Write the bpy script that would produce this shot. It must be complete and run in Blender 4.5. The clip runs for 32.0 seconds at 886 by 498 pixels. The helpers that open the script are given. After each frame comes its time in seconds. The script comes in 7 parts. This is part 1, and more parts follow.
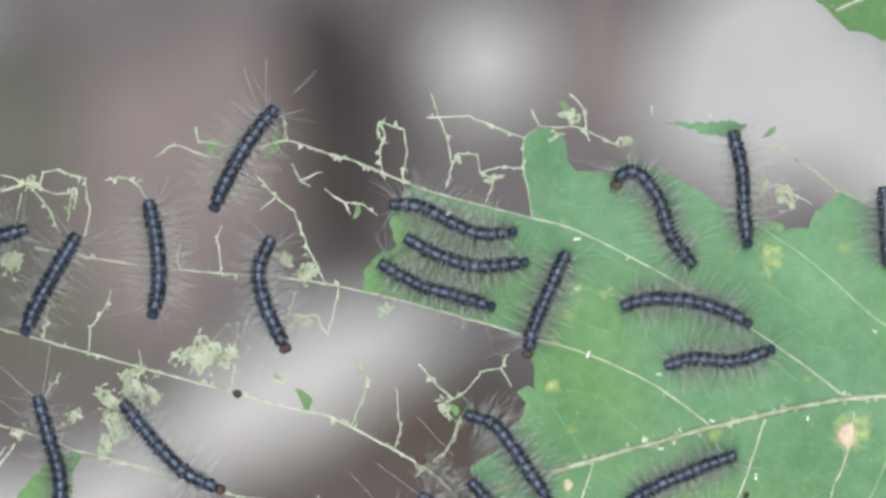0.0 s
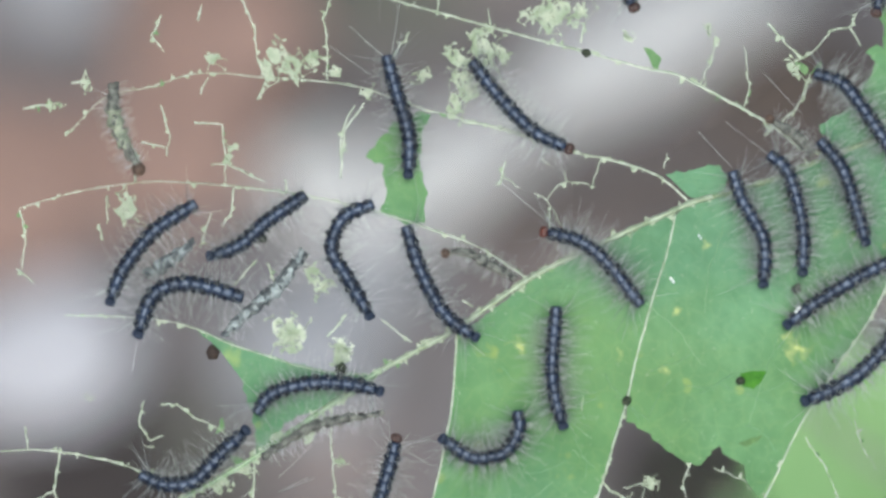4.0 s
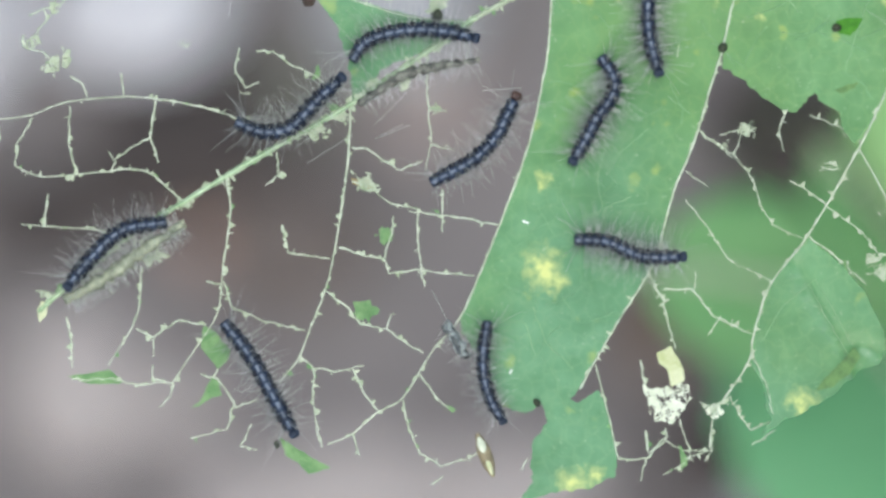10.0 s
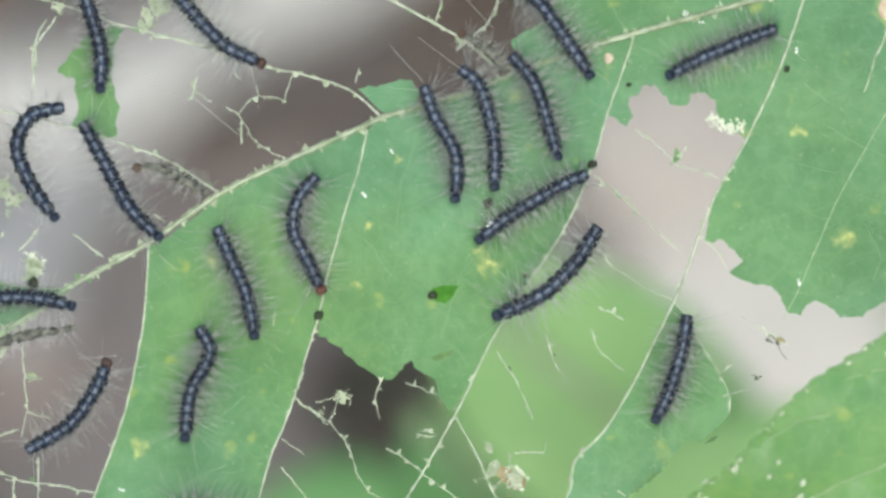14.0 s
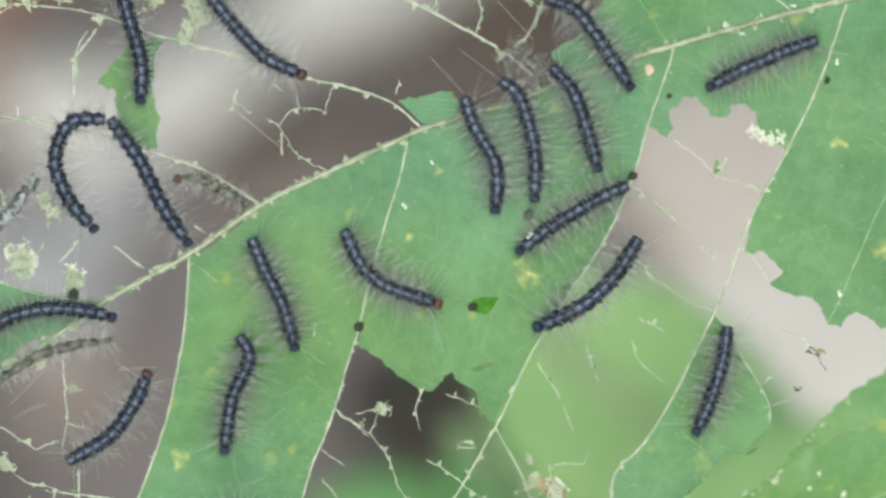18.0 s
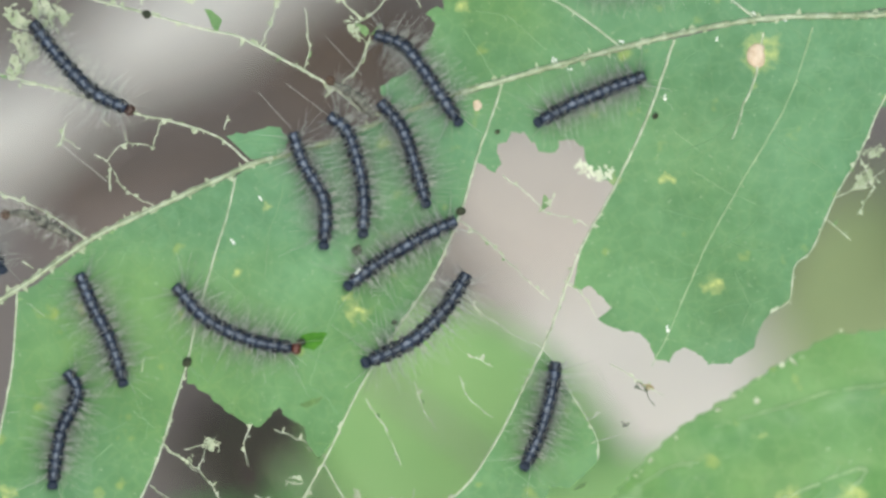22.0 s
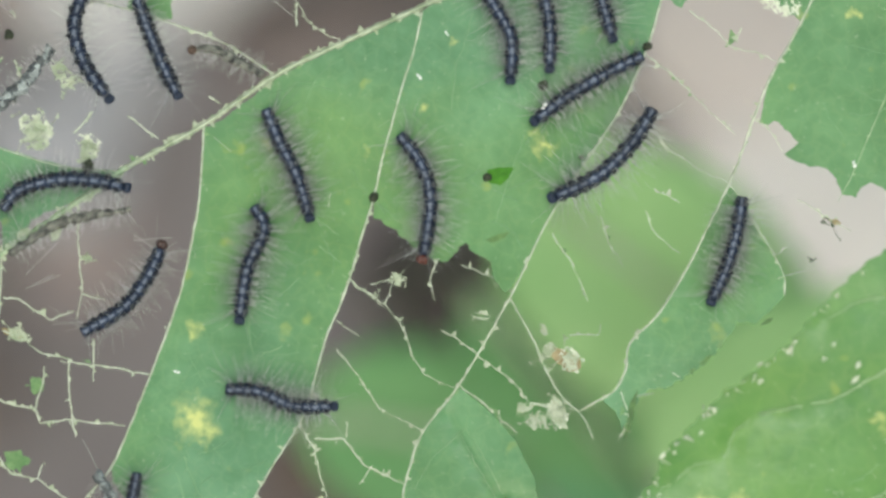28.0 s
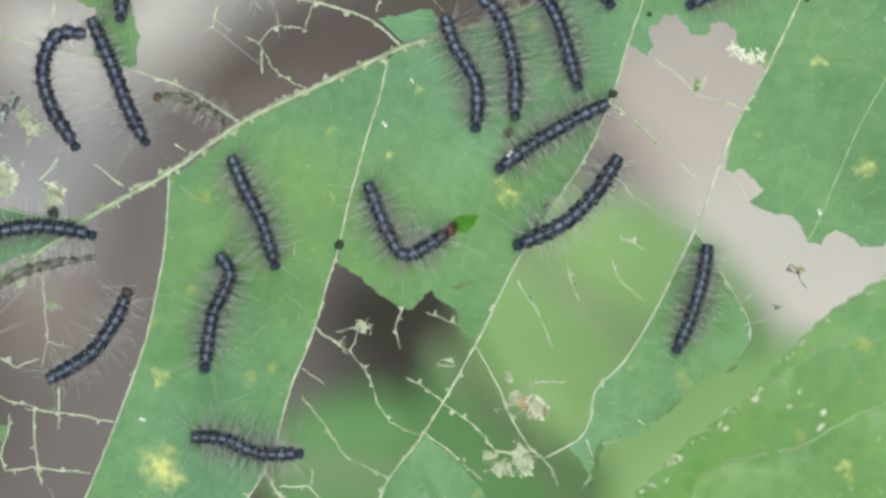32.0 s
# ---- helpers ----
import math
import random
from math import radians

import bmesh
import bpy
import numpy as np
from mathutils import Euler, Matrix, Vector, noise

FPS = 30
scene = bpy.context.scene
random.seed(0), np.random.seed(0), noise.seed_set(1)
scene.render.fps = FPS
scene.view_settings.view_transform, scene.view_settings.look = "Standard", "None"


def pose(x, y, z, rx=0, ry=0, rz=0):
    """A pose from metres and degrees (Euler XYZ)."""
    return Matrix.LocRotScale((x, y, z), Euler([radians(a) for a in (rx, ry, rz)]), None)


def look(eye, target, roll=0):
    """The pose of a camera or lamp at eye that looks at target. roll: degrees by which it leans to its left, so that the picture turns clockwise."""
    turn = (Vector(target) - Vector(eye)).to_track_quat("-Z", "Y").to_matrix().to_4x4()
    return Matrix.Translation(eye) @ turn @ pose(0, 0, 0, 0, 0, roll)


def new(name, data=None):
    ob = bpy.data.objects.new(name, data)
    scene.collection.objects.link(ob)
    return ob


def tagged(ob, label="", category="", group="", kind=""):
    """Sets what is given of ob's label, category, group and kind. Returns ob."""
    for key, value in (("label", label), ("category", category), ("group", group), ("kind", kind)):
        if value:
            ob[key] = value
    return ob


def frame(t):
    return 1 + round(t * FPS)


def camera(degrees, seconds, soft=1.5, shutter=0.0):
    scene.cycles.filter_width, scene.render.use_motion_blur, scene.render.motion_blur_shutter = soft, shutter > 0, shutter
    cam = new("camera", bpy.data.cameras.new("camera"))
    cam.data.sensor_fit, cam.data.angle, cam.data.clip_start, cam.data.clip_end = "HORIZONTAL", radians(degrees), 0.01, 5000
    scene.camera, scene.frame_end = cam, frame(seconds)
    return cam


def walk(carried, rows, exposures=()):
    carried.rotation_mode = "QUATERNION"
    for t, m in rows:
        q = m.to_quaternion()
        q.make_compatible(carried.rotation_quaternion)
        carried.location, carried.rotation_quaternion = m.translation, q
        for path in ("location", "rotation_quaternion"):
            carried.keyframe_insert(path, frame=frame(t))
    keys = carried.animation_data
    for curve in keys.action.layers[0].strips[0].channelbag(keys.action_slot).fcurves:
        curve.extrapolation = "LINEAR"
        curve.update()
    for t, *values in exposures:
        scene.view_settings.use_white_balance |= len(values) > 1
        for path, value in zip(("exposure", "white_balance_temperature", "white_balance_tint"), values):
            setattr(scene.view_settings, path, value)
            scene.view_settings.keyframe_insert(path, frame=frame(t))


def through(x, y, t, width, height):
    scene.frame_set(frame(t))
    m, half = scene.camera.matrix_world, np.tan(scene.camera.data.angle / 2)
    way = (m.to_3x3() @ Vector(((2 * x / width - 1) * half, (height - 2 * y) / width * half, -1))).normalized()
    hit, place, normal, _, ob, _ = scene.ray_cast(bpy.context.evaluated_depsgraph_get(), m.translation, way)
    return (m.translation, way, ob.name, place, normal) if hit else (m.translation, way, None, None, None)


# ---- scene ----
# A lace-eaten leaf with a colony of hairy caterpillars, seen from above through a long lens.
# Plan: millimetres on the leaf, x to the right, y away; the leaf lies LEAF_Z above the soil.
MM = 0.001
LEAF_Z = 0.6
EYE_Z = 2.4
DEPTH = EYE_Z - LEAF_Z

cam = camera(4.997, 32.0, soft=3.0, shutter=0.50)
cam.data.dof.use_dof = True
cam.data.dof.focus_distance = DEPTH
cam.data.dof.aperture_fstop = 5.6


def aim(x, y):
    """The camera turned to a point of the leaf, in millimetres of the plan."""
    x, y = x * MM, y * MM
    return pose(0, 0, EYE_Z, math.degrees(math.atan2(y, math.hypot(x, DEPTH))), -math.degrees(math.atan2(x, DEPTH)))


walk(cam, [
    (0, aim(38.53, 65.81)), (0.5, aim(35.87, 61.83)), (1, aim(31.21, 60.43)), (1.5, aim(11.46, 60.45)),
    (2, aim(-5.09, 56.31)), (2.5, aim(-16.7, 44.75)), (3, aim(-23.2, 25.75)), (3.5, aim(-23.3, 13.15)),
    (5.5, aim(-25.15, -7.55)), (6, aim(-32, -12.95)), (6.5, aim(-38.97, -22.38)), (7, aim(-48.34, -29.22)),
    (7.5, aim(-52.35, -38.16)), (8, aim(-54.35, -49.49)), (8.5, aim(-48.55, -59.65)), (9, aim(-37.93, -64.64)),
    (9.5, aim(-35.94, -59.31)), (10, aim(-40.33, -57.29)), (10.5, aim(-33.96, -57.67)), (11, aim(-15.06, -54.82)),
    (11.5, aim(4.18, -47.67)), (12, aim(13.59, -38.17)), (12.5, aim(23.57, -29.29)), (13, aim(29.4, -20.1)),
    (13.5, aim(30.99, -15.36)), (14, aim(31.3, -9.82)), (14.5, aim(27.23, -6.63)), (16.5, aim(26.32, -9.62)),
    (17, aim(23.62, -8.87)), (17.5, aim(22.26, -7.88)), (18, aim(24.14, -7.79)), (18.5, aim(32.1, -7.04)),
    (19, aim(36.22, -6.33)), (19.5, aim(39.22, -6.99)), (20, aim(40.54, -2.45)), (20.5, aim(41.53, 4.15)),
    (21, aim(49.4, 2.39)), (21.5, aim(51.82, 0.25)), (22, aim(54.61, -1.5)), (22.5, aim(53.28, -3.32)),
    (23, aim(49.08, -6.7)), (23.5, aim(50.62, -12.09)), (24, aim(50.16, -15.43)), (24.5, aim(51.24, -19.41)),
    (26.5, aim(35.31, -23.24)), (27, aim(30.55, -25.37)), (27.5, aim(23.37, -27.8)), (28, aim(21.53, -30.74)),
    (28.5, aim(21.79, -32.55)), (29, aim(27.55, -34.1)), (29.5, aim(31.61, -35.27)), (30, aim(27.35, -34.57)),
    (30.5, aim(22.03, -31.98)), (31, aim(17.72, -28.66)), (31.5, aim(21.89, -24.97)), (32, aim(27.67, -22.31))],
    exposures=[(0, 0.76, 6400, 3), (3, 0.77, 6120, 0), (6, 0.80, 6080, -1), (9, 0.82, 6080, -1), (12, 0.90, 6150, 0), (13, 0.84, 6350, -1), (14, 0.78, 6480, -3), (17, 0.71, 6620, -3), (21, 0.71, 6620, -4), (24, 0.63, 6680, -4), (28, 0.62, 6680, -4), (32, 0.60, 6680, -4)])

# ---- light: a bright overcast day ----
world = bpy.data.worlds.new("overcast_sky")
scene.world = world
world.use_nodes = True
wn = world.node_tree.nodes
sky = wn.new("ShaderNodeTexSky")
sky.sky_type = "NISHITA"
sky.sun_disc = False
sky.sun_elevation, sky.sun_rotation = radians(62), radians(200)
sky.air_density, sky.dust_density, sky.ozone_density = 1.0, 5.0, 0.6
wn["Background"].inputs["Strength"].default_value = 0.12
world.node_tree.links.new(sky.outputs["Color"], wn["Background"].inputs["Color"])
sun = new("sun", bpy.data.lights.new("sun", "SUN"))
sun.data.energy, sun.data.angle, sun.data.color = 1.4, radians(24), (1.0, 0.97, 0.93)
sun.matrix_basis = look((0.3, 0.8, 1.6), (0, 0, 0))


# ---- materials ----
def mat(name, dark, light, scale=300.0, rough=0.6, bump=0.0, bump_scale=None, through=0.0, fine=0.35, metal=0.0, spec=0.5, each=0.0):
    """A grained surface between two colours, at two scales of noise; through: share of light that it lets pass; each: how far pieces differ."""
    m = bpy.data.materials.new(name)
    m.use_nodes = True
    nt = m.node_tree
    nodes, links = nt.nodes, nt.links
    bsdf = nodes["Principled BSDF"]
    co = nodes.new("ShaderNodeTexCoord")
    big = nodes.new("ShaderNodeTexNoise")
    big.inputs["Scale"].default_value, big.inputs["Detail"].default_value = scale, 4
    small = nodes.new("ShaderNodeTexNoise")
    small.inputs["Scale"].default_value, small.inputs["Detail"].default_value = scale * 7.3, 3
    for n in (big, small):
        links.new(co.outputs["Object"], n.inputs["Vector"])
    blend = nodes.new("ShaderNodeMix")
    blend.inputs["Factor"].default_value = fine
    links.new(big.outputs["Fac"], blend.inputs["A"])
    links.new(small.outputs["Fac"], blend.inputs["B"])
    ramp = nodes.new("ShaderNodeValToRGB")
    ramp.color_ramp.elements[0].position, ramp.color_ramp.elements[1].position = 0.34, 0.66
    ramp.color_ramp.elements[0].color, ramp.color_ramp.elements[1].color = (*dark, 1), (*light, 1)
    links.new(blend.outputs["Result"], ramp.inputs["Fac"])
    colour = ramp.outputs["Color"]
    if each:
        info = nodes.new("ShaderNodeObjectInfo")
        shade = nodes.new("ShaderNodeMapRange")
        shade.inputs["To Min"].default_value, shade.inputs["To Max"].default_value = 1 - each, 1 + each
        links.new(info.outputs["Random"], shade.inputs["Value"])
        hsv = nodes.new("ShaderNodeHueSaturation")
        links.new(shade.outputs["Result"], hsv.inputs["Value"])
        links.new(colour, hsv.inputs["Color"])
        colour = hsv.outputs["Color"]
    links.new(colour, bsdf.inputs["Base Color"])
    bsdf.inputs["Roughness"].default_value, bsdf.inputs["Metallic"].default_value = rough, metal
    bsdf.inputs["Specular IOR Level"].default_value = spec
    if bump:
        bn = nodes.new("ShaderNodeTexNoise")
        bn.inputs["Scale"].default_value, bn.inputs["Detail"].default_value = bump_scale or scale * 3, 5
        links.new(co.outputs["Object"], bn.inputs["Vector"])
        bp = nodes.new("ShaderNodeBump")
        bp.inputs["Strength"].default_value, bp.inputs["Distance"].default_value = bump, 0.0004
        links.new(bn.outputs["Fac"], bp.inputs["Height"])
        links.new(bp.outputs["Normal"], bsdf.inputs["Normal"])
    if through:
        tr = nodes.new("ShaderNodeBsdfTranslucent")
        links.new(colour, tr.inputs["Color"])
        mix = nodes.new("ShaderNodeMixShader")
        mix.inputs["Fac"].default_value = through
        links.new(bsdf.outputs["BSDF"], mix.inputs[1])
        links.new(tr.outputs["BSDF"], mix.inputs[2])
        links.new(mix.outputs["Shader"], nodes["Material Output"].inputs["Surface"])
    return m


def leaf_mat(name, dark, light, net=0.35, rough=0.40, cell=330.0, pale=(0.30, 0.42, 0.20), warm_tint=(1.0, 0.95, 0.42), spots=(), cool_from=62, cool_to=86):
    """Living leaf: mottled green with a fine net of paler veinlets, a few yellowed flecks and a puckered relief."""
    m = mat(name, dark, light, scale=45, rough=rough, fine=0.34)
    nt = m.node_tree
    nodes, links = nt.nodes, nt.links
    bsdf = nodes["Principled BSDF"]
    co = nodes["Texture Coordinate"]
    base = bsdf.inputs["Base Color"].links[0].from_socket
    vor = nodes.new("ShaderNodeTexVoronoi")
    vor.feature = "DISTANCE_TO_EDGE"
    vor.inputs["Scale"].default_value = cell
    warp = nodes.new("ShaderNodeTexNoise")
    warp.inputs["Scale"].default_value = 260
    add = nodes.new("ShaderNodeMix")
    add.data_type = "VECTOR"
    add.inputs["Factor"].default_value = 0.004
    links.new(co.outputs["Object"], warp.inputs["Vector"])
    links.new(co.outputs["Object"], add.inputs[4])
    links.new(warp.outputs["Color"], add.inputs[5])
    links.new(add.outputs[1], vor.inputs["Vector"])
    line = nodes.new("ShaderNodeMapRange")
    line.inputs["From Min"].default_value, line.inputs["From Max"].default_value = 0.0, 0.09
    line.inputs["To Min"].default_value, line.inputs["To Max"].default_value = net, 0.0
    links.new(vor.outputs["Distance"], line.inputs["Value"])
    veined = nodes.new("ShaderNodeMix")
    veined.data_type = "RGBA"
    veined.inputs[7].default_value = (*pale, 1)
    links.new(line.outputs["Result"], veined.inputs["Factor"])
    links.new(base, veined.inputs[6])
    spot = nodes.new("ShaderNodeTexNoise")
    spot.inputs["Scale"].default_value, spot.inputs["Detail"].default_value = 190, 2
    links.new(co.outputs["Object"], spot.inputs["Vector"])
    few = nodes.new("ShaderNodeMapRange")
    few.inputs["From Min"].default_value, few.inputs["From Max"].default_value = 0.67, 0.78
    few.inputs["To Max"].default_value = 0.55
    links.new(spot.outputs["Fac"], few.inputs["Value"])
    flecked = nodes.new("ShaderNodeMix")
    flecked.data_type = "RGBA"
    flecked.inputs[7].default_value = (0.30, 0.36, 0.08, 1)
    links.new(few.outputs["Result"], flecked.inputs["Factor"])
    links.new(veined.outputs[2], flecked.inputs[6])
    tint = nodes.new("ShaderNodeTexNoise")
    tint.inputs["Scale"].default_value, tint.inputs["Detail"].default_value = 17, 3
    links.new(co.outputs["Object"], tint.inputs["Vector"])
    warm = nodes.new("ShaderNodeMapRange")
    warm.inputs["From Min"].default_value, warm.inputs["From Max"].default_value = 0.42, 0.62
    warm.inputs["To Max"].default_value = 0.75
    links.new(tint.outputs["Fac"], warm.inputs["Value"])
    where = nodes.new("ShaderNodeSeparateXYZ")
    links.new(co.outputs["Object"], where.inputs["Vector"])
    inner = nodes.new("ShaderNodeMapRange")
    inner.inputs["From Min"].default_value, inner.inputs["From Max"].default_value = cool_from * MM, cool_to * MM
    inner.inputs["To Min"].default_value, inner.inputs["To Max"].default_value = 1.0, 0.5
    links.new(where.outputs["X"], inner.inputs["Value"])
    share = nodes.new("ShaderNodeMath")
    share.operation = "MULTIPLY"
    links.new(inner.outputs["Result"], share.inputs[0])
    links.new(warm.outputs["Result"], share.inputs[1])
    warm = share
    hued = nodes.new("ShaderNodeMix")
    hued.data_type = "RGBA"
    hued.blend_type = "MULTIPLY"
    hued.inputs[7].default_value = (*warm_tint, 1)
    links.new(warm.outputs["Value"], hued.inputs["Factor"])
    links.new(flecked.outputs[2], hued.inputs[6])
    dust = nodes.new("ShaderNodeTexNoise")
    dust.inputs["Scale"].default_value, dust.inputs["Detail"].default_value = 1100, 2
    links.new(co.outputs["Object"], dust.inputs["Vector"])
    speck = nodes.new("ShaderNodeMapRange")
    speck.inputs["From Min"].default_value, speck.inputs["From Max"].default_value = 0.66, 0.80
    speck.inputs["To Max"].default_value = 0.35
    links.new(dust.outputs["Fac"], speck.inputs["Value"])
    dusty = nodes.new("ShaderNodeMix")
    dusty.data_type = "RGBA"
    dusty.inputs[7].default_value = (0.40, 0.48, 0.32, 1)
    links.new(speck.outputs["Result"], dusty.inputs["Factor"])
    links.new(hued.outputs[2], dusty.inputs[6])
    flat = nodes.new("ShaderNodeVectorMath")
    flat.operation = "MULTIPLY"
    flat.inputs[1].default_value = (1, 1, 0)
    links.new(co.outputs["Object"], flat.inputs[0])
    ragged = nodes.new("ShaderNodeTexNoise")
    ragged.inputs["Scale"].default_value, ragged.inputs["Detail"].default_value = 520, 4
    links.new(co.outputs["Object"], ragged.inputs["Vector"])
    wild = nodes.new("ShaderNodeMapRange")
    wild.inputs["From Min"].default_value, wild.inputs["From Max"].default_value = 0.3, 0.7
    wild.inputs["To Min"].default_value, wild.inputs["To Max"].default_value = 0.15, 1.35
    links.new(ragged.outputs["Fac"], wild.inputs["Value"])
    stray = nodes.new("ShaderNodeTexNoise")
    stray.inputs["Scale"].default_value, stray.inputs["Detail"].default_value = 420, 3
    links.new(co.outputs["Object"], stray.inputs["Vector"])
    centred = nodes.new("ShaderNodeVectorMath")
    centred.operation = "MULTIPLY_ADD"
    centred.inputs[1].default_value, centred.inputs[2].default_value = (0.006, 0.006, 0), (-0.003, -0.003, 0)
    links.new(stray.outputs["Color"], centred.inputs[0])
    strayed = nodes.new("ShaderNodeVectorMath")
    links.new(flat.outputs["Vector"], strayed.inputs[0])
    links.new(centred.outputs["Vector"], strayed.inputs[1])
    flat = strayed
    most = None
    for x, y, r in spots:
        far = nodes.new("ShaderNodeVectorMath")
        far.operation = "DISTANCE"
        far.inputs[1].default_value = (x * MM, y * MM, 0)
        links.new(flat.outputs["Vector"], far.inputs[0])
        soft = nodes.new("ShaderNodeMapRange")
        soft.inputs["From Min"].default_value, soft.inputs["From Max"].default_value = 0.15 * r * MM, 1.25 * r * MM
        soft.inputs["To Min"].default_value, soft.inputs["To Max"].default_value = min(1.0, 0.45 + 0.17 * r), 0.0
        links.new(far.outputs["Value"], soft.inputs["Value"])
        if most is None:
            most = soft.outputs["Result"]
        else:
            top = nodes.new("ShaderNodeMath")
            top.operation = "MAXIMUM"
            links.new(most, top.inputs[0])
            links.new(soft.outputs["Result"], top.inputs[1])
            most = top.outputs["Value"]
    if most is not None:
        amount = nodes.new("ShaderNodeMath")
        amount.operation = "MULTIPLY"
        amount.use_clamp = True
        links.new(most, amount.inputs[0])
        links.new(wild.outputs["Result"], amount.inputs[1])
        yellowed = nodes.new("ShaderNodeMix")
        yellowed.data_type = "RGBA"
        yellowed.inputs[7].default_value = (0.44, 0.47, 0.15, 1)
        links.new(amount.outputs["Value"], yellowed.inputs["Factor"])
        links.new(dusty.outputs[2], yellowed.inputs[6])
        dusty = yellowed
    flecked = dusty
    links.new(flecked.outputs[2], bsdf.inputs["Base Color"])
    bn = nodes.new("ShaderNodeTexNoise")
    bn.inputs["Scale"].default_value, bn.inputs["Detail"].default_value = 160, 4
    links.new(co.outputs["Object"], bn.inputs["Vector"])
    bp = nodes.new("ShaderNodeBump")
    bp.inputs["Strength"].default_value, bp.inputs["Distance"].default_value = 0.25, 0.0013
    links.new(bn.outputs["Fac"], bp.inputs["Height"])
    bp2 = nodes.new("ShaderNodeBump")
    bp2.inputs["Strength"].default_value, bp2.inputs["Distance"].default_value = 0.25, 0.0004
    links.new(line.outputs["Result"], bp2.inputs["Height"])
    links.new(bp.outputs["Normal"], bp2.inputs["Normal"])
    links.new(bp2.outputs["Normal"], bsdf.inputs["Normal"])
    return m


LEAF_SPOTS = [
(110.6, 33.2, 3.2),
(23, 6, 1),
(18.8, -6.2, 1),
(39.5, -12.5, 2),
(38, -10, 1),
(-22.5, -60.5, 3.6),
(16.5, -16.5, 0.9),
(-10, -11.5, 1),
(-22.5, -45.5, 1.2),
(-10.1, -11.7, 1.4),
(7.6, -13.2, 0.8),
(102.8, -8.2, 1.8),
(93.8, 11, 1),
(84.5, 11, 1.2),
(94, 11.5, 0.9),
(58.1, 41.4, 1.4),
(96.6, 64.4, 1.8),
(96.1, 61.9, 1),
(62.6, 58.7, 0.8),
(67.6, 57.9, 0.8),
(73.1, 56.9, 0.6),
(-17.3, -99, 3),
(-13.3, -98, 1.8),
(-22.3, -61.5, 3.2),
(-20.3, -63.5, 2.2),
(23.7, -84.5, 2.6),
(-22.7, -45.2, 1.2),
(8.5, 9, 0.9),
(18.3, -6.2, 0.9),
(23.3, 5.8, 0.9),
(94.2, 11.1, 1.2),
]
LOWER_SPOTS = [(68.1, -76.7, 2.4), (74.7, -75.7, 1.6), (75.9, -77.4, 1.5), (99.0, -62.4, 1.1), (116.8, -47.0, 2.4), (128.4, -45.8, 2.2), (100.1, -62.1, 1.4), (60.0, -82.8, 1.7), (67.6, -90.1, 2.2), (65.1, -90.5, 1.8), (112, -35, 0.9), (118, -58, 1.2), (104, -80, 1.6), (92, -88, 1.4)]
LEAF = leaf_mat("chewed_leaf_green", (0.039, 0.134, 0.047), (0.096, 0.227, 0.109), net=0.07, spots=LEAF_SPOTS)
LOWER = leaf_mat("lower_leaf_green", (0.056, 0.165, 0.042), (0.106, 0.240, 0.074), net=0.08, cell=200, spots=LOWER_SPOTS, cool_from=200, cool_to=300)
FRESH = leaf_mat("upper_leaf_green", (0.035, 0.115, 0.028), (0.062, 0.165, 0.045), net=0.05)
VEIN = mat("leaf_vein", (0.24, 0.30, 0.18), (0.70, 0.74, 0.60), scale=480, rough=0.6, bump=0.4, through=0.1)
FAINT = mat("blade_veinlet", (0.12, 0.26, 0.11), (0.24, 0.38, 0.20), scale=300, rough=0.5)
NET = mat("blade_tertiary_vein", (0.085, 0.21, 0.085), (0.15, 0.285, 0.14), scale=300, rough=0.5)
PALER = mat("lower_leaf_vein", (0.20, 0.32, 0.15), (0.46, 0.54, 0.36), scale=300, rough=0.5)
RIB = mat("leaf_midrib", (0.16, 0.21, 0.11), (0.46, 0.50, 0.37), scale=420, rough=0.55, bump=0.7)
GREEN_RIB = mat("leaf_midrib_pale_green", (0.15, 0.25, 0.11), (0.44, 0.53, 0.36), scale=420, rough=0.55, bump=0.7)
DULL_RIB = mat("leaf_midrib_green", (0.09, 0.16, 0.06), (0.30, 0.36, 0.20), scale=420, rough=0.55, bump=0.7)
DRY = mat("dry_membrane", (0.27, 0.34, 0.20), (0.60, 0.64, 0.50), scale=420, rough=0.75, bump=0.6, through=0.3)
GREENBIT = mat("leaf_scrap_green", (0.08, 0.20, 0.06), (0.22, 0.36, 0.15), scale=350, rough=0.6, through=0.3)
YELLOWBIT = mat("leaf_scrap_yellow", (0.44, 0.48, 0.22), (0.66, 0.68, 0.48), scale=300, rough=0.6, through=0.3)
WITHER = mat("withered_olive", (0.036, 0.085, 0.022), (0.105, 0.20, 0.055), scale=500, rough=0.7, bump=0.5)
CREAM = mat("gnawed_cream", (0.46, 0.50, 0.36), (0.72, 0.74, 0.62), scale=500, rough=0.7, bump=0.5, through=0.15)
DARKBIT = mat("leaf_scrap_dark", (0.02, 0.03, 0.018), (0.10, 0.14, 0.08), scale=400, rough=0.7)
GOO = mat("limp_pale_smear", (0.07, 0.08, 0.055), (0.34, 0.36, 0.25), scale=700, rough=0.5, bump=0.5)
BROWNBIT = mat("leaf_scrap_brown", (0.16, 0.12, 0.05), (0.40, 0.33, 0.18), scale=300, rough=0.7, through=0.2)

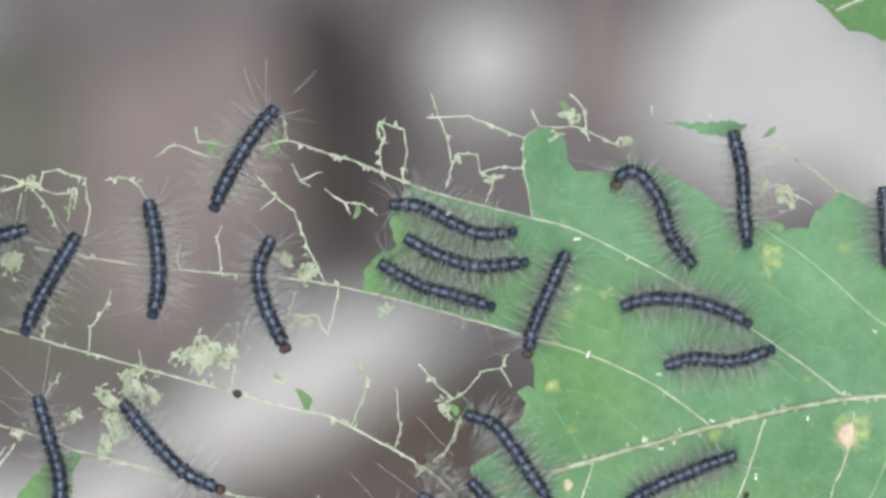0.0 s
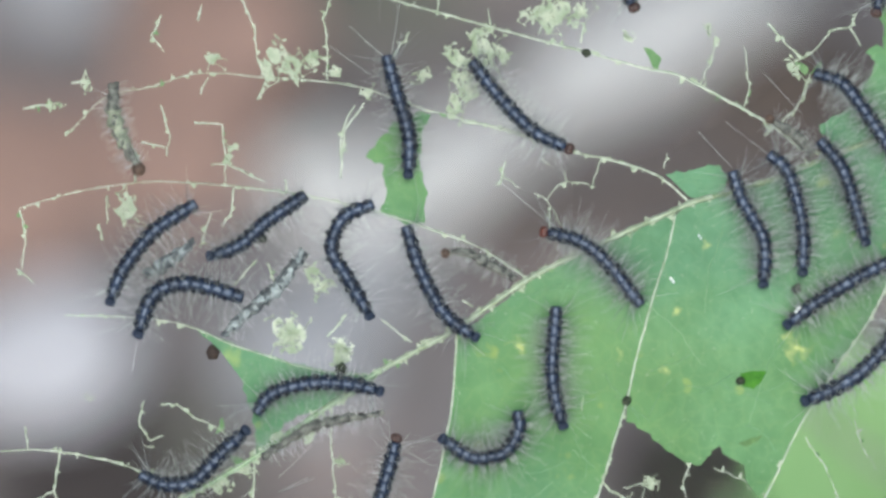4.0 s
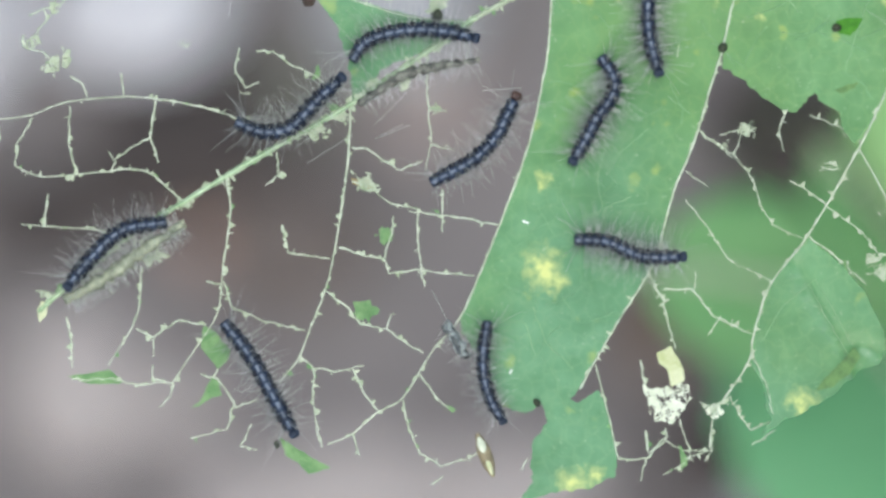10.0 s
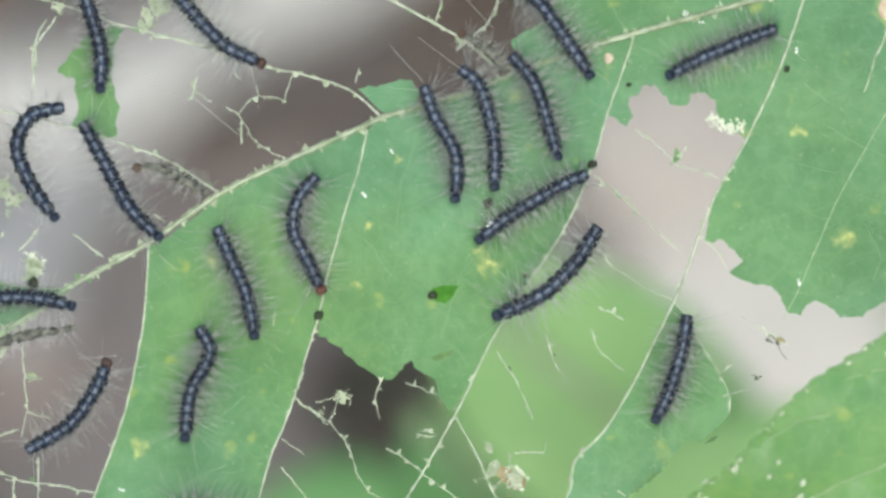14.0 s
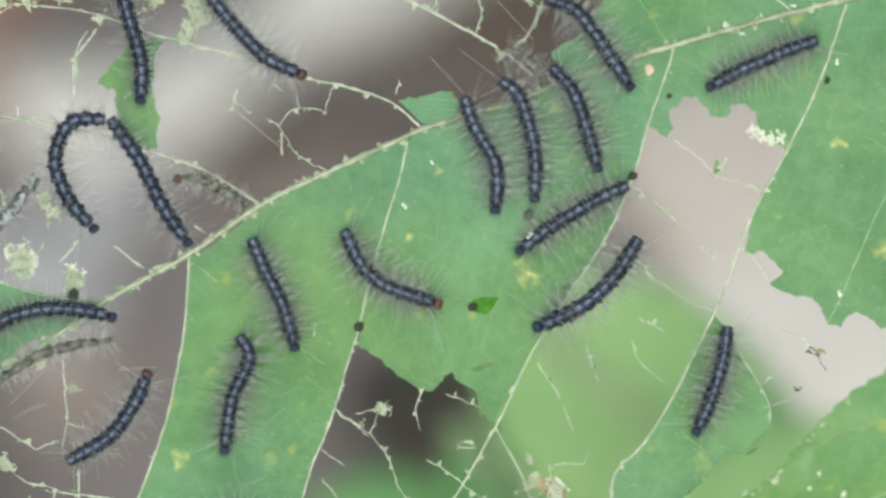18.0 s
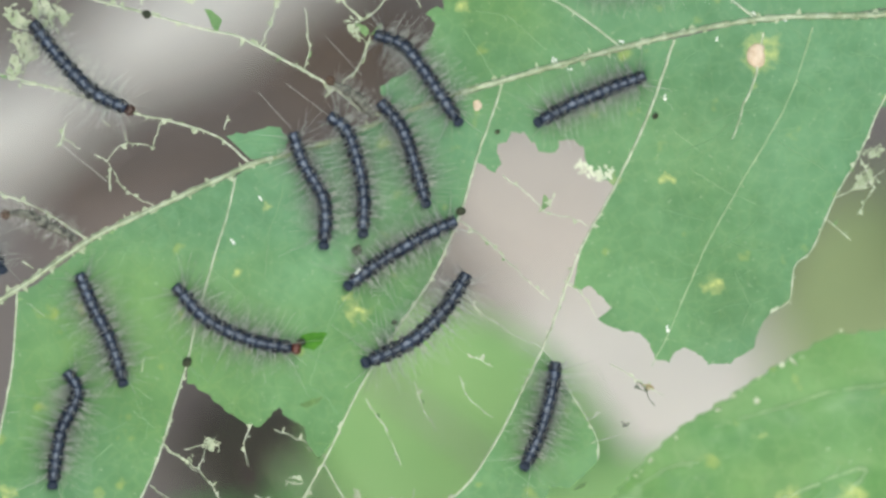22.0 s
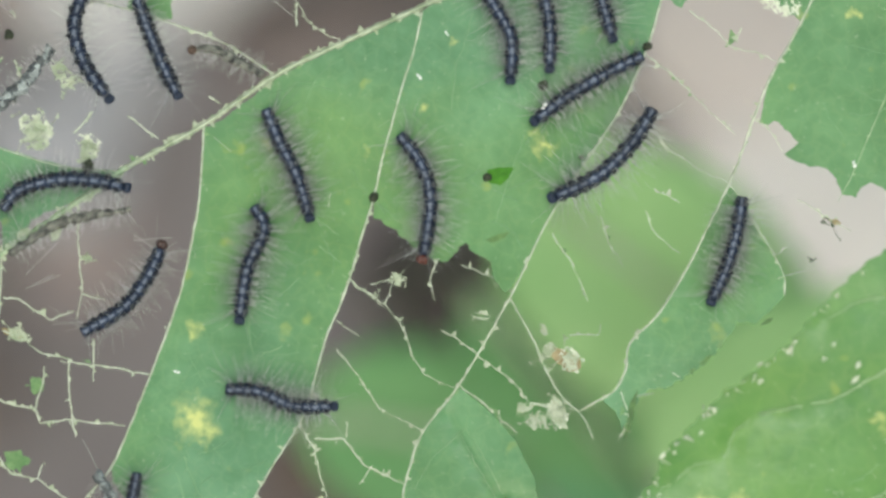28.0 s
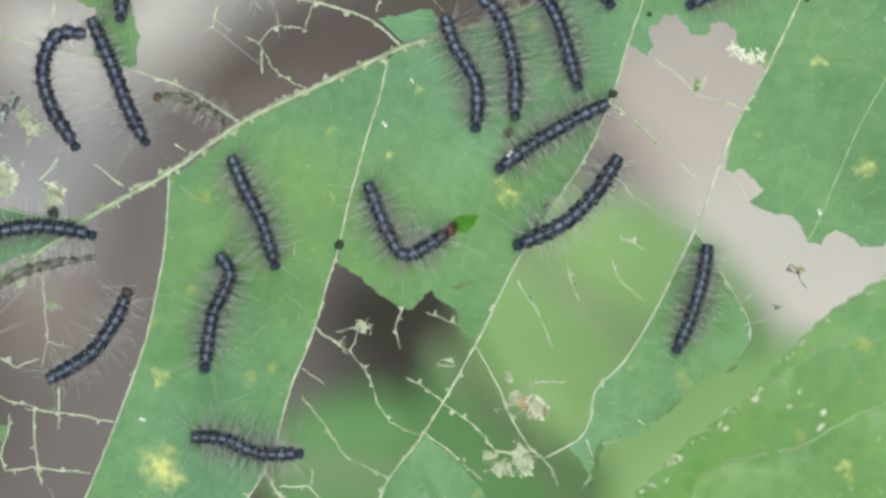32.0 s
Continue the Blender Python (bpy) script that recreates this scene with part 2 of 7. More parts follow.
SCAR = mat("scar_tan", (0.40, 0.29, 0.20), (0.62, 0.51, 0.41), scale=600, rough=0.7, bump=0.5)
SKIN = mat("caterpillar_skin", (0.004, 0.007, 0.016), (0.013, 0.021, 0.046), scale=900, rough=0.55, bump=0.5, each=0.25, spec=0.22)
STRIPE = mat("caterpillar_stripe", (0.040, 0.050, 0.074), (0.155, 0.176, 0.220), scale=1600, rough=0.6, each=0.3)
BAND = mat("caterpillar_back", (0.011, 0.018, 0.036), (0.050, 0.066, 0.104), scale=1300, rough=0.55, bump=0.4, each=0.3, spec=0.22)
WART = mat("caterpillar_wart", (0.004, 0.005, 0.009), (0.012, 0.014, 0.022), scale=1500, rough=0.45, spec=0.25)
HEAD_RED = mat("head_red_brown", (0.055, 0.014, 0.009), (0.13, 0.036, 0.020), scale=1500, rough=0.3)
HEAD_BROWN = mat("head_brown", (0.030, 0.015, 0.011), (0.080, 0.034, 0.024), scale=1500, rough=0.35)
HEAD_DARK = mat("head_black", (0.008, 0.012, 0.022), (0.030, 0.045, 0.082), scale=1500, rough=0.5, spec=0.25)
HAIR_PALE = mat("hair_pale", (0.44, 0.46, 0.44), (0.70, 0.71, 0.67), scale=900, rough=0.5, through=0.35)
HAIR_DARK = mat("hair_dark", (0.05, 0.055, 0.07), (0.16, 0.17, 0.18), scale=900, rough=0.5)
SHED = mat("shed_skin_grey", (0.014, 0.020, 0.028), (0.44, 0.48, 0.46), scale=480, rough=0.7, bump=0.8, fine=0.5)
HUSK = mat("husk_grey_green", (0.012, 0.012, 0.012), (0.24, 0.24, 0.20), scale=900, rough=0.7, bump=0.6, through=0.1, fine=0.15)
DRY_HEAD = mat("dried_head", (0.030, 0.018, 0.012), (0.11, 0.062, 0.038), scale=1200, rough=0.6, bump=0.5)
POD = mat("dry_pod_tan", (0.10, 0.075, 0.040), (0.30, 0.25, 0.15), scale=700, rough=0.6, bump=0.5)
SHED_DARK = mat("shed_skin_dark", (0.016, 0.020, 0.026), (0.11, 0.12, 0.12), scale=700, rough=0.75, bump=0.8, fine=0.5)
DROP_BROWN = mat("dropping_brown", (0.016, 0.010, 0.007), (0.060, 0.032, 0.020), scale=900, rough=0.7, bump=0.8)
FRASS = mat("dropping_dark", (0.010, 0.014, 0.008), (0.045, 0.055, 0.025), scale=900, rough=0.8, bump=0.8)
EGGS = mat("egg_white", (0.75, 0.76, 0.72), (0.88, 0.88, 0.85), scale=900, rough=0.5)
FLECK = mat("fresh_green_fleck", (0.018, 0.10, 0.004), (0.065, 0.20, 0.014), scale=500, rough=0.6, spec=0.2)
SOIL = mat("soil", (0.082, 0.072, 0.072), (0.134, 0.118, 0.119), scale=9, rough=0.95, bump=0.6, bump_scale=60)
PALE = mat("pale_stone", (0.335, 0.322, 0.315), (0.455, 0.438, 0.430), scale=14, rough=0.9, bump=0.5)
MAUVE = mat("mauve_clod", (0.145, 0.118, 0.112), (0.21, 0.172, 0.165), scale=14, rough=0.95, bump=0.6)
MOSS = mat("moss_cushion", (0.17, 0.215, 0.105), (0.235, 0.285, 0.145), scale=20, rough=0.95, bump=0.8)
GREY = mat("grey_stone", (0.205, 0.200, 0.212), (0.285, 0.280, 0.296), scale=14, rough=0.9, bump=0.5)
BEIGE = mat("beige_stone", (0.37, 0.345, 0.325), (0.48, 0.455, 0.435), scale=14, rough=0.9, bump=0.5)
TAN = mat("tan_stone", (0.33, 0.290, 0.268), (0.42, 0.372, 0.345), scale=14, rough=0.9, bump=0.5)
CLAY = mat("clay_clod", (0.17, 0.105, 0.084), (0.26, 0.17, 0.14), scale=16, rough=0.95, bump=0.8)
LILAC = mat("lilac_stone", (0.32, 0.308, 0.328), (0.42, 0.405, 0.43), scale=14, rough=0.9, bump=0.5)
PINK = mat("pinkish_stone", (0.225, 0.195, 0.190), (0.31, 0.272, 0.265), scale=14, rough=0.9, bump=0.5)
BROWN = mat("brown_clod", (0.072, 0.057, 0.052), (0.112, 0.090, 0.082), scale=16, rough=0.95, bump=0.8)
RUST = mat("rusty_clod", (0.060, 0.043, 0.034), (0.105, 0.077, 0.062), scale=16, rough=0.95, bump=0.8)
DARK_BROWN = mat("dark_brown_lump", (0.016, 0.012, 0.011), (0.040, 0.030, 0.028), scale=30, rough=0.9, bump=0.8)
OLIVE = mat("mossy_stone", (0.070, 0.066, 0.054), (0.115, 0.110, 0.092), scale=14, rough=0.95, bump=0.6)
BARK = mat("green_stem", (0.07, 0.11, 0.04), (0.15, 0.19, 0.08), scale=120, rough=0.7, bump=0.5)
UNDER_YELLOW = mat("understorey_yellow_green", (0.265, 0.475, 0.17), (0.36, 0.56, 0.235), scale=14, rough=0.5, through=0.25)
UNDER_TEAL = mat("understorey_blue_green", (0.098, 0.295, 0.130), (0.145, 0.38, 0.168), scale=14, rough=0.5, through=0.25)
UNDER_DEEP = mat("understorey_green", (0.105, 0.27, 0.088), (0.15, 0.33, 0.118), scale=14, rough=0.5, through=0.25)


# ---- helpers ----
def part(name, bm, material, parent, label=""):
    """Links a bmesh as one mesh object under a thing or a part."""
    me = bpy.data.meshes.new(name)
    bm.to_mesh(me)
    bm.free()
    for m in material if isinstance(material, (list, tuple)) else [material]:
        me.materials.append(m)
    ob = new(name, me)
    ob.parent = parent
    if label:
        tagged(ob, label)
    return ob


def height(x, y):
    """The leaf's gentle waves, in millimetres above its mean plane."""
    return 2.4 * noise.noise(Vector((x / 55, y / 55, 0.3))) + 0.5 * noise.noise(Vector((x / 17, y / 17, 4.1)))


def spline(pts, step):
    """A smooth line through the points, at even steps along its length."""
    p = [Vector(q) for q in pts]
    p = [2 * p[0] - p[1], *p, 2 * p[-1] - p[-2]]
    fine = []
    for a, b, c, d in zip(p, p[1:], p[2:], p[3:]):
        for k in range(12):
            t = k / 12
            fine.append(0.5 * (2 * b + (c - a) * t + (2 * a - 5 * b + 4 * c - d) * t * t + (3 * b - a - 3 * c + d) * t ** 3))
    fine.append(p[-2])
    run = [0.0]
    for a, b in zip(fine, fine[1:]):
        run.append(run[-1] + (b - a).length)
    n = max(2, round(run[-1] / step)) if step > 0 else round(-step)
    out, k = [], 0
    for i in range(n + 1):
        s = run[-1] * i / n
        while k < len(run) - 2 and run[k + 1] < s:
            k += 1
        f = (s - run[k]) / max(run[k + 1] - run[k], 1e-9)
        out.append(fine[k].lerp(fine[k + 1], f))
    return out, run[-1]


def kinked(pts, step):
    """A line of straight pieces through the points, at steps of about that length."""
    out = []
    for a, b in zip(pts, pts[1:]):
        a, b = Vector(a), Vector(b)
        n = max(1, round((b - a).length / step))
        out += [a.lerp(b, k / n) for k in range(n)]
    return out + [Vector(pts[-1])]


def tube(pts, radii, sides=6, caps=True, bm=None):
    """A tapered tube along points in metres."""
    bm = bm or bmesh.new()
    rings = []
    for i, (p, r) in enumerate(zip(pts, radii)):
        d = (pts[min(i + 1, len(pts) - 1)] - pts[max(i - 1, 0)]).normalized()
        up = Vector((0, 0, 1)) if abs(d.z) < 0.9 else Vector((1, 0, 0))
        s = d.cross(up).normalized()
        u = s.cross(d)
        rings.append([bm.verts.new(p + r * (math.cos(a) * s + math.sin(a) * u)) for a in (2 * math.pi * k / sides for k in range(sides))])
    for a, b in zip(rings, rings[1:]):
        for k in range(sides):
            f = bm.faces.new((a[k], a[(k + 1) % sides], b[(k + 1) % sides], b[k]))
            f.smooth = True
    if caps:
        bm.faces.new(rings[0]).smooth = True
        bm.faces.new(rings[-1][::-1]).smooth = True
    return bm


def inside(x, y, poly):
    hit = False
    for (ax, ay), (bx, by) in zip(poly, poly[1:] + poly[:1]):
        if (ay > y) != (by > y) and x < (bx - ax) * (y - ay) / (by - ay) + ax:
            hit = not hit
    return hit


def sheet(outline, thick, ragged, lift, step=1.1, grid=3.5, holes=0.0, seed=0.0):
    """A thin plate with a gnawed edge that follows the leaf's waves; millimetres in, metres out."""
    from mathutils.geometry import delaunay_2d_cdt
    edge = []
    for (ax, ay), (bx, by) in zip(outline, outline[1:] + outline[:1]):
        n = max(1, round(math.hypot(bx - ax, by - ay) / step))
        for k in range(n):
            x, y = ax + (bx - ax) * k / n, ay + (by - ay) * k / n
            bite = ragged(x, y) if callable(ragged) else ragged
            x += 0.55 * bite * noise.noise(Vector((x / 0.55, y / 0.55, 1.7 + seed)))
            y += 0.55 * bite * noise.noise(Vector((x / 0.55, y / 0.55, 3.9 + seed)))
            x += bite * (noise.noise(Vector((x / 1.3, y / 1.3, 7.7 + seed))) + 0.6 * noise.noise(Vector((x / 3.5, y / 3.5, 2.2 + seed))))
            y += bite * (noise.noise(Vector((x / 1.3, y / 1.3, 9.4 + seed))) + 0.6 * noise.noise(Vector((x / 3.5, y / 3.5, 5.6 + seed))))
            edge.append((x, y))
    xs, ys = [p[0] for p in edge], [p[1] for p in edge]
    pts = [Vector(p) for p in edge]
    for i in range(int((max(xs) - min(xs)) / grid) + 1):
        for j in range(int((max(ys) - min(ys)) / grid) + 1):
            x = min(xs) + (i + 0.5 + 0.3 * math.sin(i * 7 + j * 3)) * grid
            y = min(ys) + (j + 0.5 + 0.3 * math.sin(i * 5 - j * 4)) * grid
            if inside(x, y, edge) and min((x - a) ** 2 + (y - b) ** 2 for a, b in edge[::2]) > (0.35 * grid) ** 2:
                pts.append(Vector((x, y)))
    verts, _, tris, *_ = delaunay_2d_cdt(pts, [], [list(range(len(edge)))], 1, 1e-5)
    bm = bmesh.new()
    top, low = [], []
    for v in verts:
        z = height(v.x, v.y) + lift
        top.append(bm.verts.new((v.x * MM, v.y * MM, z * MM)))
        low.append(bm.verts.new((v.x * MM, v.y * MM, (z - thick) * MM)))
    count = {}
    for t in tris:
        if holes and noise.noise(Vector((verts[t[0]].x / 0.8, verts[t[0]].y / 0.8, 3.3))) > 0.55 - holes:
            continue
        area = (verts[t[1]] - verts[t[0]]).cross(verts[t[2]] - verts[t[0]])
        t = t if area > 0 else t[::-1]
        bm.faces.new([top[k] for k in t]).smooth = True
        bm.faces.new([low[k] for k in t[::-1]]).smooth = True
        for a, b in zip(t, t[1:] + t[:1]):
            count[(a, b)] = 1
    for a, b in count:
        if (b, a) not in count:
            bm.faces.new([bm.verts.new(v.co) for v in (top[b], top[a], low[a], low[b])])
    bmesh.ops.delete(bm, geom=[v for v in bm.verts if not v.link_faces], context="VERTS")
    return bm


def thing(name, x, y, z, label, category, group=""):
    ob = new(name)
    ob.matrix_basis = pose(x, y, z)
    ob.empty_display_size = 0.01
    return tagged(ob, label, category, group)


# ---- the ground and what lies on it, far below the leaf ----
def behind(x, y, z):
    """Where the line of sight through a point of the leaf's plan comes down to height z."""
    k = (EYE_Z - z) / DEPTH
    return x * MM * k, y * MM * k


def ground():
    bm = bmesh.new()
    rings = [0.0, 0.15, 0.3, 0.5, 0.8, 1.5, 4, 20, 150, 2000]
    prev = None
    for r in rings:
        ring = []
        for k in range(48 if r else 1):
            a = 2 * math.pi * k / 48
            x, y = r * math.cos(a), r * math.sin(a)
            ring.append(bm.verts.new((x, y, 0.006 * noise.noise(Vector((x * 9, y * 9, 0))) - 0.006)))
        if prev:
            for k in range(48):
                a, b = prev[k % len(prev)], prev[(k + 1) % len(prev)]
                f = (a, ring[k], ring[(k + 1) % 48]) if len(prev) == 1 else (a, ring[k], ring[(k + 1) % 48], b)
                bm.faces.new(f).smooth = True
        prev = ring
    ob = part("ground", bm, SOIL, None)
    tagged(ob, "bare mauve-brown soil far below the leaf", "ground", kind="structure")


def lump(name, x, y, rx, ry, material, label, category, rz=0.0, tall=0.35, seed=1.0):
    """A rounded, uneven stone, clod or dark lump on the soil; plan and half widths in millimetres of the leaf's plan.
    """
    k = EYE_Z / DEPTH
    wx, wy = behind(x, y, 0)
    a, b = rx * MM * k, ry * MM * k
    h = tall * min(a, b)
    bm = bmesh.new()
    bmesh.ops.create_icosphere(bm, subdivisions=4, radius=1.0)
    for v in bm.verts:
        n = v.co.copy()
        bulge = 1 + 0.22 * noise.noise(n * 1.3 + Vector((seed, seed * 2, 0))) + 0.08 * noise.noise(n * 4 + Vector((seed, 0, 0)))
        v.co = Vector((n.x * a * bulge, n.y * b * bulge, (n.z * bulge + 0.75) * h - 0.006))
    for f in bm.faces:
        f.smooth = True
    ob = part(name, bm, material, None)
    ob.matrix_basis = pose(wx, wy, 0, 0, 0, rz)
    tagged(ob, label, category)
    return ob


def low_leaf(x, y, long, wide, rz, z, material, label):
    """A broad leaf of the undergrowth on its stalk, with a midrib and a pointed tip."""
    k = (EYE_Z - z) / DEPTH
    wx, wy = behind(x, y, z)
    a, b = long * MM * k, wide * MM * k
    base = thing("undergrowth_leaf", wx, wy, z, label, "leaf", "undergrowth")
    base.matrix_basis = pose(wx, wy, z, 0, 0, rz)
    bm = bmesh.new()
    rows = []
    for i in range(25):
        u = i / 24
        w = b * math.sin(math.pi * u ** 0.8) ** 0.75 * (1 + 0.05 * math.sin(u * 60))
        rows.append([bm.verts.new(((u - 0.5) * 2 * a, w * s, 0.12 * w * abs(s) + 0.04 * a * math.sin(u * 3) + 0.02 * b * math.sin(u * 40) * abs(s))) for s in (-1, -0.7, -0.35, 0, 0.35, 0.7, 1)])
    for p, q in zip(rows, rows[1:]):
        for m in range(6):
            bm.faces.new((p[m], q[m], q[m + 1], p[m + 1])).smooth = True
    ob = part("blade", bm, material, base)
    solid = ob.modifiers.new("thickness", "SOLIDIFY")
    solid.thickness = 0.0006
    pts = [Vector(((u - 0.5) * 2 * a, 0, 0.04 * a * math.sin(u * 3) + 0.001)) for u in (0, 0.25, 0.5, 0.75, 0.97)]
    part("midrib", tube(pts, [0.0016, 0.0014, 0.0012, 0.001, 0.0005], 6), RIB, base)
    stalk = [Vector((-a, 0, 0)), Vector((-a * 1.2, 0, -z * 0.4)), Vector((-a * 1.15, 0, -z))]
    part("stalk", tube(stalk, [0.0016, 0.002, 0.0026], 6), BARK, base)
    return base


ground()
PALE_LABEL, CLAY_LABEL, DARK_LABEL = "pale grey rounded stone lying on the soil", "reddish-brown clay clod lying on the soil", "dark brown lump lying on the soil"
for x, y, rx, ry, rz in [
    (46, 99, 10, 9, 0), (97, 97, 24, 20, 10), (14, 42, 27, 10, 28), (-24, 17, 10, 9, 0), (-40, 14, 10, 9, 0), (118, 88, 8, 20, 0), (-16, 24, 11, 7, 0), (-46, 20, 9, 9, 0)]:
    lump("stone", x, y, rx, ry, PALE, PALE_LABEL, "stone", rz, seed=x)
for x, y, rx, ry, rz in [(-92, 56, 11, 11, 0), (19, -107, 9, 7, 0), (-50, 108, 9, 6, 0), (-48, -14, 14, 13, 0), (-35, 1, 9, 8, 0)]:
    lump("stone", x, y, rx, ry, GREY, "dull grey rounded stone lying on the soil", "stone", rz, seed=x)
for x, y, rx, ry, rz in [(90, 0, 12, 20, 20), (78, -17, 15, 12, -30), (98, -26, 19, 16, 20)]:
    lump("stone", x, y, rx, ry, BEIGE, "beige rounded stone lying on the soil", "stone", rz, seed=y)
for x, y, rx, ry, rz in [(-60, -102, 27, 11, 5), (-28, -101, 16, 12, 0), (-105, -82, 12, 16, 0), (-88, -86, 8, 6, 0)]:
    lump("stone", x, y, rx, ry, PINK, "pinkish grey rounded stone lying on the soil", "stone", rz, seed=x)
for x, y, rx, ry, rz in [(-94, -14, 17, 13, 15), (-130, -16, 14, 18, 0)]:
    lump("stone", x, y, rx, ry, LILAC, "pale lilac-grey rounded stone on the soil", "stone", rz, seed=x)
for x, y, rx, ry, rz in [(-66, -56, 14, 11, 30), (7, 14, 12, 7, 20), (25, 21, 18, 9, 24), (-7, 9, 12, 8, 0)]:
    lump("clod", x, y, rx, ry, BROWN, "dull brown clod of earth", "clod", rz, tall=0.7, seed=x)
lump("clod", 36, 32, 15, 10, RUST, "rusty brown clod lying on the soil", "clod", 30, tall=0.7, seed=7.0)
lump("clod", -4, -71, 9, 9, RUST, "rusty brown clod lying on the soil", "clod", seed=5.0)
lump("clod", -77, -48, 10, 8, RUST, "rusty brown clod lying on the soil", "clod", seed=2.0)
for x, y, rx, ry, rz in [(72, 8, 19, 20, 0)]:
    lump("stone", x, y, rx, ry, TAN, "tan rounded stone lying on the soil", "stone", rz, seed=y)
for x, y, rx, ry, rz in [(-101, 16, 18, 16, 0), (-72, 24, 17, 15, 10), (-64, 43, 18, 14, 30), (-72, 66, 14, 10, 60), (-80, -55, 8, 6, 0)]:
    lump("clod", x, y, rx, ry, CLAY, CLAY_LABEL, "clod", rz, seed=x)
# Near-black brown lumps, of no particular stuff, for the darkest patches of ground.
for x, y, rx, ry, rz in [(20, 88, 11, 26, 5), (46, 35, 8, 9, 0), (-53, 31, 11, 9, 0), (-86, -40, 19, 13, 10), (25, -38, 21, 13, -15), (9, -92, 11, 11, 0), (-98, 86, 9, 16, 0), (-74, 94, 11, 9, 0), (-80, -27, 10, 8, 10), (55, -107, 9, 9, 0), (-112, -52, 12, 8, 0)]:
    lump("dark_lump", x, y, rx, ry, DARK_BROWN, DARK_LABEL, "wood", rz, seed=y)
for x, y, rx, ry, rz in [(-54, 88, 12, 16, 0), (-38, 88, 13, 15, 0), (-30, 55, 15, 14, 0), (-67, -30, 10, 8, 0)]:
    lump("stone", x, y, rx, ry, OLIVE, "mossy olive-brown stone on the soil", "stone", rz, seed=y)
for x, y, rx, ry, rz in [(0, 86, 13, 20, 0), (-14, 66, 15, 16, 0), (-16, 88, 11, 13, 0), (-42, -32, 12, 9, 0), (-2, 3, 12, 7, 20), (67, 100, 9, 14, 0)]:
    lump("clod", x, y, rx, ry, MAUVE, "mauve-brown clod of earth", "clod", rz, seed=x)
lump("moss_cushion", 130, -12, 18, 22, MOSS, "olive cushion of moss on the soil", "moss", seed=3.0)
low_leaf(64, -40, 40, 22, -36, 0.36, UNDER_YELLOW, "broad yellow-green undergrowth leaf")
low_leaf(80, -56, 28, 16, 40, 0.38, UNDER_YELLOW, "broad yellow-green undergrowth leaf")
low_leaf(48, -87, 46, 35, -50, 0.30, UNDER_TEAL, "broad blue-green undergrowth leaf")
low_leaf(20, -63.5, 25, 16, -8, 0.33, UNDER_DEEP, "broad green undergrowth leaf")
low_leaf(43, -57, 25, 12, -48, 0.345, UNDER_DEEP, "broad green undergrowth leaf")


# ---- the eaten leaf ----
leaf = thing("chewed_leaf", 0, 0, LEAF_Z, "large green leaf eaten to bare veins, hung with caterpillars", "leaf")


outlines = []


def bare(x, y):
    """Whether the blade is eaten away at a point of the plan."""
    return not any(inside(x, y, o) for o in outlines)


VEIN_LINES = []


def leaf_blade(outline):
    outlines.append(outline)


def gnawed(x, y):
    """How far the rim is bitten: hardly along a vein, freely in the open blade."""
    near = min((x - a) ** 2 + (y - b) ** 2 for a, b in VEIN_LINES)
    return 0.15 if near < 0.8 else 0.28 if near < 2.2 else 0.5


CREASES = [[(22.2, -60), (24.6, -65), (27.6, -70), (30.6, -74.6), (32, -79)], [(30.6, -74.6), (33.5, -74), (37, -75.6)]]


def away(x, y, line):
    """How far a point lies from a line of the plan."""
    best = 1e9
    for (ax, ay), (bx, by) in zip(line, line[1:]):
        dx, dy = bx - ax, by - ay
        f = min(1, max(0, ((x - ax) * dx + (y - ay) * dy) / (dx * dx + dy * dy)))
        best = min(best, math.hypot(x - ax - f * dx, y - ay - f * dy))
    return best


def cut_blades():
    for outline in outlines:
        creased = any(inside(*c[1], outline) for c in CREASES)
        bm = sheet(outline, 0.28, gnawed, 0.0, 0.42, 0.9 if creased else 3.5)
        if creased:
            for v in bm.verts:
                d = min(away(v.co.x / MM, v.co.y / MM, c) for c in CREASES)
                v.co.z -= 0.9 * math.exp(-d / 0.7) * MM
        part("leaf_blade", bm, LEAF, leaf)


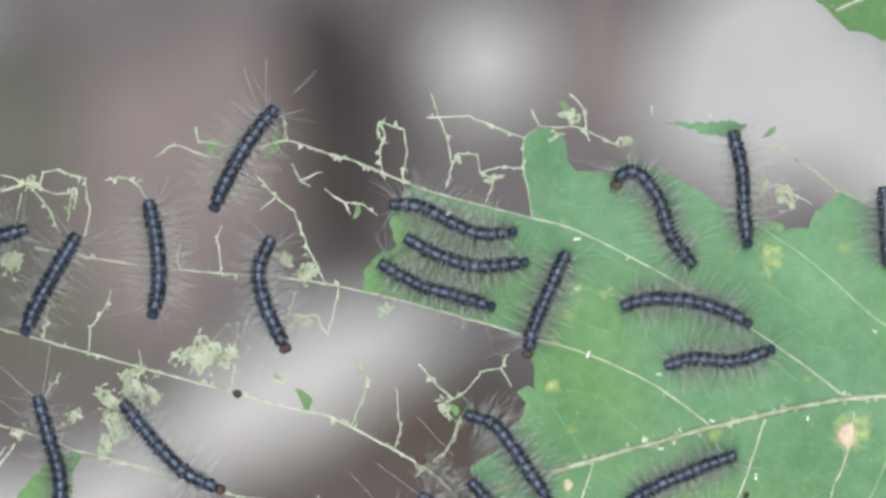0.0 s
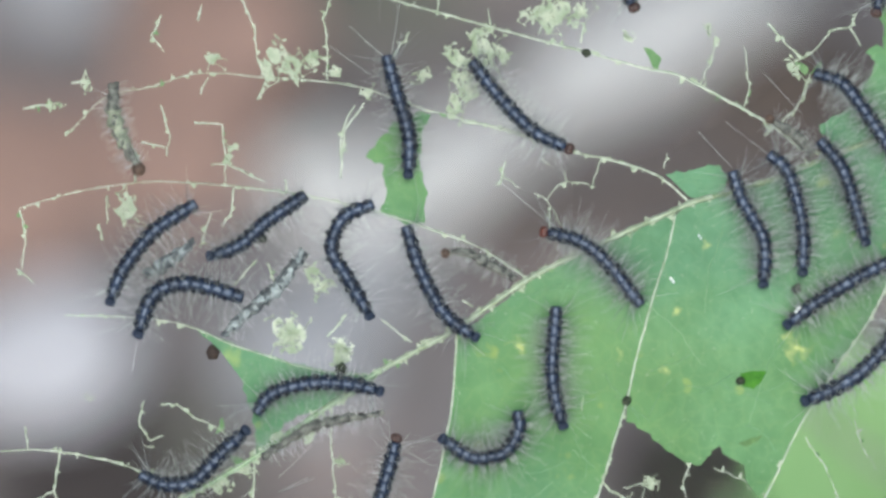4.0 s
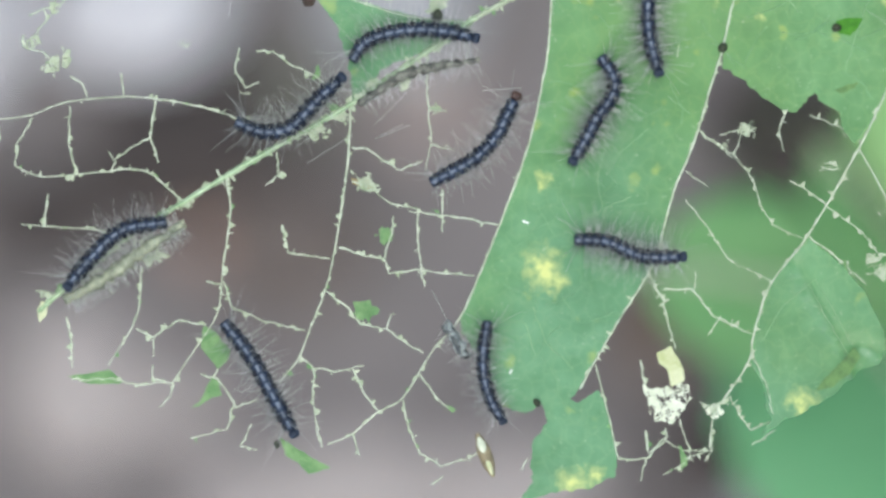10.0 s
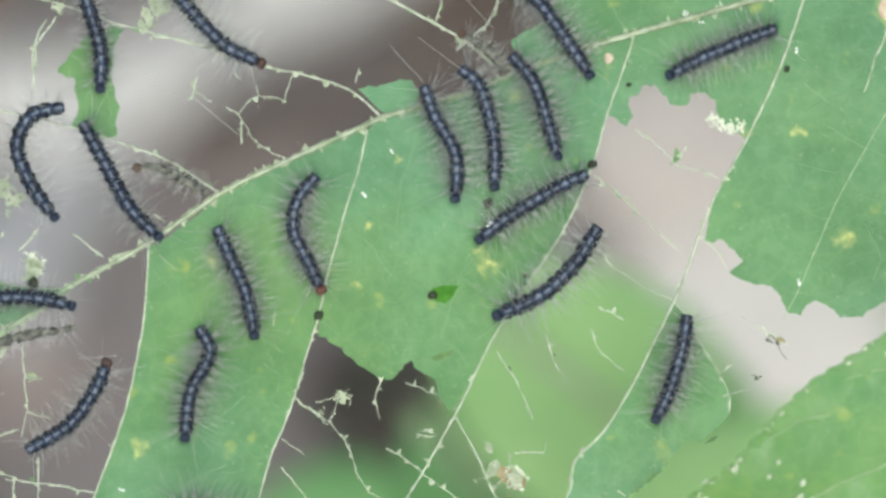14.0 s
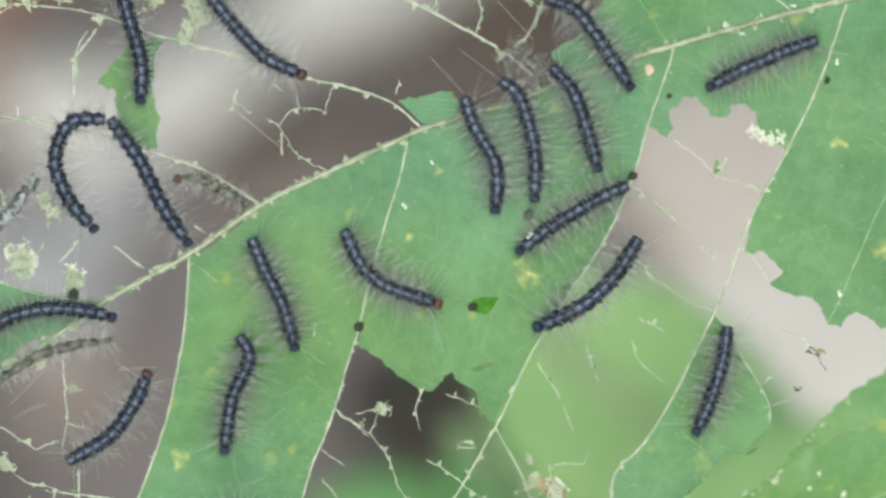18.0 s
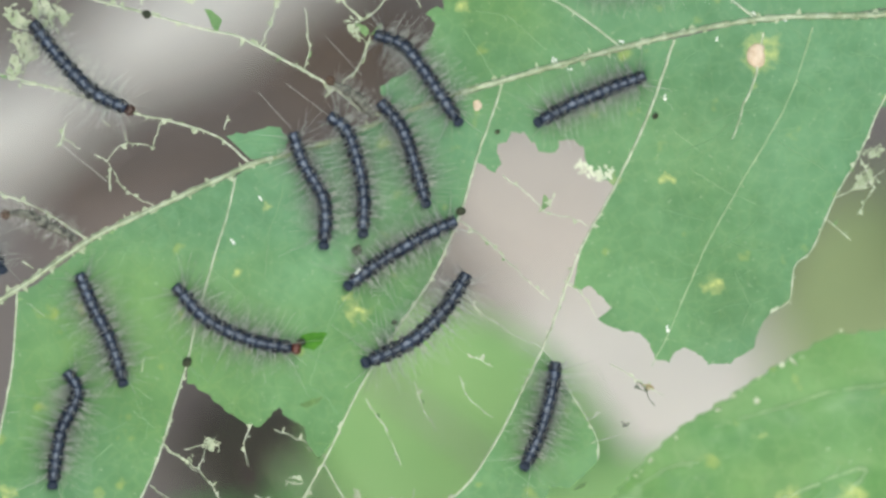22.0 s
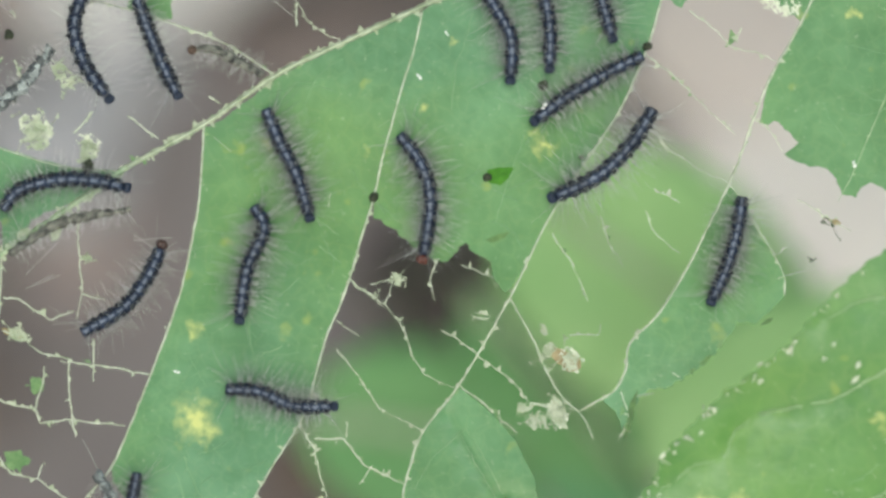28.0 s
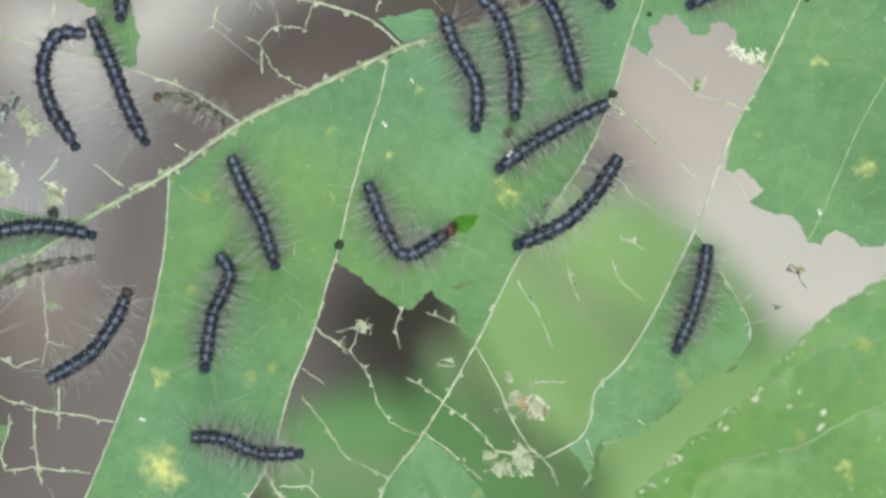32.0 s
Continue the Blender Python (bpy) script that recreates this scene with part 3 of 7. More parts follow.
def vein(name, pts, r0, r1, skin=None):
    """A vein that stands proud of the blade, knotted where side branches were bitten off."""
    line = kinked(pts, 0.8) if name == "veinlet" else spline(pts, 0.8)[0]
    rnd = random.Random(round(pts[0][0] * 7 + pts[0][1] * 13))
    n = len(line) - 1
    if name != "veinlet":
        VEIN_LINES.extend((p.x, p.y) for p in line)
    path, radii = [], []
    for i, p in enumerate(line):
        wob = 0.0 if i in (0, n) else 0.34 if name == "veinlet" else 0.12
        x = p.x + wob * noise.noise(Vector((p.x * 0.9, p.y * 0.9, 1.5)))
        y = p.y + wob * noise.noise(Vector((p.x * 0.9, p.y * 0.9, 8.5)))
        r = 0.88 * (r0 + (r1 - r0) * i / n) * (1 + 0.5 * noise.noise(Vector((p.x * 1.1, p.y * 1.1, 3.0))) + 0.35 * noise.noise(Vector((p.x * 3.1, p.y * 3.1, 6.0))))
        path.append(Vector((x, y, height(x, y) + 0.3 * r)) * MM)
        radii.append(max(r, 0.06) * MM)
    bm = tube(path, radii, 7 if r0 > 0.3 else 5)
    for i in range(1, n):
        if r0 > 0.1 and rnd.random() < (0.13 if name == "veinlet" else 0.05 if name == "midrib" else 0.12):
            d = (path[i + 1] - path[i - 1]).normalized()
            s = Vector((-d.y, d.x, rnd.uniform(-0.2, 0.5))) * rnd.choice((-1, 1)) + d * rnd.uniform(-0.8, 0.8)
            size = rnd.choice((0.25, 0.35, 0.5, 0.9)) * rnd.uniform(0.7, 1.2) * MM
            tip = path[i] + s.normalized() * size
            tube([path[i], path[i].lerp(tip, 0.6), tip], [0.5 * radii[i] + 0.03 * MM, 0.10 * MM, 0.07 * MM], 5, bm=bm)
    if r0 > 0.1:
        for i in range(1, n):
            if rnd.random() < (0.95 if name == "midrib" and path[i].x < 0.004 else 0.33) and bare(path[i].x / MM, path[i].y / MM):
                fringe(bm, path[i], (path[i + 1] - path[i - 1]).normalized(), radii[i], rnd)
    part(name, bm, [skin or RIB if name == "midrib" or skin else FAINT if r0 < 0.1 else VEIN, DRY, GREENBIT], leaf)


def fringe(bm, p, d, r, rnd):
    """A shred of leaf skin left along a vein."""
    side = Vector((-d.y, d.x, 0)) * rnd.choice((-1, 1))
    size = rnd.choice((0.15, 0.2, 0.3, 0.4, 0.55, 0.9)) * rnd.uniform(0.7, 1.3) * MM
    long = rnd.uniform(0.25, 0.7) * MM
    rim = [p - d * long, p + side * (r + size * rnd.uniform(0.3, 0.7)) - d * long * rnd.uniform(0.3, 0.9), p + side * (r + size) + d * long * rnd.uniform(-0.5, 0.5),
           p + side * (r + size * rnd.uniform(0.2, 0.7)) + d * long * rnd.uniform(0.4, 1.0), p + d * long]
    z = Vector((0, 0, rnd.uniform(-0.05, 0.12) * MM))
    top = [bm.verts.new(q + z) for q in rim]
    low = [bm.verts.new(q + z - Vector((0, 0, 0.08 * MM))) for q in rim]
    kind = 1 if rnd.random() < 0.92 else 2
    faces = [bm.faces.new(top), bm.faces.new(low[::-1])] + [bm.faces.new((top[k], low[k], low[(k + 1) % 5], top[(k + 1) % 5])) for k in range(5)]
    for f in faces:
        f.material_index = kind


RAGS = {"green": (GREENBIT, "small green rag of leaf"), "dry": (DRY, "pale dry lace of leaf skin"), "yellow": (YELLOWBIT, "yellowed rag of leaf"),
        "brown": (BROWNBIT, "withered brown rag of leaf"), "cream": (CREAM, "cream-white gnawed rag of leaf skin"), "lace": (CREAM, "white lace of gnawed leaf skin"), "withered": (WITHER, "withered olive rim of the blade"), "dark": (DARKBIT, "dark dried crumb of leaf")}


def shard(bm, x, y, r, turn, z, rnd):
    """One angular flake of dried leaf skin."""
    n = rnd.choice((4, 5, 6))
    long = rnd.uniform(1.0, 2.2)
    rim = []
    for k in range(n):
        a = 2 * math.pi * (k + rnd.uniform(-0.3, 0.3)) / n
        u, v = r * long * math.cos(a), r * rnd.uniform(0.5, 1.0) * math.sin(a)
        rim.append(Vector((x + u * math.cos(turn) - v * math.sin(turn), y + u * math.sin(turn) + v * math.cos(turn), z + rnd.uniform(-0.15, 0.15))) * MM)
    top = [bm.verts.new(p) for p in rim]
    low = [bm.verts.new(p - Vector((0, 0, 0.08 * MM))) for p in rim]
    bm.faces.new(top)
    bm.faces.new(low[::-1])
    for k in range(n):
        bm.faces.new((top[k], low[k], low[(k + 1) % n], top[(k + 1) % n]))


def scrap(x, y, r, look_of):
    """A leftover of leaf skin between the veins: a lace of flakes and strands, or a pointed rag."""
    rnd = random.Random(round(x * 31 + y * 17))
    turn = rnd.uniform(0, 6)
    flat = rnd.uniform(0.45, 0.8)
    kind, label = RAGS[look_of]
    if look_of in ("dry", "dark"):
        bm = bmesh.new()
        spots = []
        if look_of == "dry" and r > 1.3:
            rim = []
            for k in range(14):
                a = 2 * math.pi * k / 14
                q = r * rnd.uniform(0.45, 0.95)
                u, v = q * math.cos(a), q * flat * math.sin(a)
                rim.append((x + u * math.cos(turn) - v * math.sin(turn), y + u * math.sin(turn) + v * math.cos(turn)))
            bm.free()
            bm = sheet(rim, 0.08, 0.3, 0.15, 0.4, 0.42, holes=0.27, seed=x)
        for k in range(int(3 + r * (2.6 if look_of == "dry" else 2))):
            u, v = rnd.gauss(0, 0.55) * r, rnd.gauss(0, 0.55) * r * flat
            px, py = x + u * math.cos(turn) - v * math.sin(turn), y + u * math.sin(turn) + v * math.cos(turn)
            z = height(px, py) + rnd.uniform(0, 0.3)
            shard(bm, px, py, min(0.32, rnd.uniform(0.06, 0.18) * r), rnd.uniform(0, 6), z, rnd)
            if spots:
                q = min(spots, key=lambda s: (s.x - px) ** 2 + (s.y - py) ** 2)
                mid = Vector(((q.x + px) / 2 + rnd.uniform(-0.2, 0.2), (q.y + py) / 2 + rnd.uniform(-0.2, 0.2), z))
                tube([q * MM, mid * MM, Vector((px, py, z)) * MM], [rnd.uniform(0.04, 0.08) * MM] * 3, 4, bm=bm)
            spots.append(Vector((px, py, z)))
        part("leaf_scrap", bm, kind, leaf, label)
        return
    pts = []
    for k in range(12):
        a = 2 * math.pi * k / 12
        u, v = 1.25 * r * math.cos(a), r * 0.6 * flat * math.sin(a) * abs(math.sin(a)) ** 0.5 + 0.25 * r * math.sin(a * 2 + turn)
        q = rnd.uniform(0.75, 1.15)
        pts.append((x + q * (u * math.cos(turn) - v * math.sin(turn)), y + q * (u * math.sin(turn) + v * math.cos(turn))))
    rag(pts, look_of)


def rag(pts, look_of):
    """A leftover of leaf with a ragged rim."""
    kind, label = RAGS[look_of]
    bm = sheet(pts, 0.12, 0.5 if look_of == "lace" else 0.2, 0.12, 0.5, 0.42 if look_of == "lace" else 0.9, holes=0.42 if look_of == "lace" else 0.0)
    if bm.faces:
        part("leaf_scrap", bm, kind, leaf, label)
    else:
        bm.free()


vein("midrib", [(147, 43.2), (133, 40.2), (110.3, 39.2), (86.8, 34.3), (57.8, 26.3)], 0.66, 0.58)
vein("midrib", [(57.8, 26.3), (47.8, 22.8), (33.8, 17.3), (24.5, 14.6)], 0.5, 0.5, DULL_RIB)
vein("midrib", [(24.5, 14.6), (21, 13.7), (18, 12.4)], 0.55, 0.58)
vein("midrib", [(21, 13.7), (3, 5.5), (-8.2, 0), (-20.9, -8.7), (-34.4, -16.2)], 0.58, 0.54)
vein("midrib", [(-34.4, -16.2), (-44.5, -23.2), (-56.9, -31.7), (-70, -39.2), (-87.3, -49.5), (-96, -55), (-107, -64), (-112.3, -68.5)], 0.62, 0.5, GREEN_RIB)
leaf_blade([(-20.9, -9), (-19.9, -9), (-17, -7.5), (-7.8, -0.2), (3, 5.3), (15, 10.8), (17.8, 11.3), (16.5, 5), (14, -3), (11, -14), (9.3, -21.5), (7, -29), (5, -36), (3, -41.5), (1, -46), (-0.5, -51), (-1.8, -56), (-3.8, -61.5), (-8.8, -69.5), (-13.8, -78), (-16, -82), (-17.8, -83.7), (-16, -84.5), (-12.8, -82.3), (-11.5, -84.5), (-10.3, -89.5), (-9.3, -94.3), (-10.1, -97.5), (-13.3, -99.5), (-20.3, -100.8), (-26.6, -101.7), (-24.5, -98.5), (-24.8, -95), (-24.3, -91), (-21.8, -88.5), (-22.8, -85), (-25.8, -86.7), (-29.5, -85.3), (-31.8, -80.5), (-34.3, -76.5), (-36.6, -72.5), (-37.3, -69.5), (-33.3, -60.5), (-29.3, -50.5), (-24.8, -37.5), (-21.9, -23.2), (-21.1, -13.2)])
leaf_blade([(17.8, 11.3), (21, 13.7), (33.8, 17.3), (47.8, 22.8), (57.8, 26.3), (65.2, 28), (64, 24), (60.5, 14), (57.8, 5), (53, -6), (47, -15), (40, -26), (36, -34), (32.8, -38.5), (30.5, -36.7), (30.5, -33.2), (28.3, -32), (26.7, -31.7), (25.8, -29.4), (24.5, -30.2), (22.6, -33), (20, -32.8), (16.5, -30.5), (13.5, -27.8), (9.3, -25), (9.3, -21.5), (11, -14), (14, -3), (16.5, 5)])
leaf_blade([(65.2, 28), (86.8, 34.3), (95.7, 35.8), (91.2, 22.6), (85.2, 9.6), (83, 11), (80, 14), (79.5, 16.5), (78, 17.7), (75.5, 17.8), (75, 15.7), (71.5, 15.6), (70.7, 17.5), (69, 19.3), (66.5, 19.2), (66, 17.4), (64.2, 17), (64.8, 14), (64, 12.2), (60.5, 14), (64, 24)])
leaf_blade([(95.7, 35.8), (110.3, 39.2), (120.2, 39), (133, 41), (147, 43), (147, 22), (136.2, 23.6), (132.2, 23.6), (128.7, 15.6), (124.2, 7.6), (120.2, -1.4), (117, -4.6), (116.2, -10.4), (112.7, -12.9), (110.7, -15.4), (109.7, -19.4), (106.2, -21.4), (103.7, -22.2), (102, -21.9), (99.7, -20.2), (97.7, -19.2), (95.7, -19.9), (94.7, -21.6), (92.4, -21.2), (91.7, -18.4), (90, -16.6), (85.2, -15.9), (82.2, -13.9), (84.7, -11.9), (81.2, -7.9), (77.7, -8.6), (79.2, -1.4), (85.2, 9.6), (91.2, 22.6)])
leaf_blade([(72.5, -19.5), (69, -26), (65, -34), (60, -42), (54.7, -47.5), (54, -52), (51.8, -56), (49.9, -57.7), (51.3, -58.5), (52.2, -60), (53.4, -62.6), (54.6, -60.4), (56.0, -57.8), (57.8, -56.2), (63, -54.5), (66, -52.5), (69.5, -49.8), (71, -47.8), (73.2, -45), (73.5, -43.8), (77, -44), (80, -41.5), (82, -39.2), (82.4, -36), (81.8, -34.3), (80, -32), (77, -27), (74.5, -22.2)])
leaf_blade([(109.8, 39.6), (98.1, 37.2), (86.3, 34.2), (70.1, 28.8), (60.1, 26.2), (46.6, 23), (43.9, 25.3), (43.3, 27.1), (46.1, 29.1), (49.4, 30.7), (50.7, 33.9), (52.6, 36.4), (53.1, 38.5), (51.7, 40.5), (53.6, 41.5), (54.5, 40.9), (54.5, 44.7), (53.7, 47.4), (56.6, 49.6), (64.1, 47.2), (76.1, 41.7), (86.3, 34.2)])
leaf_blade([(109.8, 39.6), (97.6, 48.7), (80.1, 59.9), (63.1, 68.7), (54.1, 71.4), (43.1, 74.1), (33.1, 77.1), (31.3, 75.4), (28.9, 71.9), (30.1, 65.9), (26.3, 64.4), (24.7, 62.1), (24.1, 58.2), (30.1, 56.9), (42.1, 53.6), (55.1, 49.9), (56.6, 49.6), (64.1, 47.2), (76.1, 41.7), (86.3, 34.4), (98.1, 37.4)])
leaf_blade([(109.8, 39.6), (119.4, 38.8), (130.1, 40.8), (146.5, 42.8), (146.5, 62.9), (130.1, 67.9), (116.9, 72.5), (109.1, 75.9), (104.7, 72.7), (103.3, 69.5), (99.6, 69.3), (95.1, 70.7), (90.1, 72.4), (85.1, 75.4), (80.1, 78.4), (75.1, 80.9), (71.1, 81.5), (68.6, 79.9), (68.1, 78.7), (66.6, 79.5), (62.3, 79.7), (60.7, 81.7), (60.4, 84.9), (59.1, 86.1), (57.3, 87.5), (55.1, 87.2), (53.1, 85.5), (52.9, 79.9), (53.6, 76.4), (54.4, 71.3), (63.1, 68.7), (80.1, 59.9), (97.6, 48.7)])
leaf_blade([(-27.8, 29.8), (-25.5, 29.1), (-27.1, 25.3), (-27.5, 21.3), (-26.1, 15.3), (-26.5, 10.1), (-30.1, 9.7), (-32.3, 11.3), (-34.5, 11.9), (-33.3, 14.8), (-33.9, 19.3), (-35.8, 23.3), (-33.5, 25.1), (-32.3, 27.8), (-29.8, 27.3)])
leaf_blade([(16.1, 18.6), (25.1, 20.3), (27.1, 17.8), (26.8, 14.6), (20.6, 14.3)])
leaf_blade([(-67.4, -8.7), (-59.9, -11.7), (-50.4, -14.7), (-44.4, -16.2), (-35.4, -16.8), (-37.4, -19.2), (-40.4, -21.2), (-46.4, -23.2), (-51.4, -25.4), (-54.2, -29.2), (-56.4, -31), (-56.6, -26.2), (-58.4, -20.2), (-59.4, -17.2), (-62.4, -13.2)])
leaf_blade([(24.6, -55.6), (18.3, -62.6), (16.3, -68.6), (15.1, -72.6), (14.6, -77.6), (16.6, -81.6), (17, -85.6), (18, -87.8), (16, -90.4), (21.8, -86.8), (25.8, -84.8), (29.8, -82.6), (32, -80.4), (34.6, -78.2), (37.2, -77.6), (38.2, -74.1), (37.2, -69.6), (34.3, -64.8), (30.8, -60.6)])
leaf_blade([(77.6, 88.5), (83.6, 88.3), (90.1, 88.7), (92.6, 87.9), (91.3, 86.1), (88.9, 85.7), (85.1, 86.3), (81.1, 87.3)])
leaf_blade([(-36.9, 21.7), (-33.9, 25.4), (-29.9, 27.9), (-25.9, 29.4), (-27.9, 24.9), (-28.9, 20.4), (-33.9, 19.9)])
vein("side_vein", [(86.3, 34.3), (76.1, 41.7), (64.1, 47.2), (55.1, 49.9), (42.1, 53.6), (30.1, 56.9), (17.6, 59.6), (8.1, 60.9), (0.1, 61.4), (-7.9, 62.1), (-16.4, 63), (-24.9, 64.4), (-33.9, 65.9)], 0.22, 0.15)
vein("side_vein", [(109.8, 39.7), (97.6, 48.7), (80.1, 59.9), (63.1, 68.7), (54.1, 71.4), (43.1, 74.1), (33.1, 77.1), (24.1, 80.9), (18.1, 82.7), (11.1, 84.9), (7.1, 84.1), (-0.9, 82.1), (-4.9, 82.7), (-9.1, 84.1), (-12.4, 82.1)], 0.23, 0.17)
vein("side_vein", [(21.2, 12.8), (14.7, 18.3), (6.7, 21), (-0.3, 22.5), (-11.3, 26), (-21.3, 28.8), (-27.3, 30.3), (-37.3, 33.8), (-45.3, 35.1), (-55.3, 35.8), (-66.3, 36.5), (-75.3, 34.1), (-83.3, 32.1), (-90.3, 25.3)], 0.23, 0.08)
vein("side_vein", [(46.8, 22), (40.8, 22.8), (34.8, 27.3), (25.8, 32.3), (17.8, 36.3), (12.7, 37.3), (1.7, 40.3), (-15.3, 44.8), (-35.3, 50.3), (-51.3, 54.3)], 0.3, 0.15)
vein("side_vein", [(-8.2, -0), (-17.4, 5.8), (-26.9, 9.3), (-36.4, 12.3), (-50.4, 15.3), (-67.4, 17), (-77.4, 17.1), (-88.9, 15.3), (-98.4, 12.6)], 0.23, 0.08)
vein("side_vein", [(-86.6, -48.8), (-93.3, -43.5), (-101.3, -43.7), (-111.3, -44.5), (-116.3, -42.7)], 0.18, 0.12)
vein("side_vein", [(-68.3, -37), (-74.3, -35), (-82.3, -32.3), (-91.3, -30.7), (-97.3, -30.3), (-107.3, -31.3), (-113.3, -33.5), (-120.3, -34.5)], 0.18, 0.1)
vein("side_vein", [(-35.9, -17), (-46.4, -16), (-60.4, -11.7), (-67.4, -8.7), (-75.4, -7), (-90.4, -6.4)], 0.16, 0.12)
vein("side_vein", [(-97.3, -55.5), (-101.3, -54), (-108.3, -53.5), (-115.3, -53)], 0.16, 0.1)
vein("side_vein", [(-56.6, -30), (-57.1, -40.5), (-58.3, -50.5), (-60.1, -60.5), (-61.5, -65.5), (-64.3, -72.5), (-65.8, -76.5), (-69.3, -81)], 0.24, 0.14)
vein("side_vein", [(-78.8, -45), (-78, -50.5), (-79.3, -60.5), (-80.3, -68.5), (-83.3, -73.5), (-88.3, -81)], 0.2, 0.13)
vein("side_vein", [(-93.8, -60.5), (-94.8, -69.5), (-99.8, -78)], 0.18, 0.12)
vein("side_vein", [(-20.7, -8), (-21.1, -13.2), (-21.9, -23.2), (-24.8, -37.5), (-29.3, -50.5), (-33.3, -60.5), (-37.3, -69.5), (-42.3, -75.5), (-47.3, -83.5), (-52.3, -86.5), (-56.3, -90), (-60.8, -92)], 0.22, 0.17)
vein("side_vein", [(17.8, 11.3), (16.5, 5), (14, -3), (11, -14), (9.3, -21.5), (7, -29), (5, -36), (3, -41.5), (1, -46), (-0.5, -51), (-1.8, -56), (-3.8, -61.5), (-8.8, -69.5), (-13.8, -78), (-16, -82.2)], 0.22, 0.19)
vein("side_vein", [(-13.3, -77.7), (-11.8, -83.5), (-10.3, -89.5), (-9.3, -94.3)], 0.14, 0.13)
vein("side_vein", [(65.2, 27.8), (64, 24), (60.5, 14), (57.8, 5), (53, -6), (47, -15), (40, -26), (33.5, -39.2), (24.5, -54.7), (17.8, -63.6), (14.8, -72.6), (13.8, -77.6), (9.8, -83.6), (7.8, -86.6), (7, -92.6)], 0.24, 0.19)
vein("side_vein", [(95.7, 35.6), (91.2, 22.6), (85.2, 9.6), (79.2, -1.4), (74.7, -13.4), (72.3, -19.4), (69, -26), (65, -34), (60, -42), (54.7, -47.5), (54, -52), (51.8, -56), (46, -59.3)], 0.28, 0.2)
vein("side_vein", [(72.5, -19.5), (74.5, -22), (78, -28), (82, -35), (82.2, -39)], 0.13, 0.13)
vein("side_vein", [(120.2, 37.8), (115.7, 24.6), (107.2, 9.6), (101.2, -1.4), (95.2, -15.4), (91.7, -22.4)], 0.14, 0.09, PALER)
vein("side_vein", [(136.2, 30.6), (132.2, 23.6), (128.7, 15.6), (124.2, 7.6), (120.2, -1.4), (117, -4.6), (116.2, -10.4), (112.7, -12.9)], 0.18, 0.13)
vein("side_vein", [(130.1, 45.9), (116.9, 52.4), (108.1, 59.9), (102.1, 64.9), (94.6, 69.9)], 0.17, 0.13, PALER)
vein("side_vein", [(146.5, 57.9), (130.1, 65.9), (116.9, 72.4), (109.1, 76.1), (104.1, 79.9), (99.1, 83.1), (97.1, 83.9), (92.6, 82.9)], 0.16, 0.13, PALER)
vein("side_vein", [(33.5, -39.5), (37.7, -47.2), (40, -52.6), (43.1, -57.6), (45.1, -59.1), (47, -61.4), (48.1, -64.5)], 0.18, 0.14)
vein("side_vein", [(54.4, 71.3), (53.6, 76.4), (52.9, 79.9), (53.1, 85.4), (55.3, 87.3)], 0.13, 0.13)
vein("veinlet", [(-116.3, -42.7), (-115.8, -38.5), (-113.3, -34)], 0.2, 0.13)
vein("veinlet", [(33.1, 77.1), (31.3, 78.4), (32.1, 82.9), (31.6, 87.1), (27.3, 88.4)], 0.2, 0.13)
vein("veinlet", [(27.3, 88.4), (28.1, 85.9), (27.3, 82.9), (28.1, 78.1)], 0.2, 0.13)
vein("veinlet", [(27.3, 88.4), (26.9, 86.4), (27.9, 84.4)], 0.2, 0.13)
vein("veinlet", [(39.1, 76.7), (40.1, 80.9), (39.1, 85.9), (37.1, 91.4), (36.3, 93.4)], 0.2, 0.13)
vein("veinlet", [(35.6, 89.2), (39.1, 89.4), (43.1, 89.4), (48.1, 87.4), (53.1, 85.5)], 0.2, 0.13)
vein("veinlet", [(40.1, 80.9), (41.3, 82.7), (44.6, 82.7), (45.1, 79.4), (47.6, 78.7)], 0.2, 0.13)
vein("veinlet", [(47.6, 78.7), (47.1, 75.9), (45.9, 73.7)], 0.2, 0.13)
vein("veinlet", [(45.1, 79.4), (48.6, 80.4), (52.9, 80.1)], 0.2, 0.13)
vein("veinlet", [(11.6, 80.9), (13.1, 77.9), (15.1, 76.9)], 0.2, 0.13)
vein("veinlet", [(13.1, 77.9), (17.1, 79.4)], 0.2, 0.13)
vein("veinlet", [(17.6, 76.4), (21.1, 73.9), (24.1, 73.7), (26.9, 71.7)], 0.2, 0.13)
vein("veinlet", [(21.1, 73.9), (22.1, 71.9)], 0.2, 0.13)
vein("veinlet", [(5.6, 78.4), (9.1, 74.9), (12.1, 72.4), (14.1, 66.9), (17.6, 59.6)], 0.2, 0.13)
vein("veinlet", [(9.1, 74.9), (6.1, 72.7)], 0.2, 0.13)
vein("veinlet", [(-5.4, 87.4), (-4.9, 84.9), (0.1, 83.9), (2.1, 84.9)], 0.2, 0.13)
vein("veinlet", [(10.1, 89.4), (10.9, 84.9)], 0.2, 0.13)
vein("veinlet", [(-0.9, 61.4), (-1.4, 67.9), (-0.7, 69.9)], 0.2, 0.13)
vein("veinlet", [(3.1, 50.9), (4.1, 53.9), (5.6, 55.9)], 0.2, 0.13)
vein("veinlet", [(12.1, 53.9), (16.1, 53.9), (18.1, 50.4), (20.1, 58.9)], 0.2, 0.13)
vein("veinlet", [(-7.9, 61.9), (-8.7, 64.4), (-8.1, 66.9)], 0.2, 0.13)
vein("veinlet", [(-24.4, 46.7), (-23.9, 51.9), (-21.4, 54.9), (-20.4, 58.4)], 0.2, 0.13)
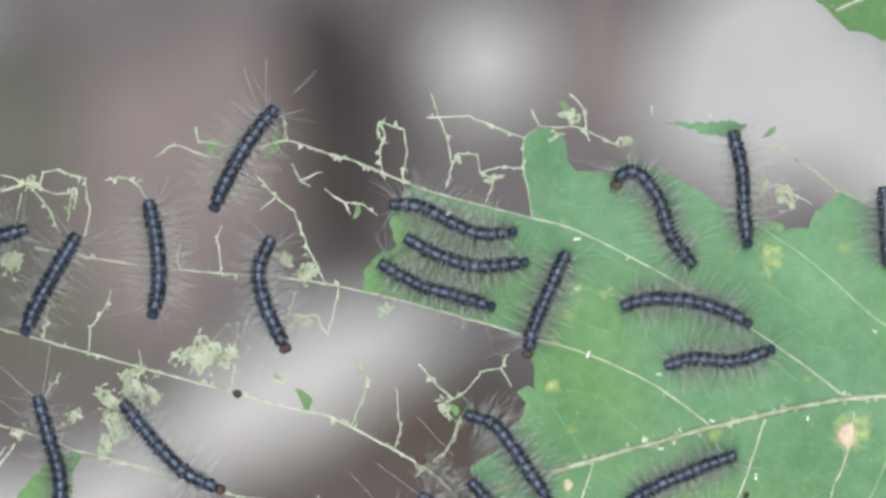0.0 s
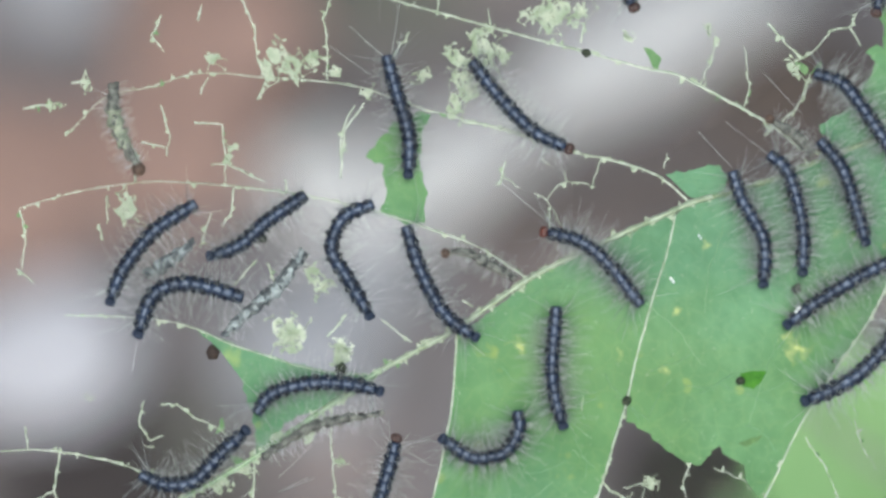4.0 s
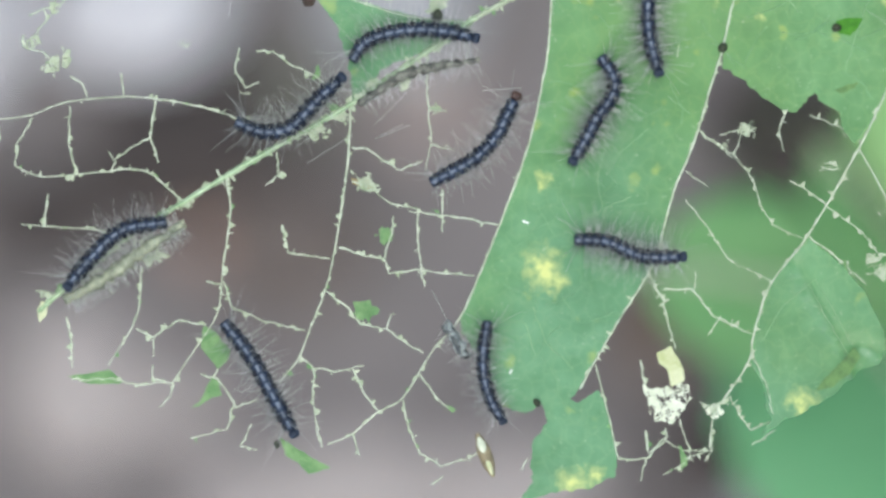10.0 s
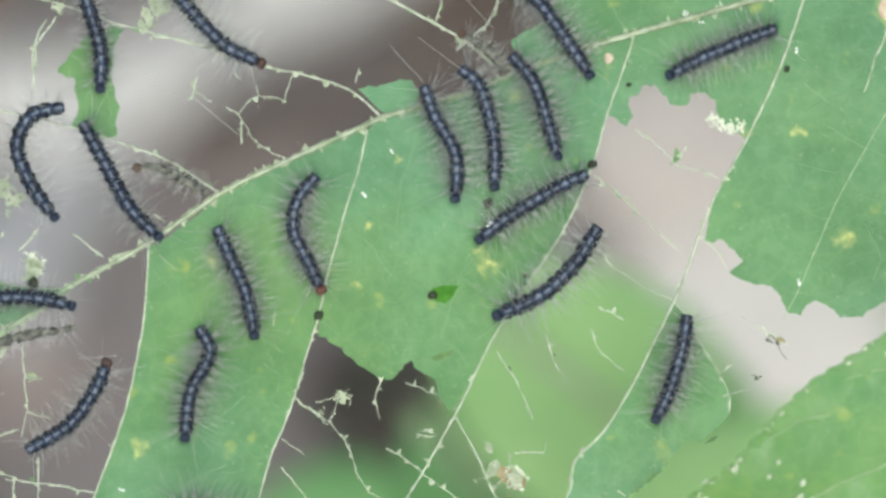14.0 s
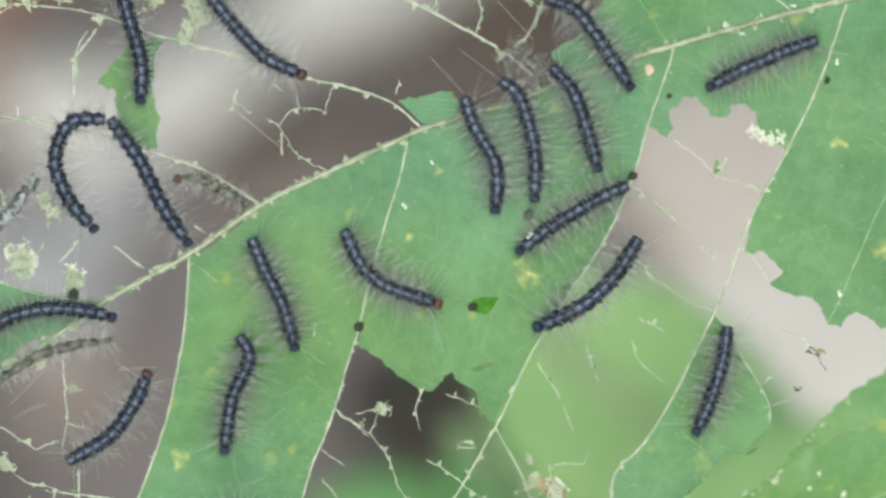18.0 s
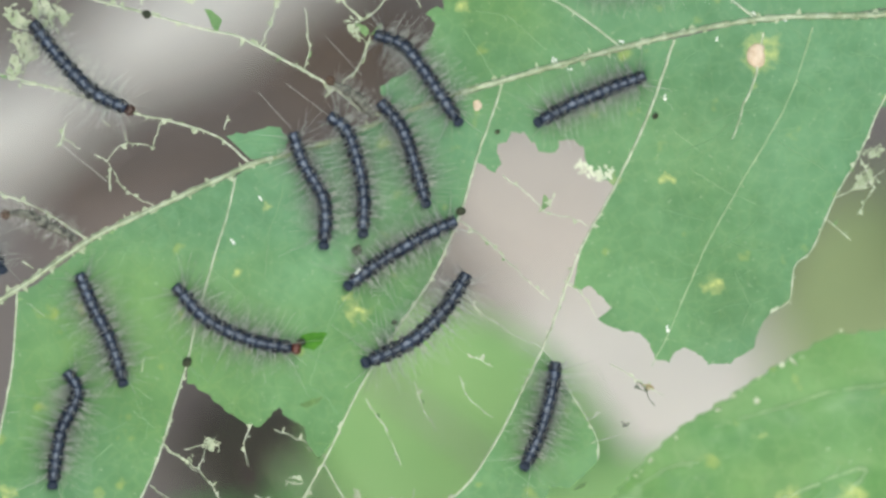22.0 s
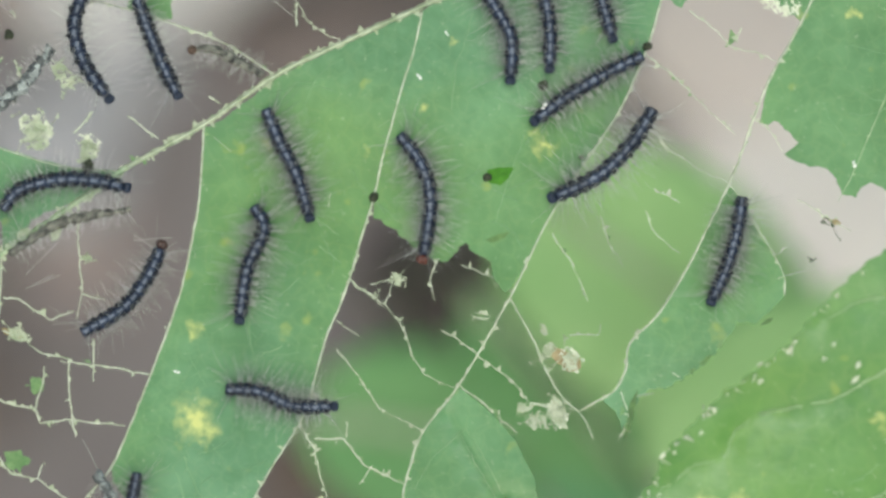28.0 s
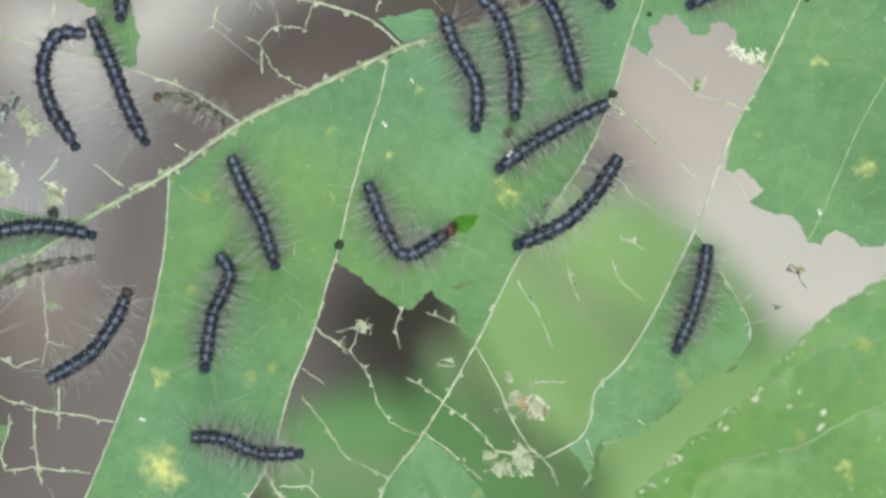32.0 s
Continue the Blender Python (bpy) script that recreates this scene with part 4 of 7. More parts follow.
vein("veinlet", [(-32.4, 49.4), (-31.4, 54.9), (-32.4, 59.9)], 0.2, 0.13)
vein("veinlet", [(-39.9, 78.9), (-35.4, 77.4), (-32.9, 77.4), (-32.4, 79.4), (-29.4, 79.7), (-24.9, 78.1), (-24.1, 72.4), (-25.1, 67.9)], 0.2, 0.13)
vein("veinlet", [(-34.9, 77.4), (-31.4, 72.9), (-29.4, 68.4)], 0.2, 0.13)
vein("veinlet", [(-34.4, 76.9), (-29.9, 75.4), (-27.4, 75.9), (-28.9, 75.4)], 0.2, 0.13)
vein("veinlet", [(-39.9, 75.9), (-35.9, 76.9)], 0.2, 0.13)
vein("veinlet", [(-21.4, 77.9), (-17.4, 78.4), (-15.4, 76.9), (-13.9, 74.7)], 0.2, 0.13)
vein("veinlet", [(-6.4, 43.4), (-5.4, 46.4), (-5.9, 47.9)], 0.2, 0.13)
vein("veinlet", [(1.1, 41.9), (1.6, 44.9)], 0.2, 0.13)
vein("veinlet", [(-14.9, 44.9), (-15.4, 47.9)], 0.2, 0.13)
vein("veinlet", [(-46.7, 76.6), (-44.0, 75.4), (-40.7, 76.0), (-37.3, 76.9), (-34.7, 77.4)], 0.16, 0.1)
vein("veinlet", [(-40.7, 75.9), (-40.3, 73.2), (-40.0, 70.9)], 0.15, 0.1)
vein("veinlet", [(-36.3, 75.6), (-37.0, 70.6)], 0.13, 0.1)
vein("veinlet", [(-47.0, 73.9), (-45.7, 71.2), (-45.3, 69.2)], 0.14, 0.1)
vein("veinlet", [(-27.3, 75.2), (-28.0, 70.6)], 0.11, 0.1)
vein("veinlet", [(22.0, 34.1), (24.3, 38.5), (25.0, 43.2)], 0.12, 0.1)
vein("veinlet", [(30.0, 29.8), (30.9, 33.8), (30.7, 37.2), (30.0, 41.2)], 0.15, 0.1)
vein("veinlet", [(33.6, 25.4), (39.1, 29.9), (41.6, 35.9)], 0.2, 0.13)
vein("veinlet", [(61.1, 93.4), (63.6, 90.9), (64.1, 86.9), (64.6, 84.9)], 0.2, 0.13)
vein("veinlet", [(64.4, 86.7), (70.1, 83.9)], 0.2, 0.13)
vein("veinlet", [(64.1, 85.9), (63.1, 87.4), (55.6, 87.7)], 0.2, 0.13)
vein("veinlet", [(54.3, 90.7), (55.6, 87.7)], 0.2, 0.13)
vein("veinlet", [(75.6, 91.4), (75.9, 89.4)], 0.2, 0.13)
vein("veinlet", [(85.6, 89.9), (86.9, 88.4)], 0.2, 0.13)
vein("veinlet", [(94.6, 75.9), (98.1, 77.4), (104.1, 73.7)], 0.2, 0.13)
vein("veinlet", [(-19.9, 27.9), (-14.9, 27.4), (-6.9, 24.9), (0.1, 23.1)], 0.2, 0.13)
vein("veinlet", [(-60.3, 56.3), (-59.3, 50.3), (-56.8, 44.8), (-56.3, 39.3)], 0.2, 0.13)
vein("veinlet", [(-56.3, 39.3), (-54.8, 35.8)], 0.2, 0.13)
vein("veinlet", [(-43.8, 35.3), (-43.8, 41.3), (-44.5, 46.3), (-43.1, 49.8)], 0.2, 0.13)
vein("veinlet", [(-43.3, 51.3), (-42.8, 56.3), (-43.8, 63.3)], 0.2, 0.13)
vein("veinlet", [(-66.3, 32.8), (-64.8, 35.8)], 0.2, 0.13)
vein("veinlet", [(-56.3, 31.8), (-53.8, 36.8)], 0.2, 0.13)
vein("veinlet", [(-73.3, 46.8), (-75.1, 43.3), (-72.8, 40.3)], 0.2, 0.13)
vein("veinlet", [(-66.8, 45.8), (-66.1, 48.8)], 0.2, 0.13)
vein("veinlet", [(-73.3, 30.8), (-71.8, 25.3), (-72.3, 21.8)], 0.2, 0.13)
vein("veinlet", [(-41.3, 21.3), (-40.8, 26.3), (-37.3, 31.3)], 0.2, 0.13)
vein("veinlet", [(-32.3, 39.3), (-29.3, 43.8)], 0.2, 0.13)
vein("veinlet", [(-61.3, 61.3), (-59.3, 65.8)], 0.2, 0.13)
vein("veinlet", [(-97.8, 30.3), (-91.3, 31.3)], 0.2, 0.13)
vein("veinlet", [(-89.3, 34.8), (-86.3, 35.3)], 0.2, 0.13)
vein("veinlet", [(-76.8, 24.3), (-72.3, 23.3)], 0.2, 0.13)
vein("veinlet", [(10.7, 19.8), (10.2, 19.3)], 0.2, 0.13)
vein("veinlet", [(4.9, 21.8), (3, 16.6), (-1.2, 17.3), (-3.2, 16.3), (-4.9, 14), (-2.2, 9.3), (0.8, 7.3), (4.5, 5.6)], 0.13, 0.09)
vein("veinlet", [(-4.9, 14), (-7.2, 15.3)], 0.13, 0.09)
vein("veinlet", [(-12.2, 20.8), (-13.2, 17.3), (-14.2, 16.6)], 0.13, 0.09)
vein("veinlet", [(-13, 18.3), (-9.7, 16.3)], 0.13, 0.09)
vein("veinlet", [(15.8, 19.6), (16.4, 22.3)], 0.13, 0.09)
vein("veinlet", [(-5.7, 21.3), (-4.4, 20.2)], 0.13, 0.09)
vein("veinlet", [(-1.2, 17.3), (-1.7, 19.3)], 0.13, 0.09)
vein("veinlet", [(34.2, 45.3), (37.7, 41.3), (40.7, 39.3), (42.7, 40.8), (45.2, 43.8), (48.7, 44.8), (50.2, 47.3)], 0.2, 0.13)
vein("veinlet", [(40.7, 39.3), (38.7, 38.3), (39.7, 36.3)], 0.2, 0.13)
vein("veinlet", [(48.7, 44.8), (50.7, 41.3)], 0.2, 0.13)
vein("veinlet", [(40.2, 31.3), (41.7, 36.3)], 0.2, 0.13)
vein("veinlet", [(9.7, 49.3), (11.2, 54.3), (12.7, 58.3)], 0.2, 0.13)
vein("veinlet", [(-103.9, 9.8), (-102.9, 12.8)], 0.2, 0.13)
vein("veinlet", [(-104.4, 3.8), (-102.9, 7.8), (-102.4, 12.3)], 0.2, 0.13)
vein("veinlet", [(-98.4, 12.3), (-97.4, 6.8), (-97.9, 1.8)], 0.2, 0.13)
vein("veinlet", [(-98.9, 1.8), (-95.9, -0.7)], 0.2, 0.13)
vein("veinlet", [(-84.4, 9.8), (-83.6, 6.8)], 0.2, 0.13)
vein("veinlet", [(-77.9, 17.3), (-77.4, 20.8), (-78.4, 23.8)], 0.2, 0.13)
vein("veinlet", [(-82.9, 14.8), (-82.9, 9.8)], 0.2, 0.13)
vein("veinlet", [(-67.4, 27.8), (-62.4, 27.3), (-61.9, 21.3), (-61.9, 17.3)], 0.2, 0.13)
vein("veinlet", [(-61.4, 20.3), (-57.4, 18.3), (-54.9, 17.3)], 0.2, 0.13)
vein("veinlet", [(-64.4, 20.3), (-61.9, 20.3)], 0.2, 0.13)
vein("veinlet", [(-60.4, 16.3), (-60.9, 11.8), (-62.4, 9.3)], 0.2, 0.13)
vein("veinlet", [(-51.4, 17.8), (-50.9, 15.3)], 0.2, 0.13)
vein("veinlet", [(-41.4, 24.8), (-40.4, 28.8), (-38.9, 30.8)], 0.2, 0.13)
vein("veinlet", [(-41.4, 24.8), (-41.4, 17.8)], 0.2, 0.13)
vein("veinlet", [(-66.4, 5.8), (-64.4, 11.8)], 0.2, 0.13)
vein("veinlet", [(-56.4, 3.3), (-60.4, -1.2)], 0.2, 0.13)
vein("veinlet", [(-54.4, 2.8), (-52.9, -1.2)], 0.2, 0.13)
vein("veinlet", [(-108.4, -3.2), (-109.4, -4.2)], 0.2, 0.13)
vein("veinlet", [(-34.4, -7.2), (-28.9, -11.2)], 0.2, 0.13)
vein("veinlet", [(-43.9, -10.2), (-40.4, -6.2)], 0.2, 0.13)
vein("veinlet", [(-19.9, -3.7), (-17.9, -5)], 0.2, 0.13)
vein("veinlet", [(-4.4, 8.8), (-4.4, 12.8)], 0.2, 0.13)
vein("veinlet", [(-76.4, -21.7), (-77.2, -25.2), (-75.4, -28.7), (-72.9, -27.7)], 0.2, 0.13)
vein("veinlet", [(-73.4, -22.2), (-70.4, -22.2), (-67.4, -24.7), (-63.4, -26.2), (-61.4, -27.7)], 0.2, 0.13)
vein("veinlet", [(-80.4, -43.2), (-78.9, -46.2)], 0.2, 0.13)
vein("veinlet", [(-97.4, -26.2), (-96.9, -30.2)], 0.2, 0.13)
vein("veinlet", [(-106.4, -26.7), (-104.4, -28.2), (-103.4, -30.4)], 0.2, 0.13)
vein("veinlet", [(-98.4, -41.7), (-99.4, -43.7)], 0.2, 0.13)
vein("veinlet", [(-43.2, -23.7), (-43.2, -29.2), (-42.4, -38.2), (-43.4, -43.2)], 0.2, 0.13)
vein("veinlet", [(-56.4, -39.2), (-53.4, -39.7), (-48.4, -43.2), (-43.9, -41.7)], 0.2, 0.13)
vein("veinlet", [(-42.4, -38.7), (-38.4, -39.7)], 0.2, 0.13)
vein("veinlet", [(-56.4, -45.2), (-53.4, -46.2), (-49.4, -49.2), (-44.4, -50.2)], 0.2, 0.13)
vein("veinlet", [(-68.9, -53.2), (-67.9, -57.2)], 0.2, 0.13)
vein("veinlet", [(-40.4, -46.7), (-40.4, -54.2)], 0.2, 0.13)
vein("veinlet", [(-30.3, -53), (-37.3, -51.7), (-46.3, -50.5)], 0.2, 0.13)
vein("veinlet", [(-58.8, -57), (-55.3, -58), (-50.8, -59), (-49.8, -61.5), (-45.3, -61), (-34.8, -62)], 0.2, 0.13)
vein("veinlet", [(-44.8, -50.5), (-44.8, -55.5), (-44.3, -60.5), (-43.5, -64)], 0.2, 0.13)
vein("veinlet", [(-50.8, -59), (-49.3, -54.5), (-49.1, -51.5)], 0.2, 0.13)
vein("veinlet", [(-68.8, -53), (-67.8, -58), (-64.3, -58.5), (-60.3, -59)], 0.2, 0.13)
vein("veinlet", [(-61.5, -64.5), (-57.3, -67.5), (-55.3, -70.5), (-50.3, -71.5), (-43.8, -75.7)], 0.2, 0.13)
vein("veinlet", [(-50.3, -71.5), (-49.5, -69)], 0.2, 0.13)
vein("veinlet", [(-79.3, -63), (-77.8, -67.5), (-72.3, -70), (-64.8, -71.7)], 0.2, 0.13)
vein("veinlet", [(-82.3, -63), (-79.8, -63.5)], 0.2, 0.13)
vein("veinlet", [(-65.8, -76), (-63.3, -78.5), (-58.8, -79), (-56.3, -78.5), (-54.3, -78)], 0.2, 0.13)
vein("veinlet", [(-56.3, -78.5), (-54.3, -82.5), (-51.8, -86)], 0.2, 0.13)
vein("veinlet", [(-63.3, -78.5), (-63.3, -84.5), (-62.3, -89.5)], 0.2, 0.13)
vein("veinlet", [(-61.8, -92.5), (-62.8, -88.5)], 0.2, 0.13)
vein("veinlet", [(-56.3, -90), (-55.1, -94)], 0.2, 0.13)
vein("veinlet", [(-47.3, -84), (-46.3, -89.5), (-44.3, -93.5), (-40.8, -95.7), (-36.3, -94.5), (-33.3, -93)], 0.2, 0.13)
vein("veinlet", [(-44.3, -79.5), (-41.3, -83.5), (-39.3, -85.5)], 0.2, 0.13)
vein("veinlet", [(-42.3, -99), (-40.3, -97.5)], 0.2, 0.13)
vein("veinlet", [(-94.8, -71.5), (-91.8, -73), (-87.3, -70), (-82.3, -70.8)], 0.2, 0.13)
vein("veinlet", [(-91.8, -73), (-91.8, -76.5)], 0.2, 0.13)
vein("veinlet", [(-91.8, -78), (-91.8, -80.5), (-88.3, -81.2)], 0.2, 0.13)
vein("veinlet", [(-107.3, -69.5), (-106.3, -74.5), (-106.3, -78.5)], 0.2, 0.13)
vein("veinlet", [(-106.3, -80.5), (-99.3, -80.5), (-94.8, -81.5), (-88.3, -81)], 0.2, 0.13)
vein("veinlet", [(-88.3, -81), (-88.8, -83.5), (-90.8, -85.5)], 0.2, 0.13)
vein("veinlet", [(-83.3, -79.5), (-80.3, -80.5), (-77.3, -84.5), (-78.8, -89.5), (-85.3, -91)], 0.2, 0.13)
vein("veinlet", [(-77.3, -85.5), (-73.3, -84)], 0.2, 0.13)
vein("veinlet", [(-74.3, -88.5), (-76.3, -92.5), (-73.3, -93)], 0.2, 0.13)
vein("veinlet", [(-111.3, -53.5), (-110.5, -47.5)], 0.2, 0.13)
vein("veinlet", [(-106.8, -39), (-106.6, -32)], 0.2, 0.13)
vein("veinlet", [(-106.8, -39), (-105.3, -44)], 0.2, 0.13)
vein("veinlet", [(-91.3, -31), (-92.3, -37.5), (-98.8, -41.5), (-99.8, -40)], 0.2, 0.13)
vein("veinlet", [(-92.3, -37.5), (-90.8, -42)], 0.2, 0.13)
vein("veinlet", [(-69.8, -40), (-69.3, -44), (-71.8, -46)], 0.2, 0.13)
vein("veinlet", [(5.7, -37), (11.2, -40.5), (14.7, -45), (15.9, -49.5), (18.2, -53), (23.7, -55.5)], 0.13, 0.09)
vein("veinlet", [(11.2, -40.5), (12.7, -36.5), (14.7, -34.5)], 0.13, 0.09)
vein("veinlet", [(8.7, -37), (13.7, -36)], 0.13, 0.09)
vein("veinlet", [(2.7, -43.5), (6.7, -46.3)], 0.13, 0.09)
vein("veinlet", [(2.7, -48.5), (6.7, -53.5), (10.2, -59), (18.2, -63)], 0.13, 0.09)
vein("veinlet", [(-1.3, -64.5), (4.2, -64.5), (7.2, -69), (14.7, -72.5)], 0.2, 0.13)
vein("veinlet", [(8.7, -69.5), (6.7, -72.5)], 0.13, 0.09)
vein("veinlet", [(20.7, -32.5), (19.2, -36), (20.2, -40)], 0.13, 0.09)
vein("veinlet", [(24.7, -33.5), (30.7, -36)], 0.13, 0.09)
vein("veinlet", [(27.2, -42), (29.7, -42.5)], 0.13, 0.09)
vein("veinlet", [(24.7, -55), (29.7, -59), (34.7, -63.5)], 0.13, 0.09)
vein("veinlet", [(-3.8, -61.7), (-1.3, -66.5), (0.2, -72.5), (0.9, -75)], 0.2, 0.13)
vein("veinlet", [(4.4, -61.3), (4.3, -64.5)], 0.13, 0.09)
vein("veinlet", [(-80.3, -78.6), (-81.1, -80.5)], 0.2, 0.13)
vein("veinlet", [(-5.3, -77), (-4.5, -81.5), (-1.8, -84.5)], 0.2, 0.13)
vein("veinlet", [(1.7, -87.5), (3.2, -92.5), (3.7, -94.5), (-1.3, -97.5)], 0.13, 0.09)
vein("veinlet", [(-9.3, -94.5), (-4.3, -94.5), (-2.3, -92), (-0.3, -90.5)], 0.2, 0.13)
vein("veinlet", [(-4.3, -94.5), (-5.3, -98.5)], 0.2, 0.13)
vein("veinlet", [(2.7, -94.5), (7.2, -93), (7.7, -85.5)], 0.13, 0.09)
vein("veinlet", [(-4.3, -89.5), (-3.8, -93.5)], 0.2, 0.13)
vein("veinlet", [(6.2, -95), (7.7, -92.5)], 0.13, 0.09)
vein("veinlet", [(10.7, -83.5), (7.7, -85.5), (5.2, -84.5)], 0.13, 0.09)
vein("veinlet", [(10.7, -83.5), (12.7, -87.5), (14.2, -89.5), (17.7, -88)], 0.13, 0.09)
vein("veinlet", [(14.7, -76.5), (17.2, -81.5), (18.2, -86.5)], 0.13, 0.09)
vein("veinlet", [(-27.3, -104), (-26.5, -101.7)], 0.2, 0.13)
vein("veinlet", [(-25.3, -94.5), (-26.3, -96.5)], 0.2, 0.13)
vein("veinlet", [(41, -28), (44.5, -33.5), (47.2, -40)], 0.13, 0.09)
vein("veinlet", [(49.5, -25), (51, -30), (53.5, -33.8)], 0.13, 0.09)
vein("veinlet", [(57.5, -24), (59, -28), (63.5, -31.5)], 0.13, 0.09)
vein("veinlet", [(59, -10), (62, -13.5), (67, -16.5), (72, -19)], 0.13, 0.09)
vein("veinlet", [(59, -20), (63.5, -22.5)], 0.13, 0.09)
vein("veinlet", [(57.8, 3.5), (62, 0.5), (65, -2.5), (69.5, -7), (73.5, -10.5)], 0.13, 0.09)
vein("veinlet", [(76, -7), (79.5, -9.5), (82, -13.5)], 0.13, 0.09)
vein("veinlet", [(81, -36), (86, -34.5)], 0.13, 0.09)
vein("veinlet", [(84.5, -22), (88, -24), (91, -26), (94, -27.5)], 0.13, 0.09)
vein("veinlet", [(80, -32), (82.5, -30.5)], 0.13, 0.09)
vein("veinlet", [(37, -58), (43, -59), (46, -59.5)], 0.13, 0.09)
vein("veinlet", [(44, -46), (49, -46), (49.5, -44)], 0.13, 0.09)
vein("veinlet", [(41.5, -63), (43, -59.5)], 0.13, 0.09)
vein("veinlet", [(5, -36), (11, -41)], 0.13, 0.09)
vein("veinlet", [(128.7, 14.6), (131.2, 9.6), (128.2, 4.6)], 0.13, 0.09)
vein("veinlet", [(122.2, 4.1), (127.2, 0.1)], 0.13, 0.09)
vein("veinlet", [(124.2, 7.6), (129.2, 9.6), (133, 12.6)], 0.13, 0.09)
vein("veinlet", [(21.2, -45.2), (23.5, -46.4), (27.3, -49.1), (30.8, -51.8), (34.3, -54.5), (36.6, -57.9), (39.3, -58.7), (42.1, -59.1)], 0.13, 0.09)
vein("veinlet", [(26.6, -42.5), (28.1, -43.1), (29.9, -42.9)], 0.13, 0.09)
vein("veinlet", [(65.3, 11.6), (68.2, 9.5), (70.6, 7.4), (72.9, 5.1), (76.7, 4.1), (80.6, 2.6)], 0.13, 0.09)
vein("veinlet", [(73.7, 5.9), (74.5, 8.6)], 0.13, 0.09)
vein("veinlet", [(-0.9, -89), (-0.7, -91.3), (-3.5, -93.6)], 0.13, 0.09)
vein("veinlet", [(-0.7, -91.3), (2.2, -93.1), (6.8, -93.1)], 0.13, 0.09)
vein("veinlet", [(14.5, -92.1), (18.7, -89.5)], 0.13, 0.09)
vein("veinlet", [(-115.3, -20.4), (-113.8, -21.9), (-111.3, -22.4), (-109.8, -23.9), (-109.3, -26.9)], 0.2, 0.13)
vein("veinlet", [(-113.8, -15.9), (-111.3, -14.6), (-108.3, -13.9), (-106.6, -12.4)], 0.2, 0.13)
vein("veinlet", [(-114.8, -19.4), (-115, -21.4), (-113.8, -21.9)], 0.2, 0.13)
vein("veinlet", [(-111.3, -14.6), (-110.6, -16.9), (-112.3, -18.4)], 0.2, 0.13)
vein("veinlet", [(3.1, -28.2), (-1.4, -25.2)], 0.08, 0.05)
vein("veinlet", [(-11.4, -37.2), (-12.9, -45.2), (-11.9, -51.2)], 0.08, 0.05)
vein("veinlet", [(-0.4, -30.2), (3.6, -33.2)], 0.08, 0.05)
vein("veinlet", [(36, -10.5), (34.5, -15), (32.5, -20), (31, -26)], 0.08, 0.05)
vein("veinlet", [(-9, -24), (-16, -26)], 0.08, 0.05)
vein("veinlet", [(15, -6), (10, -9)], 0.08, 0.05)
vein("veinlet", [(98.7, 12.6), (105.2, 8.6), (110.2, 6.6)], 0.08, 0.05)
vein("veinlet", [(106.2, -5.4), (109.2, -11.4), (107.7, -15.4)], 0.08, 0.05)
vein("veinlet", [(58.2, 37.6), (62.2, 31.6), (64.2, 27.6)], 0.08, 0.05)
vein("veinlet", [(-24.3, -67.5), (-22.3, -73.5), (-17.3, -78.5)], 0.08, 0.05)
vein("veinlet", [(-25.8, -70.5), (-23.8, -76.5)], 0.08, 0.05)
vein("veinlet", [(60.1, 59.9), (66.1, 57.9)], 0.08, 0.05)
vein("veinlet", [(65.1, 65.9), (80.1, 57.9), (90.1, 52.9)], 0.08, 0.05)
vein("veinlet", [(95, 20), (100, 16)], 0.08, 0.05)
vein("veinlet", [(25.8, -62.6), (29.3, -68.6), (31.8, -73.6)], 0.08, 0.05)
vein("veinlet", [(25.8, -62.6), (19.8, -67.6), (16.3, -73.6)], 0.08, 0.05)
vein("veinlet", [(27, 11), (24, 2), (23, -6)], 0.08, 0.05)
vein("veinlet", [(-1, -1), (-3, -5)], 0.08, 0.05)
vein("veinlet", [(51, 11), (57, 13)], 0.08, 0.05)
vein("veinlet", [(90.1, 33.9), (86.1, 23.9)], 0.08, 0.05)
vein("veinlet", [(73.1, 33.9), (66.1, 39.9), (60.1, 40.9)], 0.08, 0.05)
vein("veinlet", [(95.1, 59.9), (104.1, 53.9)], 0.08, 0.05)
vein("veinlet", [(70.1, 76.9), (78.1, 67.9)], 0.08, 0.05)
vein("veinlet", [(88.2, 27.6), (96.2, 26.6)], 0.08, 0.05)
vein("veinlet", [(76.2, 19.6), (84.2, 24.6)], 0.08, 0.05)
vein("veinlet", [(114.2, 17.6), (122.2, 12.6)], 0.08, 0.05)
vein("veinlet", [(-14, -32), (-19, -38)], 0.08, 0.05)
vein("veinlet", [(-4, -36), (-11, -42)], 0.08, 0.05)
vein("veinlet", [(-7, -48), (-16, -52)], 0.08, 0.05)
vein("veinlet", [(12.6, -4.2), (18.6, -9.2), (22.6, -15.2)], 0.08, 0.05)
vein("veinlet", [(78.1, 53.9), (84.1, 49.9)], 0.08, 0.05)
vein("veinlet", [(60.1, 53.9), (68.1, 50.9)], 0.08, 0.05)
vein("veinlet", [(69, -32), (76, -36)], 0.08, 0.05)
vein("veinlet", [(66, -40), (71, -44)], 0.08, 0.05)
vein("veinlet", [(24.4, -63.2), (27.7, -69.5), (31.6, -75.9)], 0.08, 0.05)
cut_blades()


